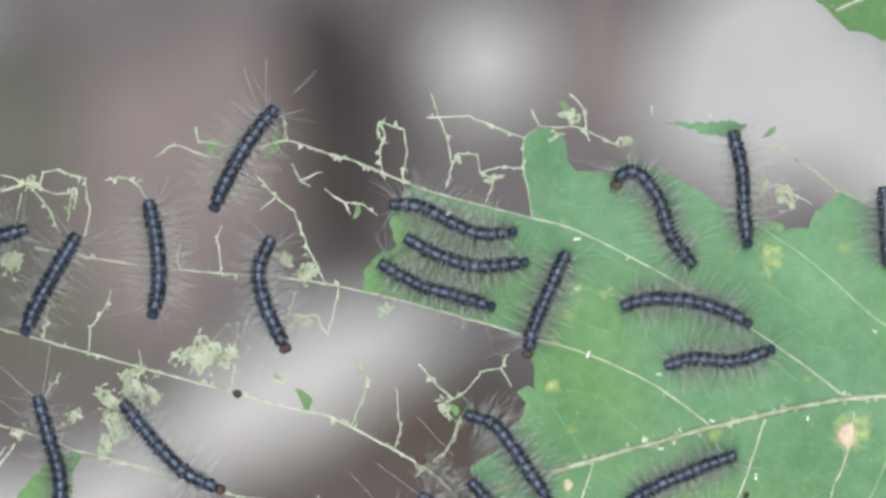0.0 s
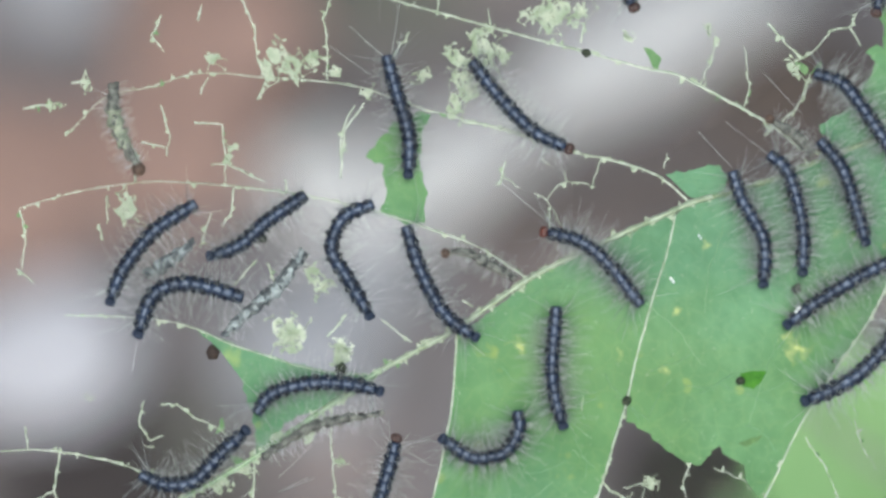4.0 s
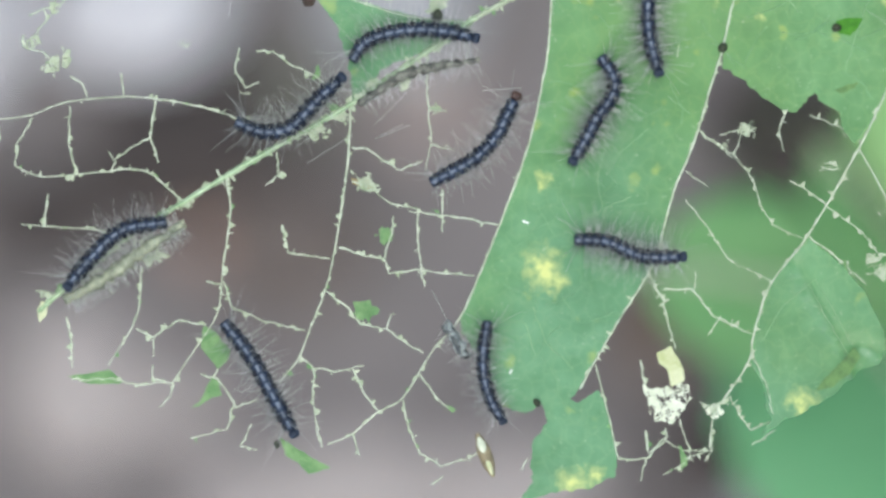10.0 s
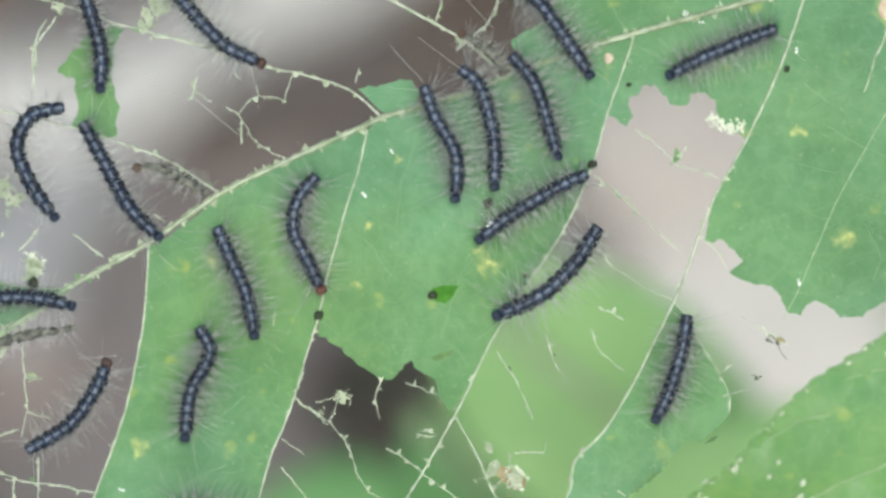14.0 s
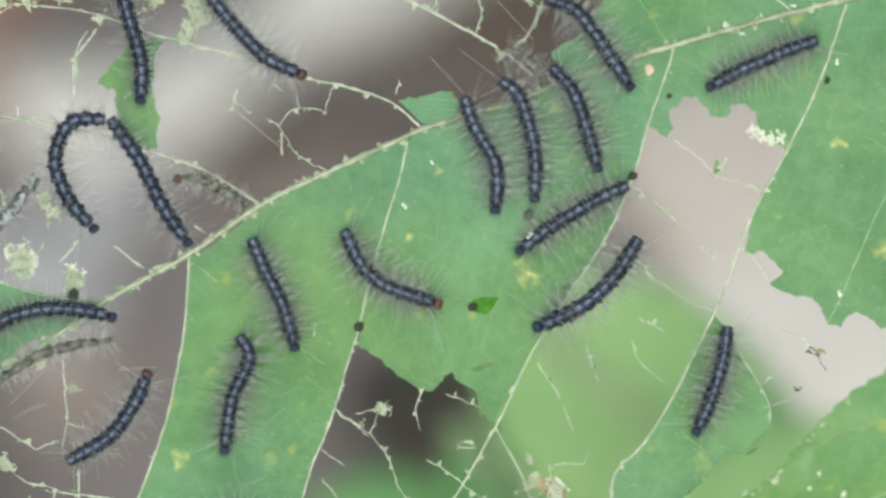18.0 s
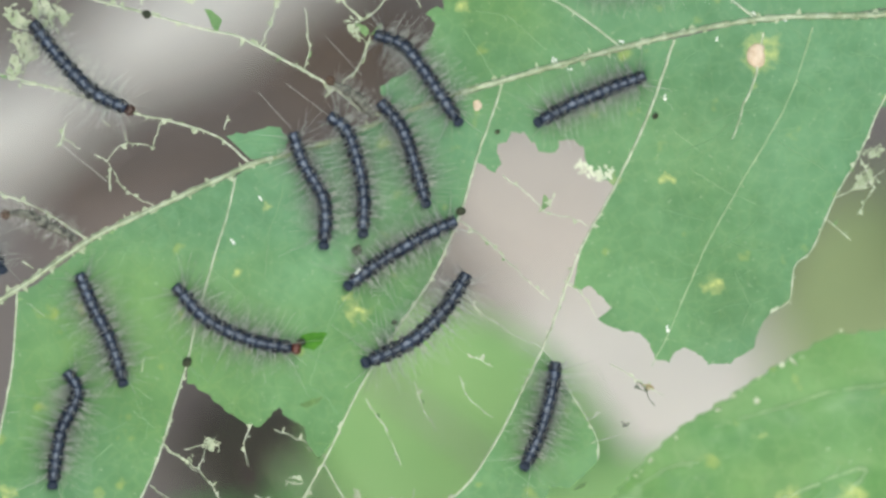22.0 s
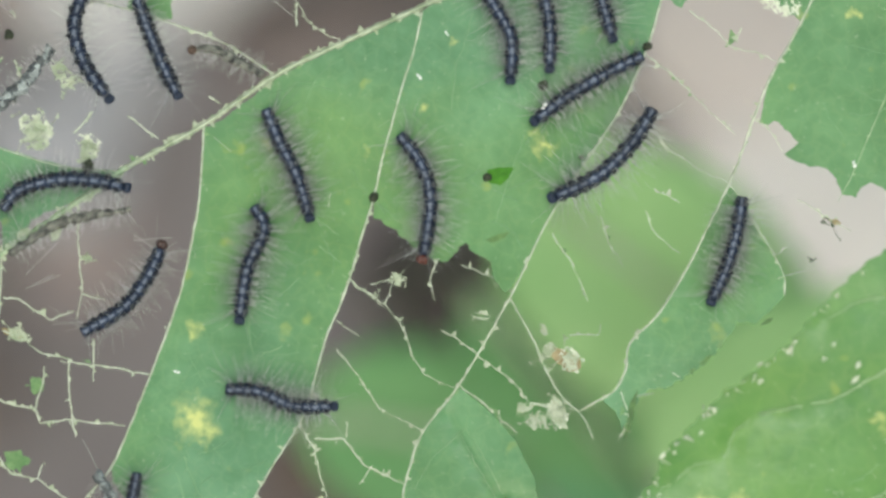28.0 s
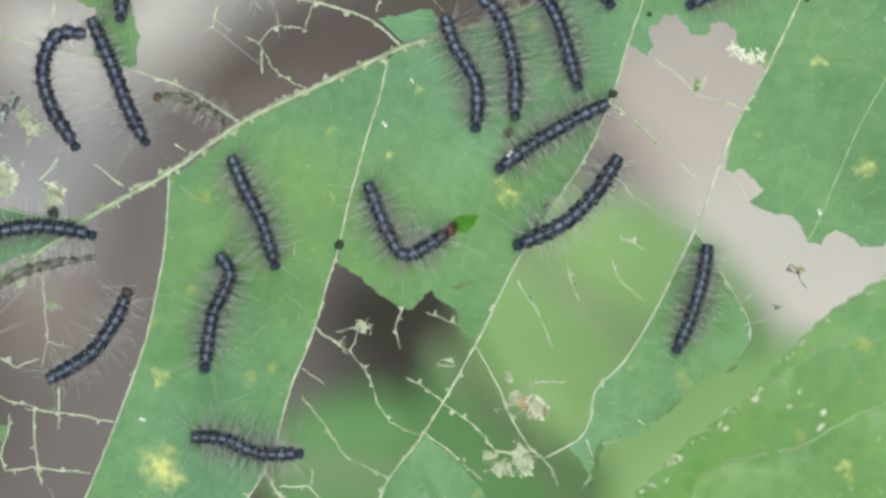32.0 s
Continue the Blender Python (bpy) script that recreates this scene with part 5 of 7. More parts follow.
def cross_veins():
    """Faint tertiary veins that run across the blade between the side veins."""
    rnd = random.Random(11)
    made = 0
    while made < 110:
        x, y = rnd.uniform(-35, 135), rnd.uniform(-95, 80)
        a = radians(rnd.choice((-38, -30, 150, 200, 215)) + rnd.uniform(-14, 14))
        pts = [(x, y)]
        for k in range(rnd.choice((2, 3, 3, 4))):
            a += rnd.uniform(-0.45, 0.45)
            pts.append((pts[-1][0] + 2.6 * math.cos(a), pts[-1][1] + 2.6 * math.sin(a)))
        if any(bare(px, py) for px, py in pts):
            continue
        vein("veinlet", pts, 0.055, 0.04, NET)
        made += 1


cross_veins()
scrap(13.6, 39.4, 2.2, "green")
scrap(-3.9, 47.4, 5.4, "dry")
scrap(0.6, 46.9, 3.6, "dry")
scrap(-7.9, 46.9, 2.64, "dry")
scrap(-16.4, 40.9, 4.56, "dry")
scrap(-20.9, 39.4, 3.36, "dry")
scrap(-19.4, 33.9, 4.08, "dry")
scrap(-21.4, 30.9, 3.12, "dry")
scrap(-15.9, 43.9, 2.4, "dry")
scrap(-26.9, 35.9, 2.16, "dry")
scrap(-12.9, 39.9, 2.4, "dry")
scrap(14.6, 61.9, 3.12, "dry")
scrap(10.6, 63.9, 1.92, "dry")
scrap(14.1, 52.9, 2.4, "dry")
scrap(-7.4, 64.4, 1.2, "dry")
scrap(8.1, 83.9, 2.4, "green")
scrap(-2.9, 83.4, 1.8, "green")
scrap(-37.9, 63.9, 2.64, "dry")
scrap(-34.4, 77.4, 1.92, "dry")
scrap(-26.9, 75.4, 1.68, "dry")
scrap(-15.4, 77.4, 1.2, "dry")
scrap(61.1, 89.4, 2.64, "dry")
scrap(59.6, 91.4, 1.6, "green")
scrap(58.6, 85.9, 1.68, "dry")
scrap(99.6, 74.9, 3.12, "dry")
scrap(95.1, 76.9, 2.4, "dry")
scrap(96.1, 86.4, 1.6, "green")
scrap(71.1, 84.9, 1.92, "dry")
scrap(47.1, 78.4, 1.68, "dry")
scrap(41.1, 81.9, 1.44, "dry")
scrap(28.1, 54.9, 2.16, "dry")
scrap(40.1, 37.4, 1.4, "green")
scrap(-36.9, 32.9, 1.68, "dry")
scrap(97.1, 69.9, 1.6, "green")
scrap(23.1, 72.4, 1.4, "green")
scrap(28.1, 84.9, 1.2, "dry")
scrap(-51.3, 38.3, 5.76, "dry")
scrap(-46.8, 38.8, 3.12, "dry")
scrap(-54.3, 36.8, 3.12, "dry")
scrap(-64.3, 39.3, 1.92, "dry")
scrap(-42.3, 36.8, 1.92, "dry")
scrap(-26.8, 36.3, 1.68, "dry")
scrap(-52.8, 56.3, 2.16, "dry")
scrap(-57.3, 62.8, 2.16, "dry")
scrap(-37.8, 63.3, 2.64, "dry")
scrap(-79.3, 12.3, 3.12, "dry")
scrap(-49.8, -11.2, 3.6, "dry")
scrap(-41.3, -14.2, 2.4, "dry")
scrap(-68.3, 63.3, 1.2, "dry")
scrap(-73.3, 34.8, 0.7, "green")
scrap(-44.3, 61.3, 1.2, "dry")
scrap(42.7, 37.3, 1.2, "green")
scrap(23.7, 44.3, 1.68, "dry")
scrap(-51.4, -9.2, 3.12, "dry")
scrap(-41.4, -12.7, 2.4, "dry")
scrap(-79.4, 13.8, 2.64, "dry")
scrap(-80.4, 11.8, 1.68, "dry")
scrap(-46.4, 0.8, 2.88, "dry")
scrap(-44.4, -1.2, 2.4, "dry")
scrap(-60.4, 23.3, 1.68, "dry")
scrap(-50.4, -55.2, 1.4, "green")
scrap(-53.4, -46.2, 1.92, "dry")
scrap(-41.4, -32.2, 1.44, "dry")
scrap(-109.4, -24.2, 2.88, "dry")
scrap(-74.9, -29.7, 1.2, "dry")
scrap(-62.9, -26.2, 1.4, "green")
scrap(-54.9, 11.3, 1.2, "dry")
scrap(-86.4, -21.2, 1.2, "dry")
scrap(-54.3, -68.5, 2, "green")
scrap(-50.8, -55, 1.4, "green")
scrap(-54.3, -45.5, 2.16, "dry")
scrap(-49.3, -69, 0.72, "dry")
scrap(-39.3, -85.5, 1, "green")
scrap(-101.3, -62.5, 2.4, "dry")
scrap(-93.3, -56, 2.64, "dry")
scrap(-87.3, -53.5, 2.16, "dry")
scrap(-86.3, -49.5, 1.68, "dry")
scrap(-60.3, -32, 1.6, "green")
scrap(-58.3, -33.5, 1.68, "dry")
scrap(-63.3, -37, 1.44, "dry")
scrap(-91.3, -58.5, 3.12, "dry")
scrap(2.2, -94.5, 1.8, "green")
scrap(13.7, -35.7, 1.68, "dry")
scrap(9.7, -39, 1.2, "dry")
scrap(38.2, -61.5, 2.4, "dry")
scrap(-107.3, -23.5, 2.16, "dry")
scrap(40, -49, 2.64, "dry")
scrap(44, -50.8, 2.64, "dry")
scrap(41, -59, 2.88, "dry")
scrap(42.5, -61, 1.92, "dry")
scrap(39.5, -45, 1.2, "dry")
scrap(72.5, 6.5, 1.4, "green")
scrap(36, -59, 1.68, "dry")
scrap(131.2, 15.6, 2.16, "dry")
scrap(129.2, 10.6, 2.64, "dry")
scrap(90.7, -25.9, 1.2, "brown")
scrap(90.8, -26.1, 2, "dark")
scrap(87.3, -32.6, 1.4, "dark")
scrap(89.3, -25.6, 1, "dark")
scrap(13.3, -36.6, 1.44, "dry")
scrap(9.3, -39.1, 0.96, "dry")
scrap(39.3, -45.1, 1.44, "dry")
scrap(35.3, -59.6, 1.2, "green")
scrap(68.3, -59.6, 1.2, "dry")
scrap(-41.7, -50.6, 0.8, "green")
scrap(9.7, 42.8, 1.68, "dry")
scrap(-37.3, 63.3, 1.92, "dry")
scrap(-92.3, 30.8, 1.92, "dry")
scrap(-86.8, 34.8, 1.68, "dry")
scrap(-61.3, 21.3, 1.44, "dry")
scrap(14.2, 61.8, 2.64, "dry")
scrap(38.7, 37.3, 2.4, "dry")
scrap(-50.8, -9.1, 3.84, "dry")
scrap(-41.3, -12.6, 2.64, "dry")
scrap(-54.3, -45.6, 1.92, "dry")
scrap(42.2, -59.6, 2.64, "dry")
scrap(-54.3, -68.1, 1.8, "green")
scrap(-50.8, -54.6, 1.2, "green")
scrap(-58.8, -33.6, 1.92, "dry")
scrap(-62.8, -36.1, 2.64, "dry")
scrap(-46.8, -26.6, 3.6, "dry")
scrap(-52.8, -28.6, 2.4, "dry")
scrap(-110.8, -65.5, 1.92, "dry")
scrap(-108.8, -64.5, 1, "green")
scrap(-106.3, -63.5, 1.44, "dry")
scrap(-103.3, -62.5, 2.16, "dry")
scrap(-97.3, -60.5, 2.64, "dry")
scrap(-92.3, -58.5, 2.4, "dry")
scrap(35.6, -60.1, 0.9, "green")
scrap(31.1, -37.1, 0.96, "dry")
scrap(43.1, -46.6, 1.2, "dry")
scrap(42.1, -60.1, 2.4, "dry")
scrap(-112.8, -20.4, 1.92, "dry")
scrap(-109.3, -14.4, 1.68, "dry")
scrap(-119.8, -37.4, 1.44, "dry")
scrap(53.7, -63.1, 1.2, "dry")
scrap(53.2, -59.6, 0.8, "green")
scrap(30.7, -59.6, 0.9, "green")
scrap(35.2, -59.6, 1.08, "dry")
rag([(-107, -80.1), (-103.3, -79.5), (-99.9, -78.8), (-97.2, -80.9), (-97.9, -81.4), (-103.3, -81.3)], "green")
rag([(-83, -70.9), (-81.1, -71.7), (-78, -75.2), (-78.8, -77.5), (-80.3, -78.6), (-81.8, -76.5), (-83.4, -74.8)], "green")
rag([(-81.5, -80.1), (-80.3, -80.9), (-79.7, -83.2), (-81.8, -83.9), (-83.4, -85.1), (-85.3, -85.5), (-83.5, -84.3), (-82.6, -82.8)], "green")
rag([(-69.5, -90.5), (-66.3, -92.7), (-60.3, -96.2), (-64.3, -97.3), (-66.3, -95), (-68.3, -94)], "green")
rag([(-111.8, -66.7), (-110.5, -67.1), (-110.9, -69.3), (-112.1, -70.5), (-112.7, -68.3)], "yellow")
rag([(-2.4, -75.6), (0.1, -74.5), (1.2, -76.6), (2.5, -78.7), (2.4, -80.7), (0.1, -81.8), (-0.6, -78.7), (-1.9, -77.6)], "yellow")
rag([(-4.8, -80.3), (-3.3, -82), (0.1, -81.5), (2.7, -80.5), (3.9, -83.6), (2.5, -85.9), (0.1, -88.7), (-3, -88), (-4.1, -84.9)], "lace")
rag([(5.9, -85.7), (7.7, -84.5), (9.9, -86), (8.7, -87.3), (6.7, -87.3)], "lace")
rag([(41.6, -48.4), (43.6, -47.8), (46.6, -50.6), (46.1, -52.8), (43.9, -52.1), (42.3, -50.8)], "lace")
rag([(77.6, 13), (79.3, 14.6), (81.6, 13.2), (85, 13.5), (84.6, 10.8), (81.8, 10.3), (79.3, 11.6)], "lace")
rag([(39.3, -47.8), (42.3, -48.4), (45.8, -50.1), (46.1, -51.8), (44.1, -52.6), (41.8, -51.1)], "brown")
rag([(-56.7, -44.6), (-54.2, -45.1), (-52.2, -46.1), (-53.7, -46.6), (-56.2, -45.8)], "brown")
rag([(-56.2, -66.6), (-53.2, -66.4), (-52.9, -68.1), (-54.5, -70.1), (-55.7, -69.6)], "green")
rag([(-51.7, -53.6), (-49.9, -53.4), (-49.5, -55.1), (-50.7, -56.6), (-51.5, -55.8)], "green")
rag([(39.8, -58.1), (42.3, -58.6), (43.8, -61.1), (42.3, -62.8), (41.1, -61.1)], "cream")
rag([(26.7, -81), (28.7, -79), (30.5, -77.1), (32, -79.1), (28.9, -81.7), (25.8, -82.5)], "withered")
rag([(30.5, -77.1), (32.7, -74.5), (33.7, -76.5), (32, -79.1)], "withered")
vein("veinlet", [(53.0, -56.1), (54.3, -59.5), (54.5, -62.0), (52.5, -65.0)], 0.14, 0.09)
vein("veinlet", [(62.3, -52.7), (63.7, -53.7)], 0.12, 0.07)
vein("veinlet", [(55.8, -56.9), (59.0, -56.3)], 0.12, 0.07)
rag([(67.0, -51.1), (68.2, -49.9), (69.5, -49.5), (69.0, -50.3), (67.6, -51.3)], "withered")
rag([(77.9, -44.5), (79.1, -43.3), (80.3, -42.9), (79.7, -43.9)], "withered")
rag([(65.3, -52.3), (66.2, -51.7), (66.0, -53.1)], "withered")
rag([(29, -29.2), (31, -28.2), (33.4, -27.6), (32.6, -28.6), (30.4, -29.6)], "withered")
vein("veinlet", [(1.2, -23.3), (1.6, -20.9)], 0.13, 0.09, CREAM)
rag([(54.7, -58.1), (56.2, -55.6), (55.2, -61.1), (53.7, -64.6), (54.2, -60.1)], "withered")
rag([(-53.6, -7.6), (-51.8, -6.6), (-49.8, -7.3), (-47.6, -9.1), (-48.3, -11.3), (-49.8, -12.1), (-51.8, -11.1), (-53, -9.6)], "lace")
rag([(-43, -10.6), (-40.8, -10.1), (-39, -11.6), (-39.3, -14.1), (-40.8, -15.6), (-42.2, -14.6), (-41.6, -12.9)], "lace")


def scar(x, y, r):
    bm = bmesh.new()
    bmesh.ops.create_uvsphere(bm, u_segments=16, v_segments=8, radius=r * MM)
    for v in bm.verts:
        v.co = Vector((v.co.x * (0.9 + 0.5 * noise.noise(v.co * 700)), v.co.y * 1.15, v.co.z * 0.25)) + Vector((x, y, height(x, y))) * MM
    for f in bm.faces:
        f.smooth = True
    part("scar", bm, SCAR, leaf, "tan dried wound on the blade")


scar(110.4, 32.8, 1.9)
scar(60.6, 24.0, 0.9)
vein("veinlet", [(111.4, 36.8), (110.6, 32.8), (110.0, 28.6), (107.5, 22.6), (106, 18)], 0.28, 0.12)


# ---- neighbouring leaves of the same plant ----
TEETH = [(83.8, -49.4), (84.8, -47.8), (78.5, -51.8), (78.6, -54.6), (70.2, -59.9), (69.1, -60.6), (67.9, -64.1), (63.1, -67.4), (60.9, -68.1), (60.3, -75.0), (57.7, -77.0), (91.7, -48.1), (95.4, -54.5), (94.9, -77.4), (78.6, -54.6), (92.1, -39.4), (111.3, -28.8), (107.2, -27.8), (115.8, -22.2), (126.4, -16.1), (96.1, -51.8), (90.0, -50.7), (52.5, -79.8), (50.4, -85.8), (48.9, -87.4)]


LOWER_VEINS = [
    ([(160, -62), (128, -50), (130.8, -40.9), (117.8, -45.5), (112.8, -47.8), (102.7, -52.0), (97.1, -55.1), (92.6, -57.6), (87.5, -58.9), (78.4, -60.6)], 0.24),
    ([(150, -24), (130.8, -26.2), (123.9, -27.3), (117.8, -29.3), (111.8, -31.0), (103.7, -33.3)], 0.14),
    ([(101.7, -39.7), (96.6, -40.4), (92.6, -42.4), (90.0, -43.9)], 0.1),
    ([(150, -58), (106.9, -72.4), (103.0, -73.7), (98.0, -76.2), (94.9, -77.4), (89.9, -79.5), (80, -86), (64, -96), (50, -112)], 0.22),
    ([(76.7, -61.6), (73.7, -64.1), (72.2, -68.1), (66.6, -69.7), (63.6, -72.2), (60.6, -74.2)], 0.1),
    ([(158, -82), (108, -92), (84, -101), (60, -112), (45, -124)], 0.24),
]


def quilted(x, y):
    """How far the lower leaf swells between its veins, in millimetres."""
    d = min(away(x, y, pts) for pts, _ in LOWER_VEINS)
    return height(x, y) + 1.3 * (1 - math.exp(-d / 2.4))


def lower_leaf():
    base = thing("lower_leaf", 0, 0, LEAF_Z - 0.016, "green leaf with a toothed edge just below the eaten one", "leaf")
    edge = [(165, -17), (133, -16.4), (124.4, -17.2), (116.3, -21.6), (106.2, -28.2), (97, -34), (91, -39.8), (84, -48), (78, -52.6), (71.5, -57.5), (67, -62), (62, -67), (59.2, -73), (54.5, -78.5), (46.5, -89), (40.6, -99.6), (34.8, -108.8), (26, -121), (12, -135), (0, -150), (165, -150)]
    toothed = []
    for i, ((ax, ay), (bx, by)) in enumerate(zip(edge, edge[1:])):
        n = max(1, round(math.hypot(bx - ax, by - ay) / 4)) if i < 18 else 1
        for k in range(n):
            f = k / n
            toothed += [(ax + (bx - ax) * f, ay + (by - ay) * f)]
            if n > 1:
                d = Vector((bx - ax, by - ay)).normalized()
                toothed.append((ax + (bx - ax) * (f + 0.75 / n) - d.y * -0.5, ay + (by - ay) * (f + 0.75 / n) + d.x * -0.5))
    toothed.append(edge[-1])
    bm = sheet(toothed, 0.3, 0.25, 0.0, 1.5, 1.9)
    for v in bm.verts:
        x, y = v.co.x / MM, v.co.y / MM
        v.co.z += (quilted(x, y) - height(x, y)) * MM
    part("blade", bm, LOWER, base)
    for pts, r in LOWER_VEINS:
        line, _ = spline(pts, 0.9)
        way = [(p.x + 0.35 * noise.noise(Vector((p.x * 0.6, p.y * 0.6, 1))), p.y + 0.35 * noise.noise(Vector((p.x * 0.6, p.y * 0.6, 6)))) for p in line]
        thick = [r * (1 - 0.55 * i / len(line)) * (1 + 0.6 * noise.noise(Vector((x, y, 2)))) for i, (x, y) in enumerate(way)]
        part("side_vein", tube([Vector((x, y, height(x, y) + 0.42)) * MM for x, y in way], [max(0.05, q) * MM for q in thick], 6), PALER, base)
    for i, (x, y) in enumerate(TEETH):
        r = (0.8, 0.5, 0.6, 0.45)[i % 4]
        chip = bmesh.new()
        rnd = random.Random(round(x * 9))
        for k in range(3):
            shard(chip, x + rnd.uniform(-0.4, 0.4) * r, y + rnd.uniform(-0.4, 0.4) * r, 0.55 * r, rnd.uniform(0.3, 1.2), quilted(x, y) + 0.25, rnd)
        part("gnawed_chip", chip, CREAM, base, "pale gnawed chip at the leaf's edge")
    rnd = random.Random(4)
    for k in range(18):
        x = rnd.uniform(60, 128)
        y = -32 - (130 - x) * 0.86 - rnd.uniform(3, 45)
        a = rnd.uniform(-0.2, 0.9)
        pts = [(x + s * math.cos(a + 0.25 * s / 6), y + s * math.sin(a + 0.25 * s / 6)) for s in (0, 2.5, 5, rnd.uniform(6, 11))]
        line = kinked(pts, 1.5)
        part("veinlet", tube([Vector((p.x, p.y, quilted(p.x, p.y) + 0.03)) * MM for p in line], [0.07 * MM] * len(line), 5), FAINT, base)
    for k in range(40):
        i = rnd.randrange(2, 17)
        f = rnd.random()
        (ax, ay), (bx, by) = edge[i], edge[i + 1]
        d = Vector((bx - ax, by - ay, 0)).normalized()
        out = Vector((d.y, -d.x, 0))
        x, y = ax + (bx - ax) * f, ay + (by - ay) * f
        root = Vector((x, y, quilted(x, y) + 0.1)) + out * rnd.uniform(-0.6, 0.3)
        way = (out * -rnd.uniform(0.1, 1.0) + d * rnd.uniform(-1.3, 1.3) + Vector((0, 0, 0.3))).normalized()
        size, r = rnd.choice((0.5, 0.8, 1.2, 1.9)), rnd.uniform(0.12, 0.32)
        part("gnawed_tooth", tube([root * MM, (root + way * size * 0.5) * MM, (root + way * size) * MM], [r * MM, r * 0.7 * MM, 0.03 * MM], 5), CREAM, base, "pale gnawed tooth of the leaf's edge")
    for k in range(150):
        x = rnd.uniform(30, 132)
        y = -29 - (130 - x) * 0.86 - rnd.uniform(2, 48)
        way = Vector((rnd.uniform(-1, 1), rnd.uniform(-1, 1), 0.25)).normalized()
        root = Vector((x, y, quilted(x, y) + 0.04))
        size, r = rnd.choice((0.25, 0.4, 0.7, 1.1)), rnd.uniform(0.04, 0.10)
        part("leaf_hair", tube([root * MM, (root + way * size * 0.5) * MM, (root + way * size) * MM], [r * MM, r * MM, 0.02 * MM], 4), CREAM, base, "short pale bristle on the blade")
    return base


def upper_leaf():
    base = thing("upper_leaf", 0, 0, LEAF_Z + 0.004, "tip of a fresh green leaf above the eaten one", "leaf")
    edge = [(104, 110.5), (107.5, 107.2), (110.6, 104.4), (114, 104), (117.4, 102.3), (128, 99), (150, 96), (170, 105), (165, 135), (130, 138), (102, 125)]
    part("blade", sheet(edge, 0.3, 0.3, 0.0, 1.2, 5.0), FRESH, base)
    line, _ = spline([(165, 118), (140, 116), (118, 112), (108, 108)], 3)
    part("midrib", tube([Vector((p.x, p.y, height(p.x, p.y) + 0.05)) * MM for p in line], [0.0005] * len(line), 6), RIB, base)


def stem():
    """The stalk that bears the leaves."""
    base = thing("plant_stem", 0.172, 0.0, 0, "slender green plant stem standing in the soil", "stem")
    pts = [Vector((0.01, 0, -0.01)), Vector((0.004, 0.01, 0.25)), Vector((0.0, 0.02, LEAF_Z - 0.05)), Vector((0, 0.06, LEAF_Z + 0.02)), Vector((0, 0.12, LEAF_Z + 0.08))]
    line, _ = spline(pts, 0.04)
    part("stalk", tube(line, [0.0045 - 0.0018 * i / len(line) for i in range(len(line))], 10), BARK, base)
    for y0, z0, x1, y1, z1 in ((0.045, 0.597, -0.028, 0.0432, LEAF_Z), (0.03, 0.57, -0.01, -0.05, LEAF_Z - 0.016), (0.1, 0.64, -0.008, 0.118, LEAF_Z + 0.004)):
        part("leaf_stalk", tube([Vector((0, y0, z0)), Vector((x1 * 0.5, (y0 + y1) / 2, (z0 + z1) / 2)), Vector((x1, y1, z1))], [0.0014, 0.001, 0.0009], 7), BARK, base)


lower_leaf()
upper_leaf()
stem()


# ---- caterpillars ----
SEGMENTS = 12
UNIT = 1.95


def segment_mesh(seed):
    """One ring of the body: a barrel with a broken pale line along its back and glossy warts."""
    bm = bmesh.new()
    rnd = random.Random(seed)
    sides = 24
    rings = []
    for x, r in ((-1.2, 0.90), (-0.95, 1.10), (-0.45, 1.22), (0.0, 1.26), (0.45, 1.22), (0.95, 1.10), (1.2, 0.90)):
        ring = []
        for k in range(sides):
            a = 2 * math.pi * (k + 0.5) / sides
            q = r * (1 + 0.05 * rnd.uniform(-1, 1))
            ring.append(bm.verts.new((x * MM, q * math.sin(a) * MM, q * math.cos(a) * (0.92 if math.cos(a) < 0 else 1.0) * MM)))
        rings.append(ring)
    for i, (a, b) in enumerate(zip(rings, rings[1:])):
        for k in range(sides):
            f = bm.faces.new((a[k], b[k], b[(k + 1) % sides], a[(k + 1) % sides]))
            f.smooth = True
            d = min((k + 1) % sides, sides - (k + 1) % sides)
            if (d == 0 and i in (1, 2, 3)) or (d == 1 and i == 2 and rnd.random() < 0.4) or (d in (5, 6) and i in (1, 2, 3, 4) and rnd.random() < 0.4):
                f.material_index = 1
            elif (d == 0 and i == 4) or (d <= 1 and 0 < i < 5) or (d in (2, 4) and i in (0, 1, 5) and rnd.random() < 0.6):
                f.material_index = 2
    bm.faces.new(rings[0]).smooth = True
    bm.faces.new(rings[-1][::-1]).smooth = True
    me = bpy.data.meshes.new("segment")
    bm.to_mesh(me)
    bm.free()
    for m in (SKIN, STRIPE, BAND):
        me.materials.append(m)
    return me


def wart_mesh():
    """A rounded tubercle that bears the hairs."""
    bm = bmesh.new()
    bmesh.ops.create_icosphere(bm, subdivisions=2, radius=MM)
    for f in bm.faces:
        f.smooth = True
    me = bpy.data.meshes.new("tubercle")
    bm.to_mesh(me)
    bm.free()
    me.materials.append(WART)
    return me


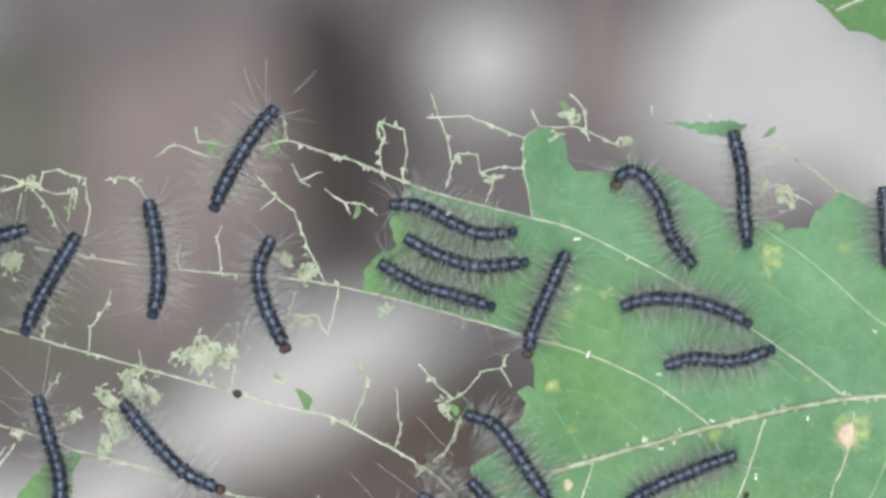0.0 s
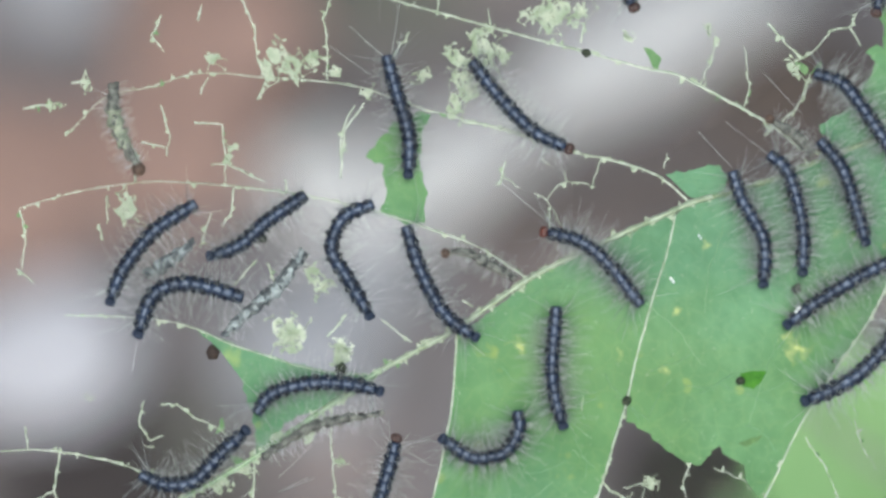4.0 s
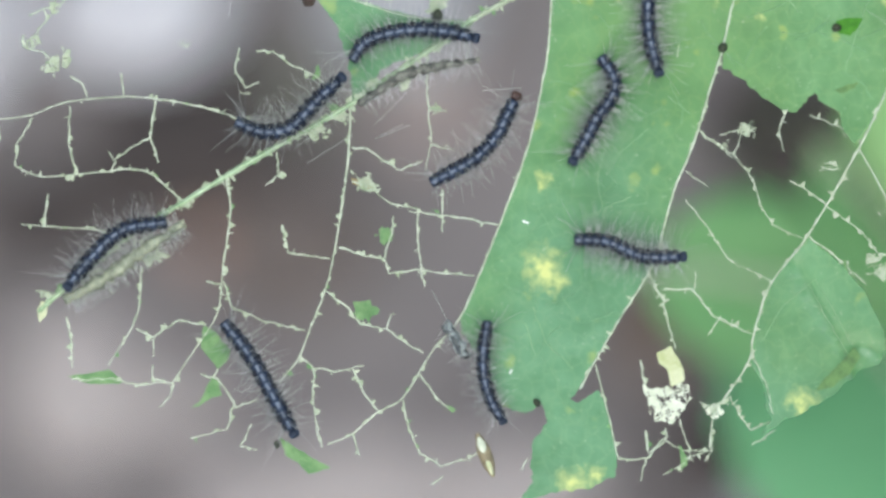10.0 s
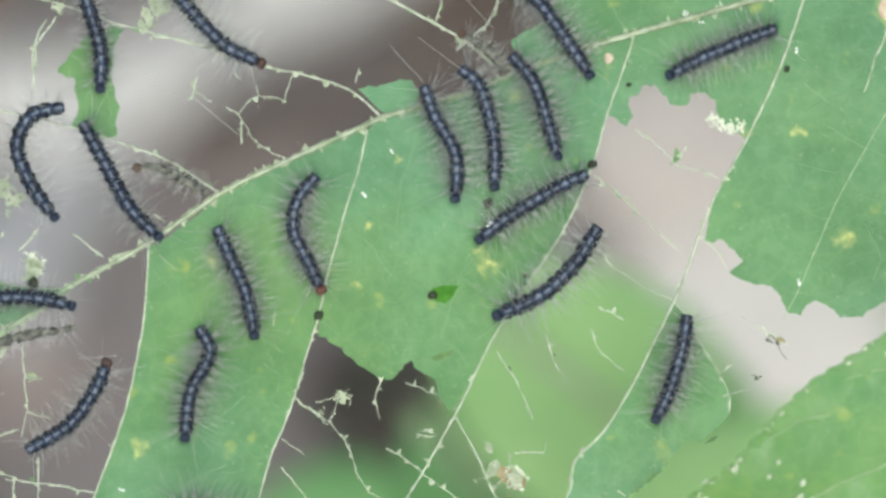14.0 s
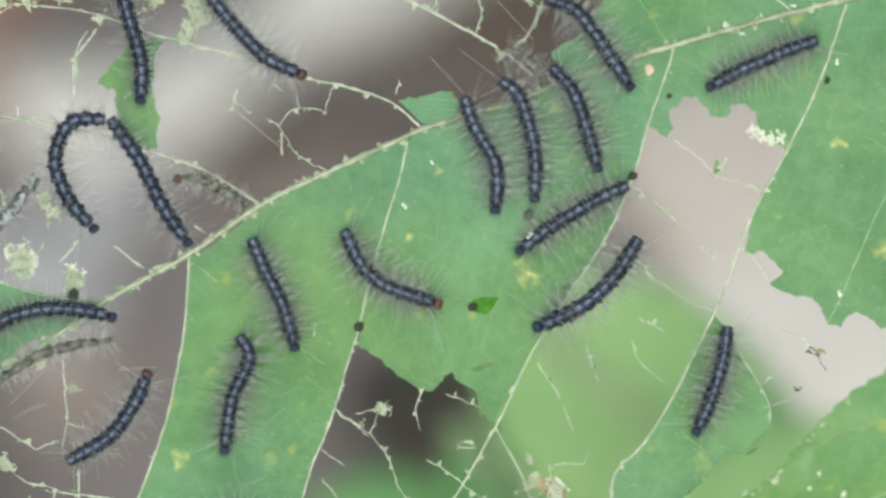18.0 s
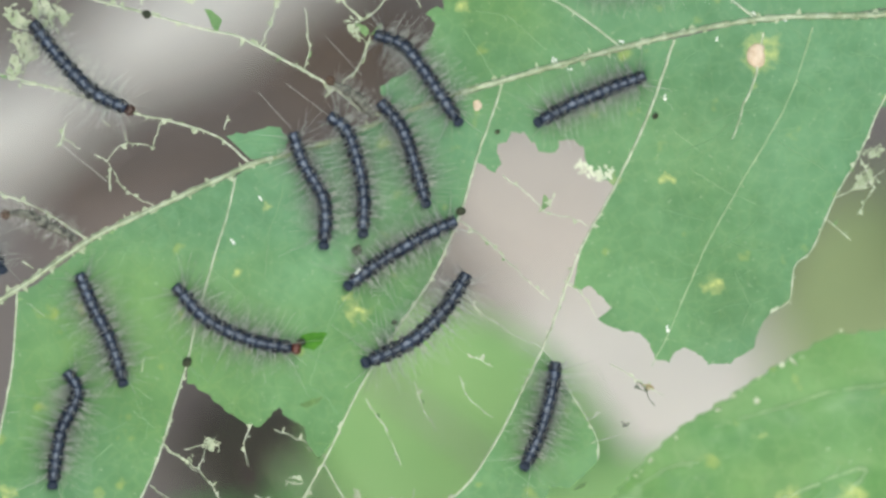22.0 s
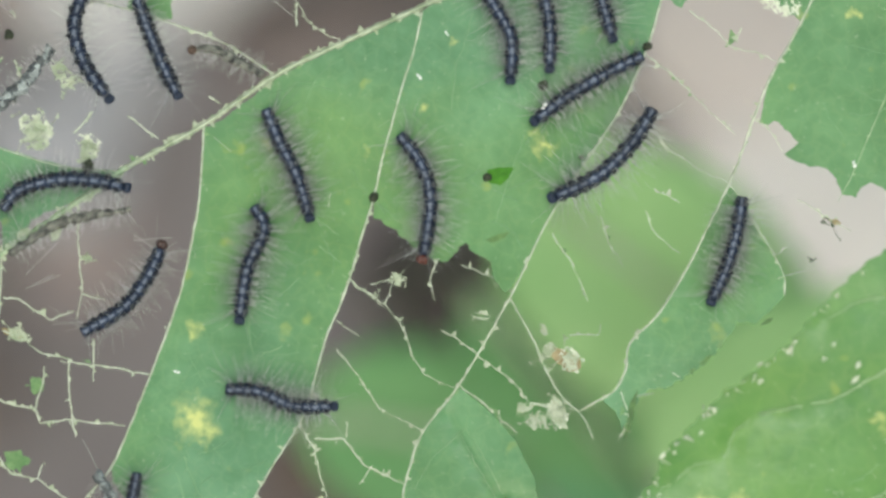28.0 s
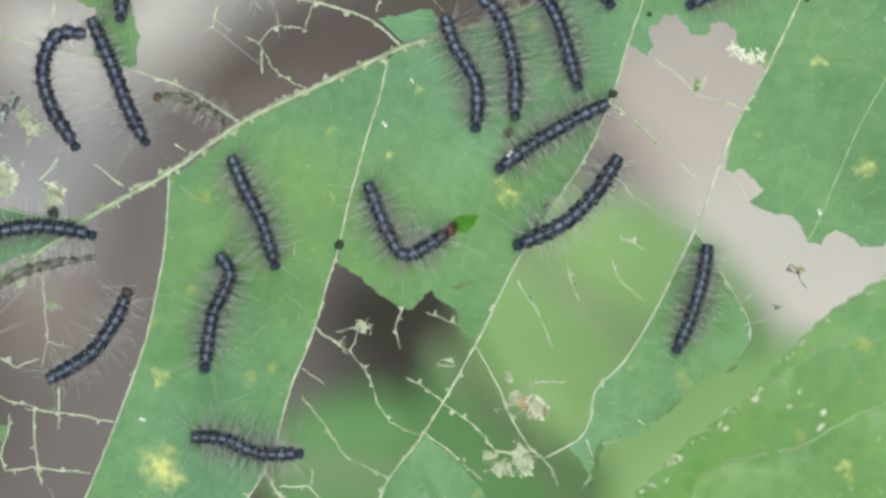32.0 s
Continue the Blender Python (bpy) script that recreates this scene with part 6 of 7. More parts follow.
def setae_mesh(seed, many, long, ahead=0.0, dim=0.4):
    """Tufts of fine hairs that stand off the warts."""
    bm = bmesh.new()
    rnd = random.Random(seed)
    for k in range(many):
        a = radians(rnd.choice((-95, -80, -70, -42, -25, 25, 42, 70, 80, 95)) + rnd.uniform(-9, 9))
        root = Vector((rnd.uniform(-0.8, 0.8), 1.2 * math.sin(a), 1.2 * math.cos(a)))
        way = Vector((rnd.uniform(-0.55, 0.55) + ahead * rnd.uniform(0.3, 1.6), math.sin(a) * 1.15 + rnd.uniform(-0.2, 0.2), max(0.05, math.cos(a)) * 0.75 + rnd.uniform(0, 0.3))).normalized()
        size = long * rnd.choice((0.28, 0.34, 0.4, 0.46, 0.55, 0.75, 0.9, 1.15, 1.6))
        bend = Vector((rnd.uniform(-0.2, 0.2), rnd.uniform(-0.2, 0.2), -0.15)) * size
        r = rnd.uniform(0.018, 0.036)
        pts = [root * MM, (root + way * size * 0.5) * MM, (root + way * size + bend * 0.5) * MM]
        first = len(bm.faces)
        tube(pts, [r * MM, r * 0.8 * MM, r * 0.3 * MM], 3, caps=False, bm=bm)
        bm.faces.ensure_lookup_table()
        dark = 1 if rnd.random() < dim else 0
        for f in bm.faces[first:]:
            f.material_index = dark
    me = bpy.data.meshes.new("setae")
    bm.to_mesh(me)
    bm.free()
    me.materials.append(HAIR_PALE)
    me.materials.append(HAIR_DARK)
    return me


def head_mesh(material):
    """A rounded head of two lobes with short jaws."""
    bm = bmesh.new()
    for y in (-0.32, 0.32):
        made = bmesh.ops.create_uvsphere(bm, u_segments=14, v_segments=10, radius=0.95 * MM)
        for v in made["verts"]:
            v.co = Vector((v.co.x * 0.95, v.co.y * 0.82 + y * MM, v.co.z * 1.02))
    for y in (-0.22, 0.22):
        made = bmesh.ops.create_cone(bm, segments=8, radius1=0.22 * MM, radius2=0.08 * MM, depth=0.6 * MM, cap_ends=True)
        for v in made["verts"]:
            v.co = Vector((v.co.z + 0.65 * MM, v.co.y + y * MM, v.co.x - 0.45 * MM))
    for f in bm.faces:
        f.smooth = True
    me = bpy.data.meshes.new("head")
    bm.to_mesh(me)
    bm.free()
    me.materials.append(material)
    return me


TUBERCLE = wart_mesh()
RINGS = [segment_mesh(k) for k in range(4)]
TUFTS = [setae_mesh(20 + k, 62, 3.0) for k in range(4)]
FLUFFY = [setae_mesh(40 + k, 100, 3.4, dim=0.2) for k in range(4)]
FRONT = setae_mesh(30, 44, 5.2, 1.0)
REAR = setae_mesh(31, 44, 6.0, -1.0)
HEADS = {"red": head_mesh(HEAD_RED), "brown": head_mesh(HEAD_BROWN), "black": head_mesh(HEAD_DARK)}
movers = {}


def stations(points):
    """Place and turn of every ring and of the head along a bent body, in millimetres of the plan."""
    line, run = spline(points, -(SEGMENTS * 2 + 2))
    out = []
    for i in [2 * k + 1 for k in range(SEGMENTS)] + [SEGMENTS * 2 + 1]:
        a, b = line[i - 1], line[min(i + 1, len(line) - 1)]
        p = line[i]
        out.append((p.x, p.y, height(p.x, p.y) + 1.4, math.degrees(math.atan2(b.y - a.y, b.x - a.x))))
    return out, run


def ring_pose(s, origin):
    return pose((s[0] - origin[0]) * MM, (s[1] - origin[1]) * MM, s[2] * MM, 0, 0, s[3])


def caterpillar(points, head="black", wide=1.1):
    """A caterpillar of twelve rings and a head, tail first."""
    found, run = stations(points)
    bend = abs((Vector(points[-1]) - Vector(points[0])).length / run)
    form = "stretched out straight" if bend > 0.97 else "gently curved" if bend > 0.85 else "strongly bent"
    label = "dark blue-black hairy caterpillar, " + form + ("" if head == "black" else ", with a " + head + " head")
    origin = (points[0][0], points[0][1])
    base = thing("caterpillar", origin[0] * MM, origin[1] * MM, LEAF_Z, label, "caterpillar", "caterpillars on the leaf")
    rnd = random.Random(round(points[0][0] * 97 + points[0][1] * 31))
    rings = []
    stretch = min(1.35, max(0.85, run / (SEGMENTS + 1) / UNIT))
    for k in range(SEGMENTS):
        body = new("segment", RINGS[rnd.randrange(4)])
        body.parent = base
        taper = {0: 0.82, 1: 0.95, SEGMENTS - 1: 0.88}.get(k, 1.0) * wide
        body.matrix_basis = ring_pose(found[k], origin) @ Matrix.Diagonal((stretch, taper, taper, 1))
        hairs = new("setae", REAR if k == 0 else FRONT if k == SEGMENTS - 1 else (FLUFFY if points[0][0] > -25 else TUFTS)[rnd.randrange(4)])
        hairs.parent = body
        for a in (-84, -47, 47, 84):
            wart = new("tubercle", TUBERCLE)
            wart.parent = body
            far = 1.2 if abs(a) < 60 else 1.04
            q = rnd.uniform(0.30, 0.43)
            q *= 1.15 if abs(a) < 60 else 1.0
            wart.matrix_basis = pose(rnd.uniform(0.0, 0.3) * MM, far * math.sin(radians(a)) * MM, far * math.cos(radians(a)) * MM) @ Matrix.Diagonal((q * rnd.uniform(1.0, 1.5), q, q, 1))
        rings.append(body)
    top = new("head", HEADS[head])
    top.parent = base
    size = wide * (0.84 if head == "black" else 0.92)
    top.matrix_basis = ring_pose(found[-1], origin) @ Matrix.Diagonal((size, size, size, 1))
    if head != "black":
        tagged(top, "glossy " + head + " head")
    rings.append(top)
    return base, rings, origin


caterpillar([(8.8, 90.7), (4.1, 84.9), (0.1, 77.9), (-2.3, 72.3)], wide=1.2)
caterpillar([(-13.7, 74.2), (-12.3, 66.9), (-11.9, 59.9), (-13.1, 53.3)], wide=1.22)
caterpillar([(-26.4, 68.1), (-30.7, 60.9), (-33.7, 55.4), (-35.7, 50.4)], wide=1.22)
caterpillar([(8.1, 67.7), (5.8, 61.9), (7.1, 55.4), (10.9, 47.4)], "brown", wide=1.15)
caterpillar([(29.1, 73.7), (34.6, 73.1), (40.1, 70.4), (45.1, 68.4), (51.8, 68.9)])
caterpillar([(31.9, 67.7), (38.1, 64.4), (45.1, 62.7), (53.9, 63.5)])
caterpillar([(27.3, 63.2), (34.1, 59.4), (41.1, 57.4), (47.9, 55.3)], wide=1.05)
caterpillar([(60.4, 65.1), (57.6, 58.9), (54.6, 51.9), (53.3, 46.5)], "brown")
caterpillar([(82.9, 62.9), (79.1, 67.9), (76.6, 74.9), (73.1, 79.1), (70.1, 78.9), (68.9, 76.3)], "brown")
caterpillar([(89.9, 86.6), (91.5, 79.9), (91.9, 72.9), (92.6, 65.9)])
caterpillar([(70.3, 55.6), (75.1, 56.9), (83.1, 56.4), (89.1, 54.4), (93.4, 52.1)])
caterpillar([(78.1, 45.1), (83.1, 46.3), (90.1, 45.9), (97.4, 48.2)], wide=1.05)
caterpillar([(42.6, 36.5), (47.8, 34.3), (52.8, 27.8), (57.8, 20.3)])
caterpillar([(90.3, 29.2), (83.8, 26.8), (76.8, 23.8), (70.8, 20.6)])
caterpillar([(28, 19), (29.8, 13.8), (33.5, 6.8), (33.4, -1.7)])
caterpillar([(34.5, 22.1), (37.8, 18.8), (40.3, 9.8), (40.4, 0.3)])
caterpillar([(43.5, 24.5), (47.3, 19.8), (49.8, 12.8), (51.8, 5.8)])
caterpillar([(56.8, 3.5), (50.8, 0.6), (42.8, -4.2), (37, -8.6)])
caterpillar([(58.8, -6), (54.8, -12.2), (48.8, -17.9), (40, -22)], wide=1.2)
caterpillar([(74.6, -21.7), (73.8, -27.2), (71.8, -34.2), (68.8, -40.8)])
caterpillar([(-16.8, -55.6), (-11, -56), (-5, -58.5), (3, -58.6)])
caterpillar([(-18.1, 38.5), (-13.3, 32.3), (-7.3, 26.3), (-0.1, 22.7)], "brown")
caterpillar([(-33.3, 39.5), (-31.3, 32.3), (-29.3, 25.3), (-29.5, 17.7)])
caterpillar([(-35.3, 69.2), (-40.9, 67.4), (-46.9, 63.4), (-53.1, 59.4)], wide=1.15)
caterpillar([(-58.9, -3.2), (-68.4, -0.8), (-74.6, -2.9), (-77.6, -10.6)], wide=1.22)
caterpillar([(-76.9, -34.7), (-72.4, -36.4), (-67.4, -35.7), (-62.9, -31.2), (-57.6, -26.2)], wide=1.15)
caterpillar([(-56.4, -23.7), (-53.4, -20.2), (-46.4, -18.4), (-39.4, -18.7), (-33.6, -20.1)])
caterpillar([(-89.5, -52.5), (-97.3, -54), (-103.3, -59.5), (-107.5, -64.7)], wide=1.14)
caterpillar([(-79.1, -70.3), (-74.3, -76.5), (-70.3, -83.5), (-66.3, -90.8)], wide=1.14)
caterpillar([(116.7, 76.4), (117.1, 69.9), (117.3, 62.9)])
movers["walker"] = caterpillar([(12.2, -5.6), (7.5, 4.5), (3, 11.5), (0.5, 17.3)], "red")
movers["turner"] = caterpillar([(-10.1, -23.5), (-11, -28.7), (-17.1, -31.7), (-24, -27.8)])
movers["reacher"] = caterpillar([(-42.3, -46), (-36, -42), (-33, -34), (-31.4, -27.4)], "brown")
movers["backer"] = caterpillar([(-29.6, 8.4), (-26.8, 0.4), (-22.8, -6.6), (-16.8, -10.8)])
movers["arched"] = caterpillar([(-35.8, 13.2), (-40.8, 10.9), (-43, 5.4), (-39.8, -0.6), (-35.8, -7.4)])
movers["settler"] = caterpillar([(-3.2, -5), (-4, -15.2), (-3.4, -21), (-1.8, -26.8)])
movers["stroller"] = caterpillar([(-67, 13.1), (-74.3, 8.3), (-79.8, 1.3), (-82, -4.9)])
movers["shifter"] = caterpillar([(-47.8, 15), (-54.3, 10.3), (-59.3, 5.8), (-65.1, 3.6)])
movers["bender"] = caterpillar([(-32.5, -70.2), (-33.1, -76.5), (-32.3, -83.5), (-31.3, -90.3)], wide=0.95)


def shrunk(points, material, label, name, thick, hairy, smear=None, reach=(0.28, 0.70), headed=True):
    """A dead larva or cast skin: a wrinkled, flattened tube with a hole along its back, and a rim of hairs."""
    base = thing(name, points[0][0] * MM, points[0][1] * MM, LEAF_Z, label, "cast skin" if name == "shed_skin" else "caterpillar")
    line, run = spline(points, 0.8)
    n = len(line)
    pts, radii = [], []
    for i, p in enumerate(line):
        f = i / (n - 1)
        r = thick * (0.55 + 0.45 * math.sin(math.pi * min(1, f * 1.05 + 0.05))) * (1 + 0.22 * math.sin(i * 2.4) + 0.25 * noise.noise(Vector((p.x, p.y, 2))))
        pts.append(Vector((p.x - points[0][0], p.y - points[0][1], height(p.x, p.y) + 0.75)) * MM)
        radii.append(max(0.2, r) * MM)
    bm = tube(pts, radii, 12)
    for v in bm.verts:
        w = v.co + base.location
        v.co += Vector((noise.noise(w * 900), noise.noise(w * 900 + Vector((5, 0, 0))), noise.noise(w * 900 + Vector((0, 9, 0))))) * (0.75 if name == "shed_skin" else 0.45) * MM
    if smear:
        bm.faces.ensure_lookup_table()
        for j, f in enumerate(bm.faces):
            ring = j // 12 / max(1, n - 1)
            if reach[0] < ring + 0.1 * noise.noise(f.calc_center_median() * 800) < reach[1] and noise.noise((f.calc_center_median() + base.location) * 1100) > (0.02 if name == "shed_skin" else -0.25):
                f.material_index = 1
    part("body", bm, [material, smear] if smear else material, base)
    bm = bmesh.new()
    rnd = random.Random(n)
    for k in range(int(run * hairy)):
        i = rnd.randrange(1, n - 1)
        d = (pts[i + 1] - pts[i - 1]).normalized()
        s = Vector((-d.y, d.x, 0)) * rnd.choice((-1, 1))
        way = (s + d * rnd.uniform(-0.6, 0.6) + Vector((0, 0, rnd.uniform(0, 0.6)))).normalized()
        size = rnd.uniform(1.6, 4.2) * MM
        tube([pts[i], pts[i] + way * size * 0.5, pts[i] + way * size + Vector((0, 0, -0.2 * MM))], [0.03 * MM, 0.025 * MM, 0.01 * MM], 3, caps=False, bm=bm)
    part("setae", bm, HAIR_PALE, base)
    if headed:
        end = pts[-1]
        bm = bmesh.new()
        bmesh.ops.create_icosphere(bm, subdivisions=2, radius=thick * 0.95 * MM)
        bmesh.ops.translate(bm, verts=bm.verts, vec=end)
        part("head", bm, DRY_HEAD, base, "dried brown head")


def shed_skin(points):
    shrunk(points, SHED, "crumpled grey-white cast skin caught on the veins", "shed_skin", 1.2, 9, SHED_DARK, (-1, 2), False)


def husk(points, headed=True):
    shrunk(points, HUSK, "shrivelled grey-green caterpillar lying along a vein", "shrivelled_caterpillar", 0.95, 12, headed=headed)


def dead_caterpillar(points):
    shrunk(points, HUSK, "limp dark caterpillar smeared with pale green", "limp_caterpillar", 1.35, 14, GOO)


dead_caterpillar([(-81.8, 34.8), (-81.7, 29.3), (-79.9, 24.3), (-77.3, 19.5)])
husk([(-10.4, -0), (-15.4, 2.8), (-19.4, 4.8), (-22.9, 4.6)])
husk([(42.3, 21.8), (39.3, 25.3), (34.6, 28.3)])
shed_skin([(-47.9, 5), (-52.4, -1.2), (-57.4, -5.4), (-62.2, -10)])
shed_skin([(-76.2, 0.8), (-72, 3.2), (-67.4, 6.8)])
shrunk([(-107.5, -66.4), (-100.5, -62.6), (-93.5, -57.6), (-86.5, -52.8)], GOO, "withered green-grey caterpillar under a feeding one", "shrivelled_caterpillar", 1.3, 26, headed=False)
husk([(-55.2, -31.4), (-50.4, -28.2), (-45.4, -25.8), (-33.9, -23.7)], False)
shed_skin([(-39.8, -70.5), (-35.8, -76.5)])


def dry_pod(tip, tail, wide):
    """An empty spindle-shaped case with a pale window in its upper half."""
    a, b = Vector((*tip, 0)), Vector((*tail, 0))
    base = thing("empty_cocoon", tip[0] * MM, tip[1] * MM, LEAF_Z, "empty tan spindle-shaped cocoon with a white upper half", "cocoon")
    up = Vector((0, 0, height(*tip) + 1.0))

    def spindle(f0, f1, scale, rise):
        pts, radii = [], []
        for i in range(13):
            f = f0 + (f1 - f0) * i / 12
            g = i / 12
            pts.append(((b - a) * f + up + Vector((0, 0, rise))) * MM)
            radii.append(max(0.06, wide * scale * math.sin(math.pi * (0.06 + 0.9 * g)) ** 0.8 * (1 + 0.12 * noise.noise(Vector((f * 9, 1, rise))))) * MM)
        return tube(pts, radii, 12)

    part("case", spindle(0, 1, 1.0, 0), POD, base)
    part("window", spindle(0.08, 0.55, 0.62, 0.62), CREAM, base, "white papery upper half")
    part("ridge", spindle(0.5, 0.95, 0.4, 0.75), YELLOWBIT, base, "pale yellow lower half")


dry_pod((-34.2, -89.9), (-31.3, -97.7), 1.25)


# ---- droppings, eggs and flecks on the leaf ----
def dropping(x, y, r, material=FRASS, label="small dark dropping stuck to the leaf"):
    rnd = random.Random(round(x * 11 + y * 3))
    bm = bmesh.new()
    bmesh.ops.create_icosphere(bm, subdivisions=2, radius=r * MM)
    for v in bm.verts:
        v.co = Vector((v.co.x, v.co.y * 0.85, v.co.z * 0.75)) * (1 + 0.4 * noise.noise(v.co * 1500 + Vector((x, y, 0)))) + Vector((0, 0, 0.6 * r * MM))
    for f in bm.faces:
        f.smooth = True
    ob = part("dropping", bm, material, None)
    ob.matrix_basis = pose(x * MM, y * MM, LEAF_Z + height(x, y) * MM, 0, 0, rnd.uniform(0, 360))
    tagged(ob, label, "dropping", "droppings")


def egg(x, y, r, lift=0.0):
    bm = bmesh.new()
    for dx, dy, q in ((0.35, 0.3, 0.8), (-0.5, -0.35, 0.65)):
        made = bmesh.ops.create_icosphere(bm, subdivisions=2, radius=q * r * MM)
        bmesh.ops.translate(bm, verts=made["verts"], vec=(dx * 1.5 * r * MM, dy * 1.5 * r * MM, 0))
    for v in bm.verts:
        v.co = Vector((v.co.x * (1.2 + 0.7 * noise.noise(Vector((x, y, 1)))), v.co.y * (1 + 0.6 * noise.noise(v.co * 2500 + Vector((x, y, 0)))), v.co.z * 0.6 + 0.4 * r * MM))
    for f in bm.faces:
        f.smooth = True
    ob = part("white_speck", bm, EGGS, None)
    ob.matrix_basis = pose(x * MM, y * MM, LEAF_Z + (height(x, y) + lift) * MM, 0, 0, x * 37)
    tagged(ob, "tiny white speck on the leaf", "speck", "white specks")


dropping(29.4, -18, 0.85)
dropping(9.3, -21.5, 0.9)
dropping(39.3, -1.7, 1)
dropping(57.8, 5.2, 0.9)
dropping(-64.1, -13, 1.4, DROP_BROWN, "small dark brown dropping stuck to the leaf")
dropping(-41.4, -16, 1.2)
dropping(-23.7, -84.5, 0.7)
dropping(-69.8, -92, 0.7)
dropping(2.1, 40.1, 0.9)
dropping(92.3, 22.1, 0.6)
dropping(64.3, 19.3, 0.5)
dropping(46, -14.5, 0.5)
dropping(-55.4, 7.3, 1)
egg(17.3, -0.2, 0.35)
egg(22.2, 7.5, 0.25)
egg(39.7, -5.2, 0.3)
egg(-25.7, -52.5, 0.3)
egg(94.5, -15.7, 0.35)
egg(62.3, 67.6, 0.45)
egg(64.3, 47.1, 0.35)
egg(74.1, 32.1, 0.3)
egg(86.3, 35.3, 0.3)
egg(62.3, 58.7, 0.25)
egg(109.8, 40.3, 0.25)
egg(76.9, 43.6, 0.25)
egg(115.1, 51.2, 0.25)
egg(-28.3, -79, 0.25)
egg(94, 25.4, 0.3)
egg(74.7, 31.8, 0.3)
egg(77.2, 30.4, 0.25)
egg(115.2, 39.1, 0.25)
egg(127, 39.8, 0.25)
egg(103.2, 35.8, 0.25)
egg(39.5, -5.4, 0.35, 2.7)
egg(39.4, 72, 0.3, 2.7)
fleck = part("green_fleck", sheet([(-2.2, 1.0), (0.2, 1.6), (2.6, 1.5), (1.6, -0.4), (0.2, -1.7), (-1.8, -1.2)], 0.3, 0.15, 0.1, 0.5, 0.9), FLECK, None)
fleck.matrix_basis = pose(31.5 * MM, -17.8 * MM, LEAF_Z + height(31.5, -17.8) * MM)
tagged(fleck, "bitten-off crumb of fresh green leaf", "crumb")


def silk(x0, y0, x1, y1):
    """A loose silk thread between two veins."""
    mid = Vector(((x0 + x1) / 2, (y0 + y1) / 2, 0.4))
    pts = [Vector((x0, y0, height(x0, y0) + 0.4)), mid, Vector((x1, y1, height(x1, y1) + 0.6))]
    line, _ = spline(pts, 1.5)
    ob = part("silk_thread", tube([p * MM for p in line], [0.035 * MM] * len(line), 4), HAIR_PALE, None)
    ob.location = (0, 0, LEAF_Z)
    tagged(ob, "fine pale silk thread spun between veins", "thread", "silk threads")


silk(-64.3, -42, -56.3, -37)
silk(-52.3, -37.7, -46.3, -35.3)
silk(-66.4, -39.2, -60.4, -35.2)
silk(-52.4, -35.2, -46.4, -29.2)
silk(-25.4, -33.2, -33.4, -28.2)
silk(-33.4, -29.2, -26.4, -28.7)
silk(-19, -11, -16, -13.5)
silk(-51.4, -37.2, -47.4, -35.2)
silk(33.7, 36.3, 40.2, 29.3)
silk(42.7, 36.3, 36.7, 26.3)
silk(21.8, 26.3, 27.8, 19.8)
silk(26.8, 27.8, 34.8, 21.8)
silk(-13.3, 17.3, -4.8, 10.3)
silk(-37.3, 42.3, -32.3, 38.3)
silk(-39.9, 44.9, -33.9, 39.4)
silk(-30.9, 49.9, -32.4, 39.9)
silk(3.1, 97.9, 5.6, 90.9)
silk(7.1, 99.4, 7.1, 90.9)
silk(16.1, 97.4, 12.1, 93.4)
silk(-39.3, -70.5, -42.3, -64.5)
silk(-43.3, 41.3, -36.3, 36.3)
silk(-78.4, -16.2, -77.6, -11.2)


# ---- what crawls ----
def crawl(made, rows):
    """Keys every ring of a caterpillar along its changing line."""
    base, rings, origin = made
    found = [(t, stations(points)[0]) for t, points in rows]
    for k, ring in enumerate(rings):
        keys = []
        for t, s in found:
            keys.append((t, ring_pose(s[k], origin)))
        walk(ring, keys)


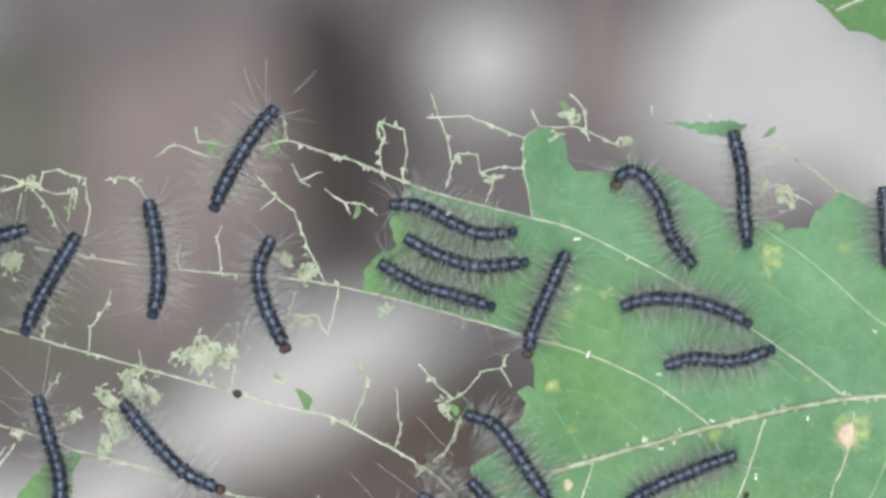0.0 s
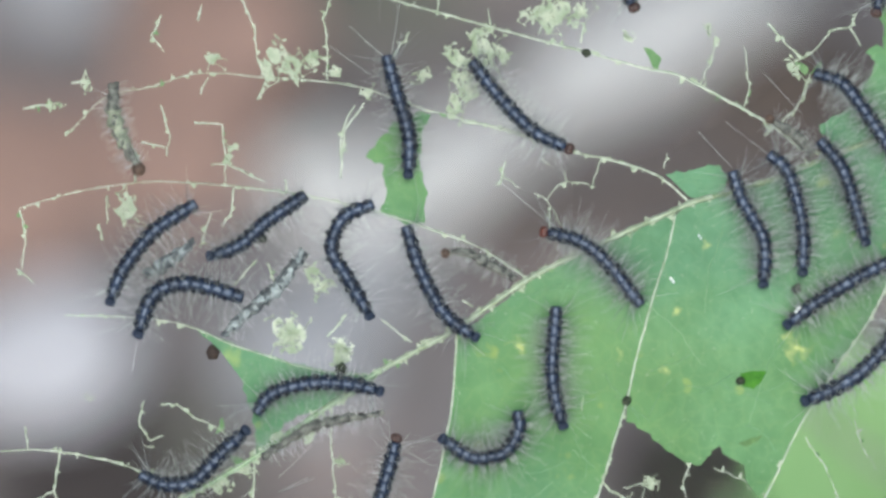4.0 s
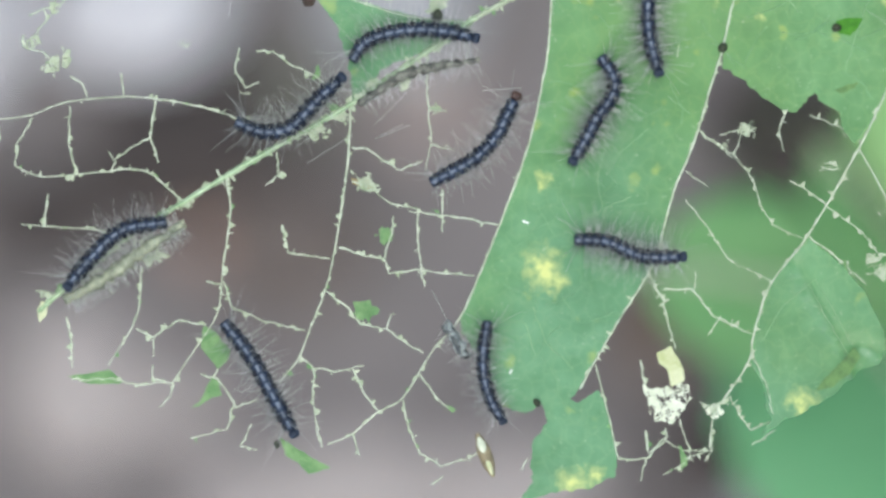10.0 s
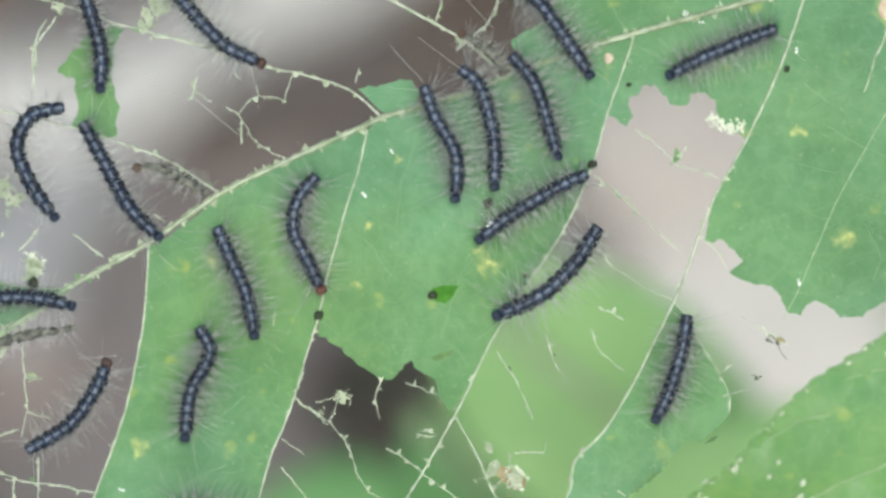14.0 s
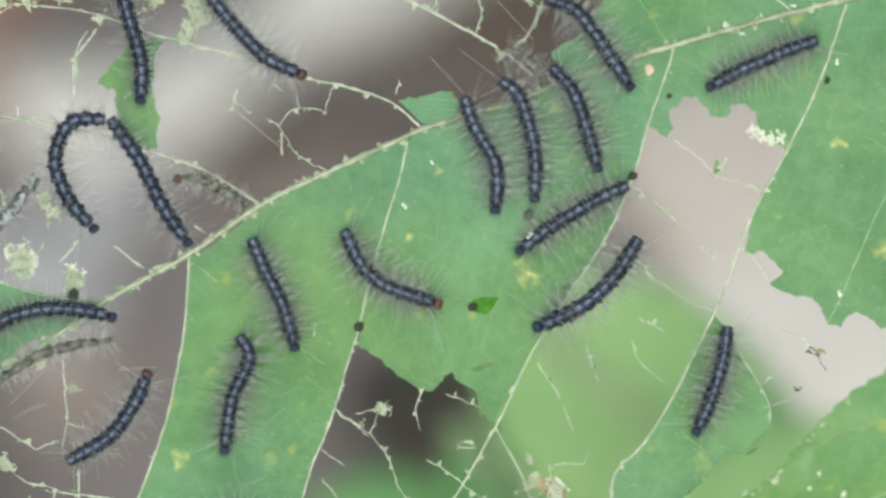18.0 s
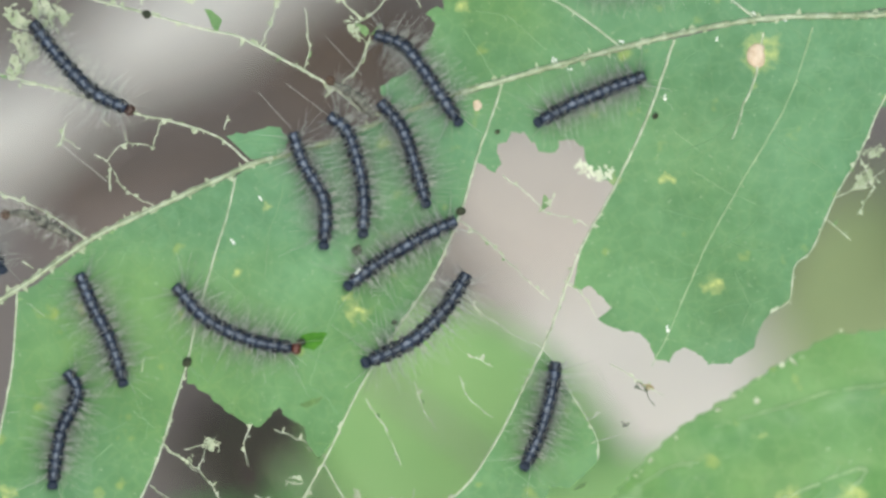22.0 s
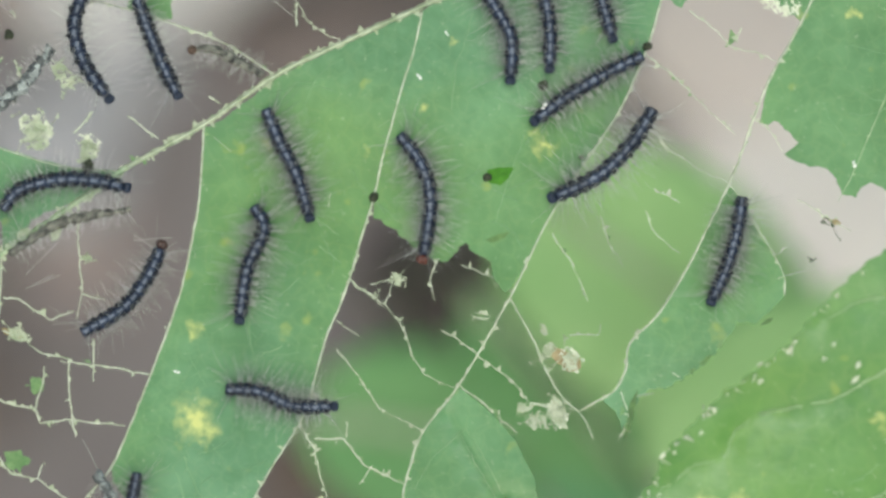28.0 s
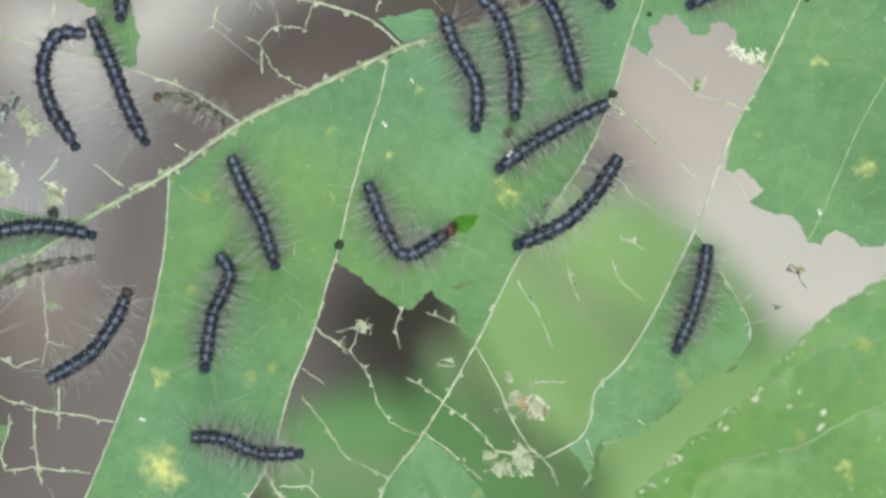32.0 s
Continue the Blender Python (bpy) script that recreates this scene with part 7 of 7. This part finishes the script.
def motions():
    WALKER = [
        (0, [(12.2, -5.6), (7.5, 4.5), (3, 11.5), (0.5, 17.3)]),
        (1, [(12.2, -5.6), (7.5, 4.5), (3, 11.5), (0.5, 17.3)]),
        (1.5, [(12.2, -5.6), (6.8, 3.8), (1.2, 9.2), (-3.5, 12.6)]),
        (2.4, [(12, -5), (6.2, 3.6), (0, 8.2), (-7.2, 8.6)]),
        (3, [(12, -4.6), (6.6, 2.6), (1, 7), (-5.3, 7.6)]),
        (6, [(10.6, -4.2), (3.6, 4.3), (-2.4, 8.8), (-8.9, 10.8)]),
        (6.5, [(11.2, -3.2), (5.4, 5), (-0.6, 9.6), (-8.2, 10.5)]),
        (7, [(10.7, -3.9), (4, 5.2), (-2, 8.5), (-7.5, 6.4)]),
        (9, [(11, -4), (5.5, 4), (1, 3.5), (-1, -1)]),
        (12, [(11, -3.5), (9.5, 1.5), (5.5, 2.5), (2.5, -1.5), (4, -8)]),
        (12.5, [(12.3, -2.4), (8.8, 1.8), (3.3, 0.8), (2.7, -3.7), (6.8, -11.3)]),
        (13, [(11.3, 2.2), (6.5, 2.8), (3, 0), (3, -5), (5.5, -10), (8.4, -13.4)]),
        (13.5, [(8.5, 3.5), (4.9, 1.3), (3.7, -3.5), (5.9, -9.9), (9.8, -14.8)]),
        (14, [(8.8, 3), (5.6, -1.1), (4.9, -6.6), (7.8, -13), (10.1, -17.8)]),
        (14.5, [(8.2, 3), (6.6, -2.1), (6.3, -9.2), (7.9, -15.6), (9.5, -19.7)]),
        (16.5, [(7.9, 2.3), (6.3, -4.2), (8.6, -10.6), (12.7, -14.7), (16.6, -16.3)]),
        (17, [(6.5, 0.4), (7.5, -6.7), (10.7, -12.1), (14.5, -15.3), (19, -16.9)]),
        (17.5, [(6.2, -1.2), (8.7, -8.9), (13.2, -14.3), (17.4, -16.9), (21.2, -17.8)]),
        (18, [(6.7, -4.6), (9.6, -10.4), (14.4, -14.5), (24, -17.7)]),
        (19, [(6.8, -7.7), (11.8, -12.2), (18.8, -16.7), (26.8, -20.2)]),
        (20, [(6.6, -7.2), (11.6, -12), (18, -15.9), (31, -18.2)]),
        (21, [(7.1, -7.7), (12.3, -12.2), (19.3, -16.4), (30.8, -18.4)]),
        (22, [(7.2, -8.1), (12.7, -13.9), (20.7, -17.7), (29.5, -19.3)]),
        (23, [(7.2, -8.1), (13.7, -13.6), (19.7, -18.6), (22.2, -26.2)]),
        (23.5, [(8.7, -7.5), (15.1, -13.9), (19.9, -19.7), (21.8, -26.8)]),
        (24, [(10.5, -9), (16.9, -15.9), (21.1, -22.3), (22.4, -28.7)]),
        (24.5, [(12.5, -9.3), (16.6, -14.8), (20.5, -22.2), (23.7, -30.2)]),
        (26.5, [(14.2, -10.6), (18, -15.4), (20, -22.8), (18, -29.2), (16.8, -32.4)]),
        (27, [(14.3, -10.5), (18.5, -15.3), (19.9, -22.2), (17.2, -28), (15.8, -31.6)]),
        (27.5, [(14.6, -11), (18.3, -16.1), (19.9, -22.5), (16.7, -29), (15.7, -32.2)]),
        (28, [(13.9, -10.6), (17.6, -15.6), (19.3, -21.6), (18.6, -28.6), (17.7, -33.4)]),
        (29, [(14.2, -10.3), (18.7, -16.7), (21.9, -24), (27.6, -30)]),
        (30, [(14.6, -10.8), (17.5, -17.2), (22.3, -22.9), (29.4, -23.6)]),
        (31, [(13.9, -10.6), (17.4, -17.7), (22.9, -21.8), (30.2, -19.6)]),
        (32, [(14.3, -10.7), (18.3, -20.2), (21.8, -23.2), (29.8, -18.5)]),
    ]
    crawl(movers["walker"], WALKER)
    TURNER = [
        (0, [(-10.1, -23.5), (-11, -28.7), (-17.1, -31.7), (-24, -27.8)]),
        (5.5, [(-10.1, -23.5), (-9.8, -27.2), (-12.4, -31), (-18.4, -31.7), (-24, -28)]),
        (6, [(-11.9, -23.7), (-9.4, -27.2), (-12.4, -31.2), (-18.4, -32), (-24.4, -29.2)]),
        (6.5, [(-11.2, -23.2), (-10.8, -28.3), (-15.8, -32.3), (-23.4, -34.1)]),
        (6.8, [(-11.1, -24.2), (-12.2, -30.9), (-19.9, -40)]),
        (7, [(-11.4, -23), (-12.9, -30.6), (-19.4, -41.2)]),
        (9, [(-12.3, -23), (-9.8, -28.5), (-14.3, -35.5), (-18.8, -42)]),
        (13, [(-12, -23.8), (-10, -28.5), (-13.5, -35.5), (-14.5, -44)]),
        (19, [(-12, -23.2), (-10.2, -27.2), (-13.2, -34.2), (-14.7, -44.2)]),
        (32, [(-12, -23.2), (-10.2, -27.2), (-13.2, -34.2), (-14.7, -44.2)]),
    ]
    crawl(movers["turner"], TURNER)
    REACHER = [
        (0, [(-42.3, -46), (-36, -42), (-33, -34), (-31.4, -27.4)]),
        (6, [(-42.3, -46), (-36, -42), (-33, -34), (-31.4, -27.4)]),
        (7, [(-42.1, -45.8), (-32.4, -41.2), (-29.3, -35.1), (-23.3, -32.3)]),
        (8, [(-42.2, -45.7), (-36.7, -42.4), (-32.7, -37.4), (-27.7, -35.1), (-21.9, -35.7)]),
        (9, [(-42.3, -45.5), (-34.3, -41), (-29.3, -35.5), (-25.5, -29.7)]),
        (13, [(-42.3, -45.4), (-35, -41), (-30.5, -35), (-28, -29.2)]),
        (32, [(-42.3, -45.4), (-35, -41), (-30.5, -35), (-28, -29.2)]),
    ]
    crawl(movers["reacher"], REACHER)
    BACKER = [
        (0, [(-29.6, 8.4), (-26.8, 0.4), (-22.8, -6.6), (-16.8, -10.8)]),
        (3, [(-29.6, 8.4), (-26.8, 0.4), (-22.8, -6.6), (-16.8, -10.8)]),
        (6, [(-31, 11.8), (-27.8, 3), (-23.2, -5), (-17, -10.6)]),
        (13, [(-32, 12.2), (-28, 4), (-23.8, -3.2), (-18, -8.5)]),
        (19, [(-35, 15.5), (-30.2, 8.8), (-26.2, 0.8), (-21.2, -7.2)]),
        (28, [(-32.6, 13.4), (-30.4, 7.4), (-27.9, 1.4), (-25.1, -4.1)]),
        (32, [(-34.7, 18.6), (-31.2, 10.8), (-28.2, 2.8), (-24.7, -4.2)]),
    ]
    crawl(movers["backer"], BACKER)
    ARCHED = [
        (0, [(-35.8, 13.2), (-40.8, 10.9), (-43, 5.4), (-39.8, -0.6), (-35.8, -7.4)]),
        (3, [(-35.8, 13.2), (-40.8, 10.9), (-43, 5.4), (-39.8, -0.6), (-35.8, -7.4)]),
        (13, [(-36, 15.2), (-41.5, 13.5), (-44, 8), (-41, 1), (-36.8, -5)]),
        (18, [(-35.8, 15.2), (-41.8, 14.6), (-44.6, 8), (-42, 0.8), (-37, -5)]),
        (32, [(-35.7, 15.8), (-40.7, 15.6), (-43.2, 9.8), (-41.7, 2.8), (-36.9, -5)]),
    ]
    crawl(movers["arched"], ARCHED)
    SETTLER = [
        (0, [(-3.2, -5), (-4, -15.2), (-3.4, -21), (-1.8, -26.8)]),
        (12, [(-3.2, -5), (-4, -15.2), (-3.4, -21), (-1.8, -26.8)]),
        (12.5, [(-7.3, -6.2), (-4.7, -15.8), (-2.1, -25.4)]),
        (13, [(-8.6, -6), (-6.5, -11), (-3.5, -18), (-2, -25.8)]),
        (19, [(-9.8, -6), (-7.7, -11.2), (-4.2, -18.2), (-1.9, -26)]),
        (32, [(-9.8, -6), (-7.7, -11.2), (-4.2, -18.2), (-1.9, -26)]),
    ]
    crawl(movers["settler"], SETTLER)
    STROLLER = [
        (0, [(-67, 13.1), (-74.3, 8.3), (-79.8, 1.3), (-82, -4.9)]),
        (3.5, [(-67, 13.1), (-74.3, 8.3), (-79.8, 1.3), (-82, -4.9)]),
        (5.5, [(-67.9, 14.6), (-76.4, 8.3), (-81.9, 1.3), (-85.7, -4.8)]),
        (32, [(-67.9, 14.6), (-76.4, 8.3), (-81.9, 1.3), (-85.7, -4.8)]),
    ]
    crawl(movers["stroller"], STROLLER)
    SHIFTER = [
        (0, [(-47.8, 15), (-54.3, 10.3), (-59.3, 5.8), (-65.1, 3.6)]),
        (3.5, [(-47.8, 15), (-54.3, 10.3), (-59.3, 5.8), (-65.1, 3.6)]),
        (5.5, [(-47.4, 13.8), (-54.4, 10.8), (-59.4, 7.3), (-66.4, 5)]),
        (8, [(-47.4, 13.8), (-54.4, 10.8), (-59.4, 7.3), (-66.4, 5)]),
        (12.5, [(-54.8, 16.5), (-61, 12.8), (-66, 8.9), (-73, 5)]),
        (32, [(-54.8, 16.5), (-61, 12.8), (-66, 8.9), (-73, 5)]),
    ]
    crawl(movers["shifter"], SHIFTER)
    BENDER = [
        (0, [(-32.5, -70.2), (-33.1, -76.5), (-32.3, -83.5), (-31.3, -90.3)]),
        (9, [(-32.5, -70.2), (-33.1, -76.5), (-32.3, -83.5), (-31.3, -90.3)]),
        (10, [(-32.4, -70.2), (-33.2, -77), (-32.2, -83), (-29.3, -88.3)]),
        (11.5, [(-32.7, -70.6), (-33.7, -77.6), (-31.7, -83.6), (-27.9, -86.6)]),
        (32, [(-32.7, -70.6), (-33.7, -77.6), (-31.7, -83.6), (-27.9, -86.6)]),
    ]
    crawl(movers["bender"], BENDER)


motions()
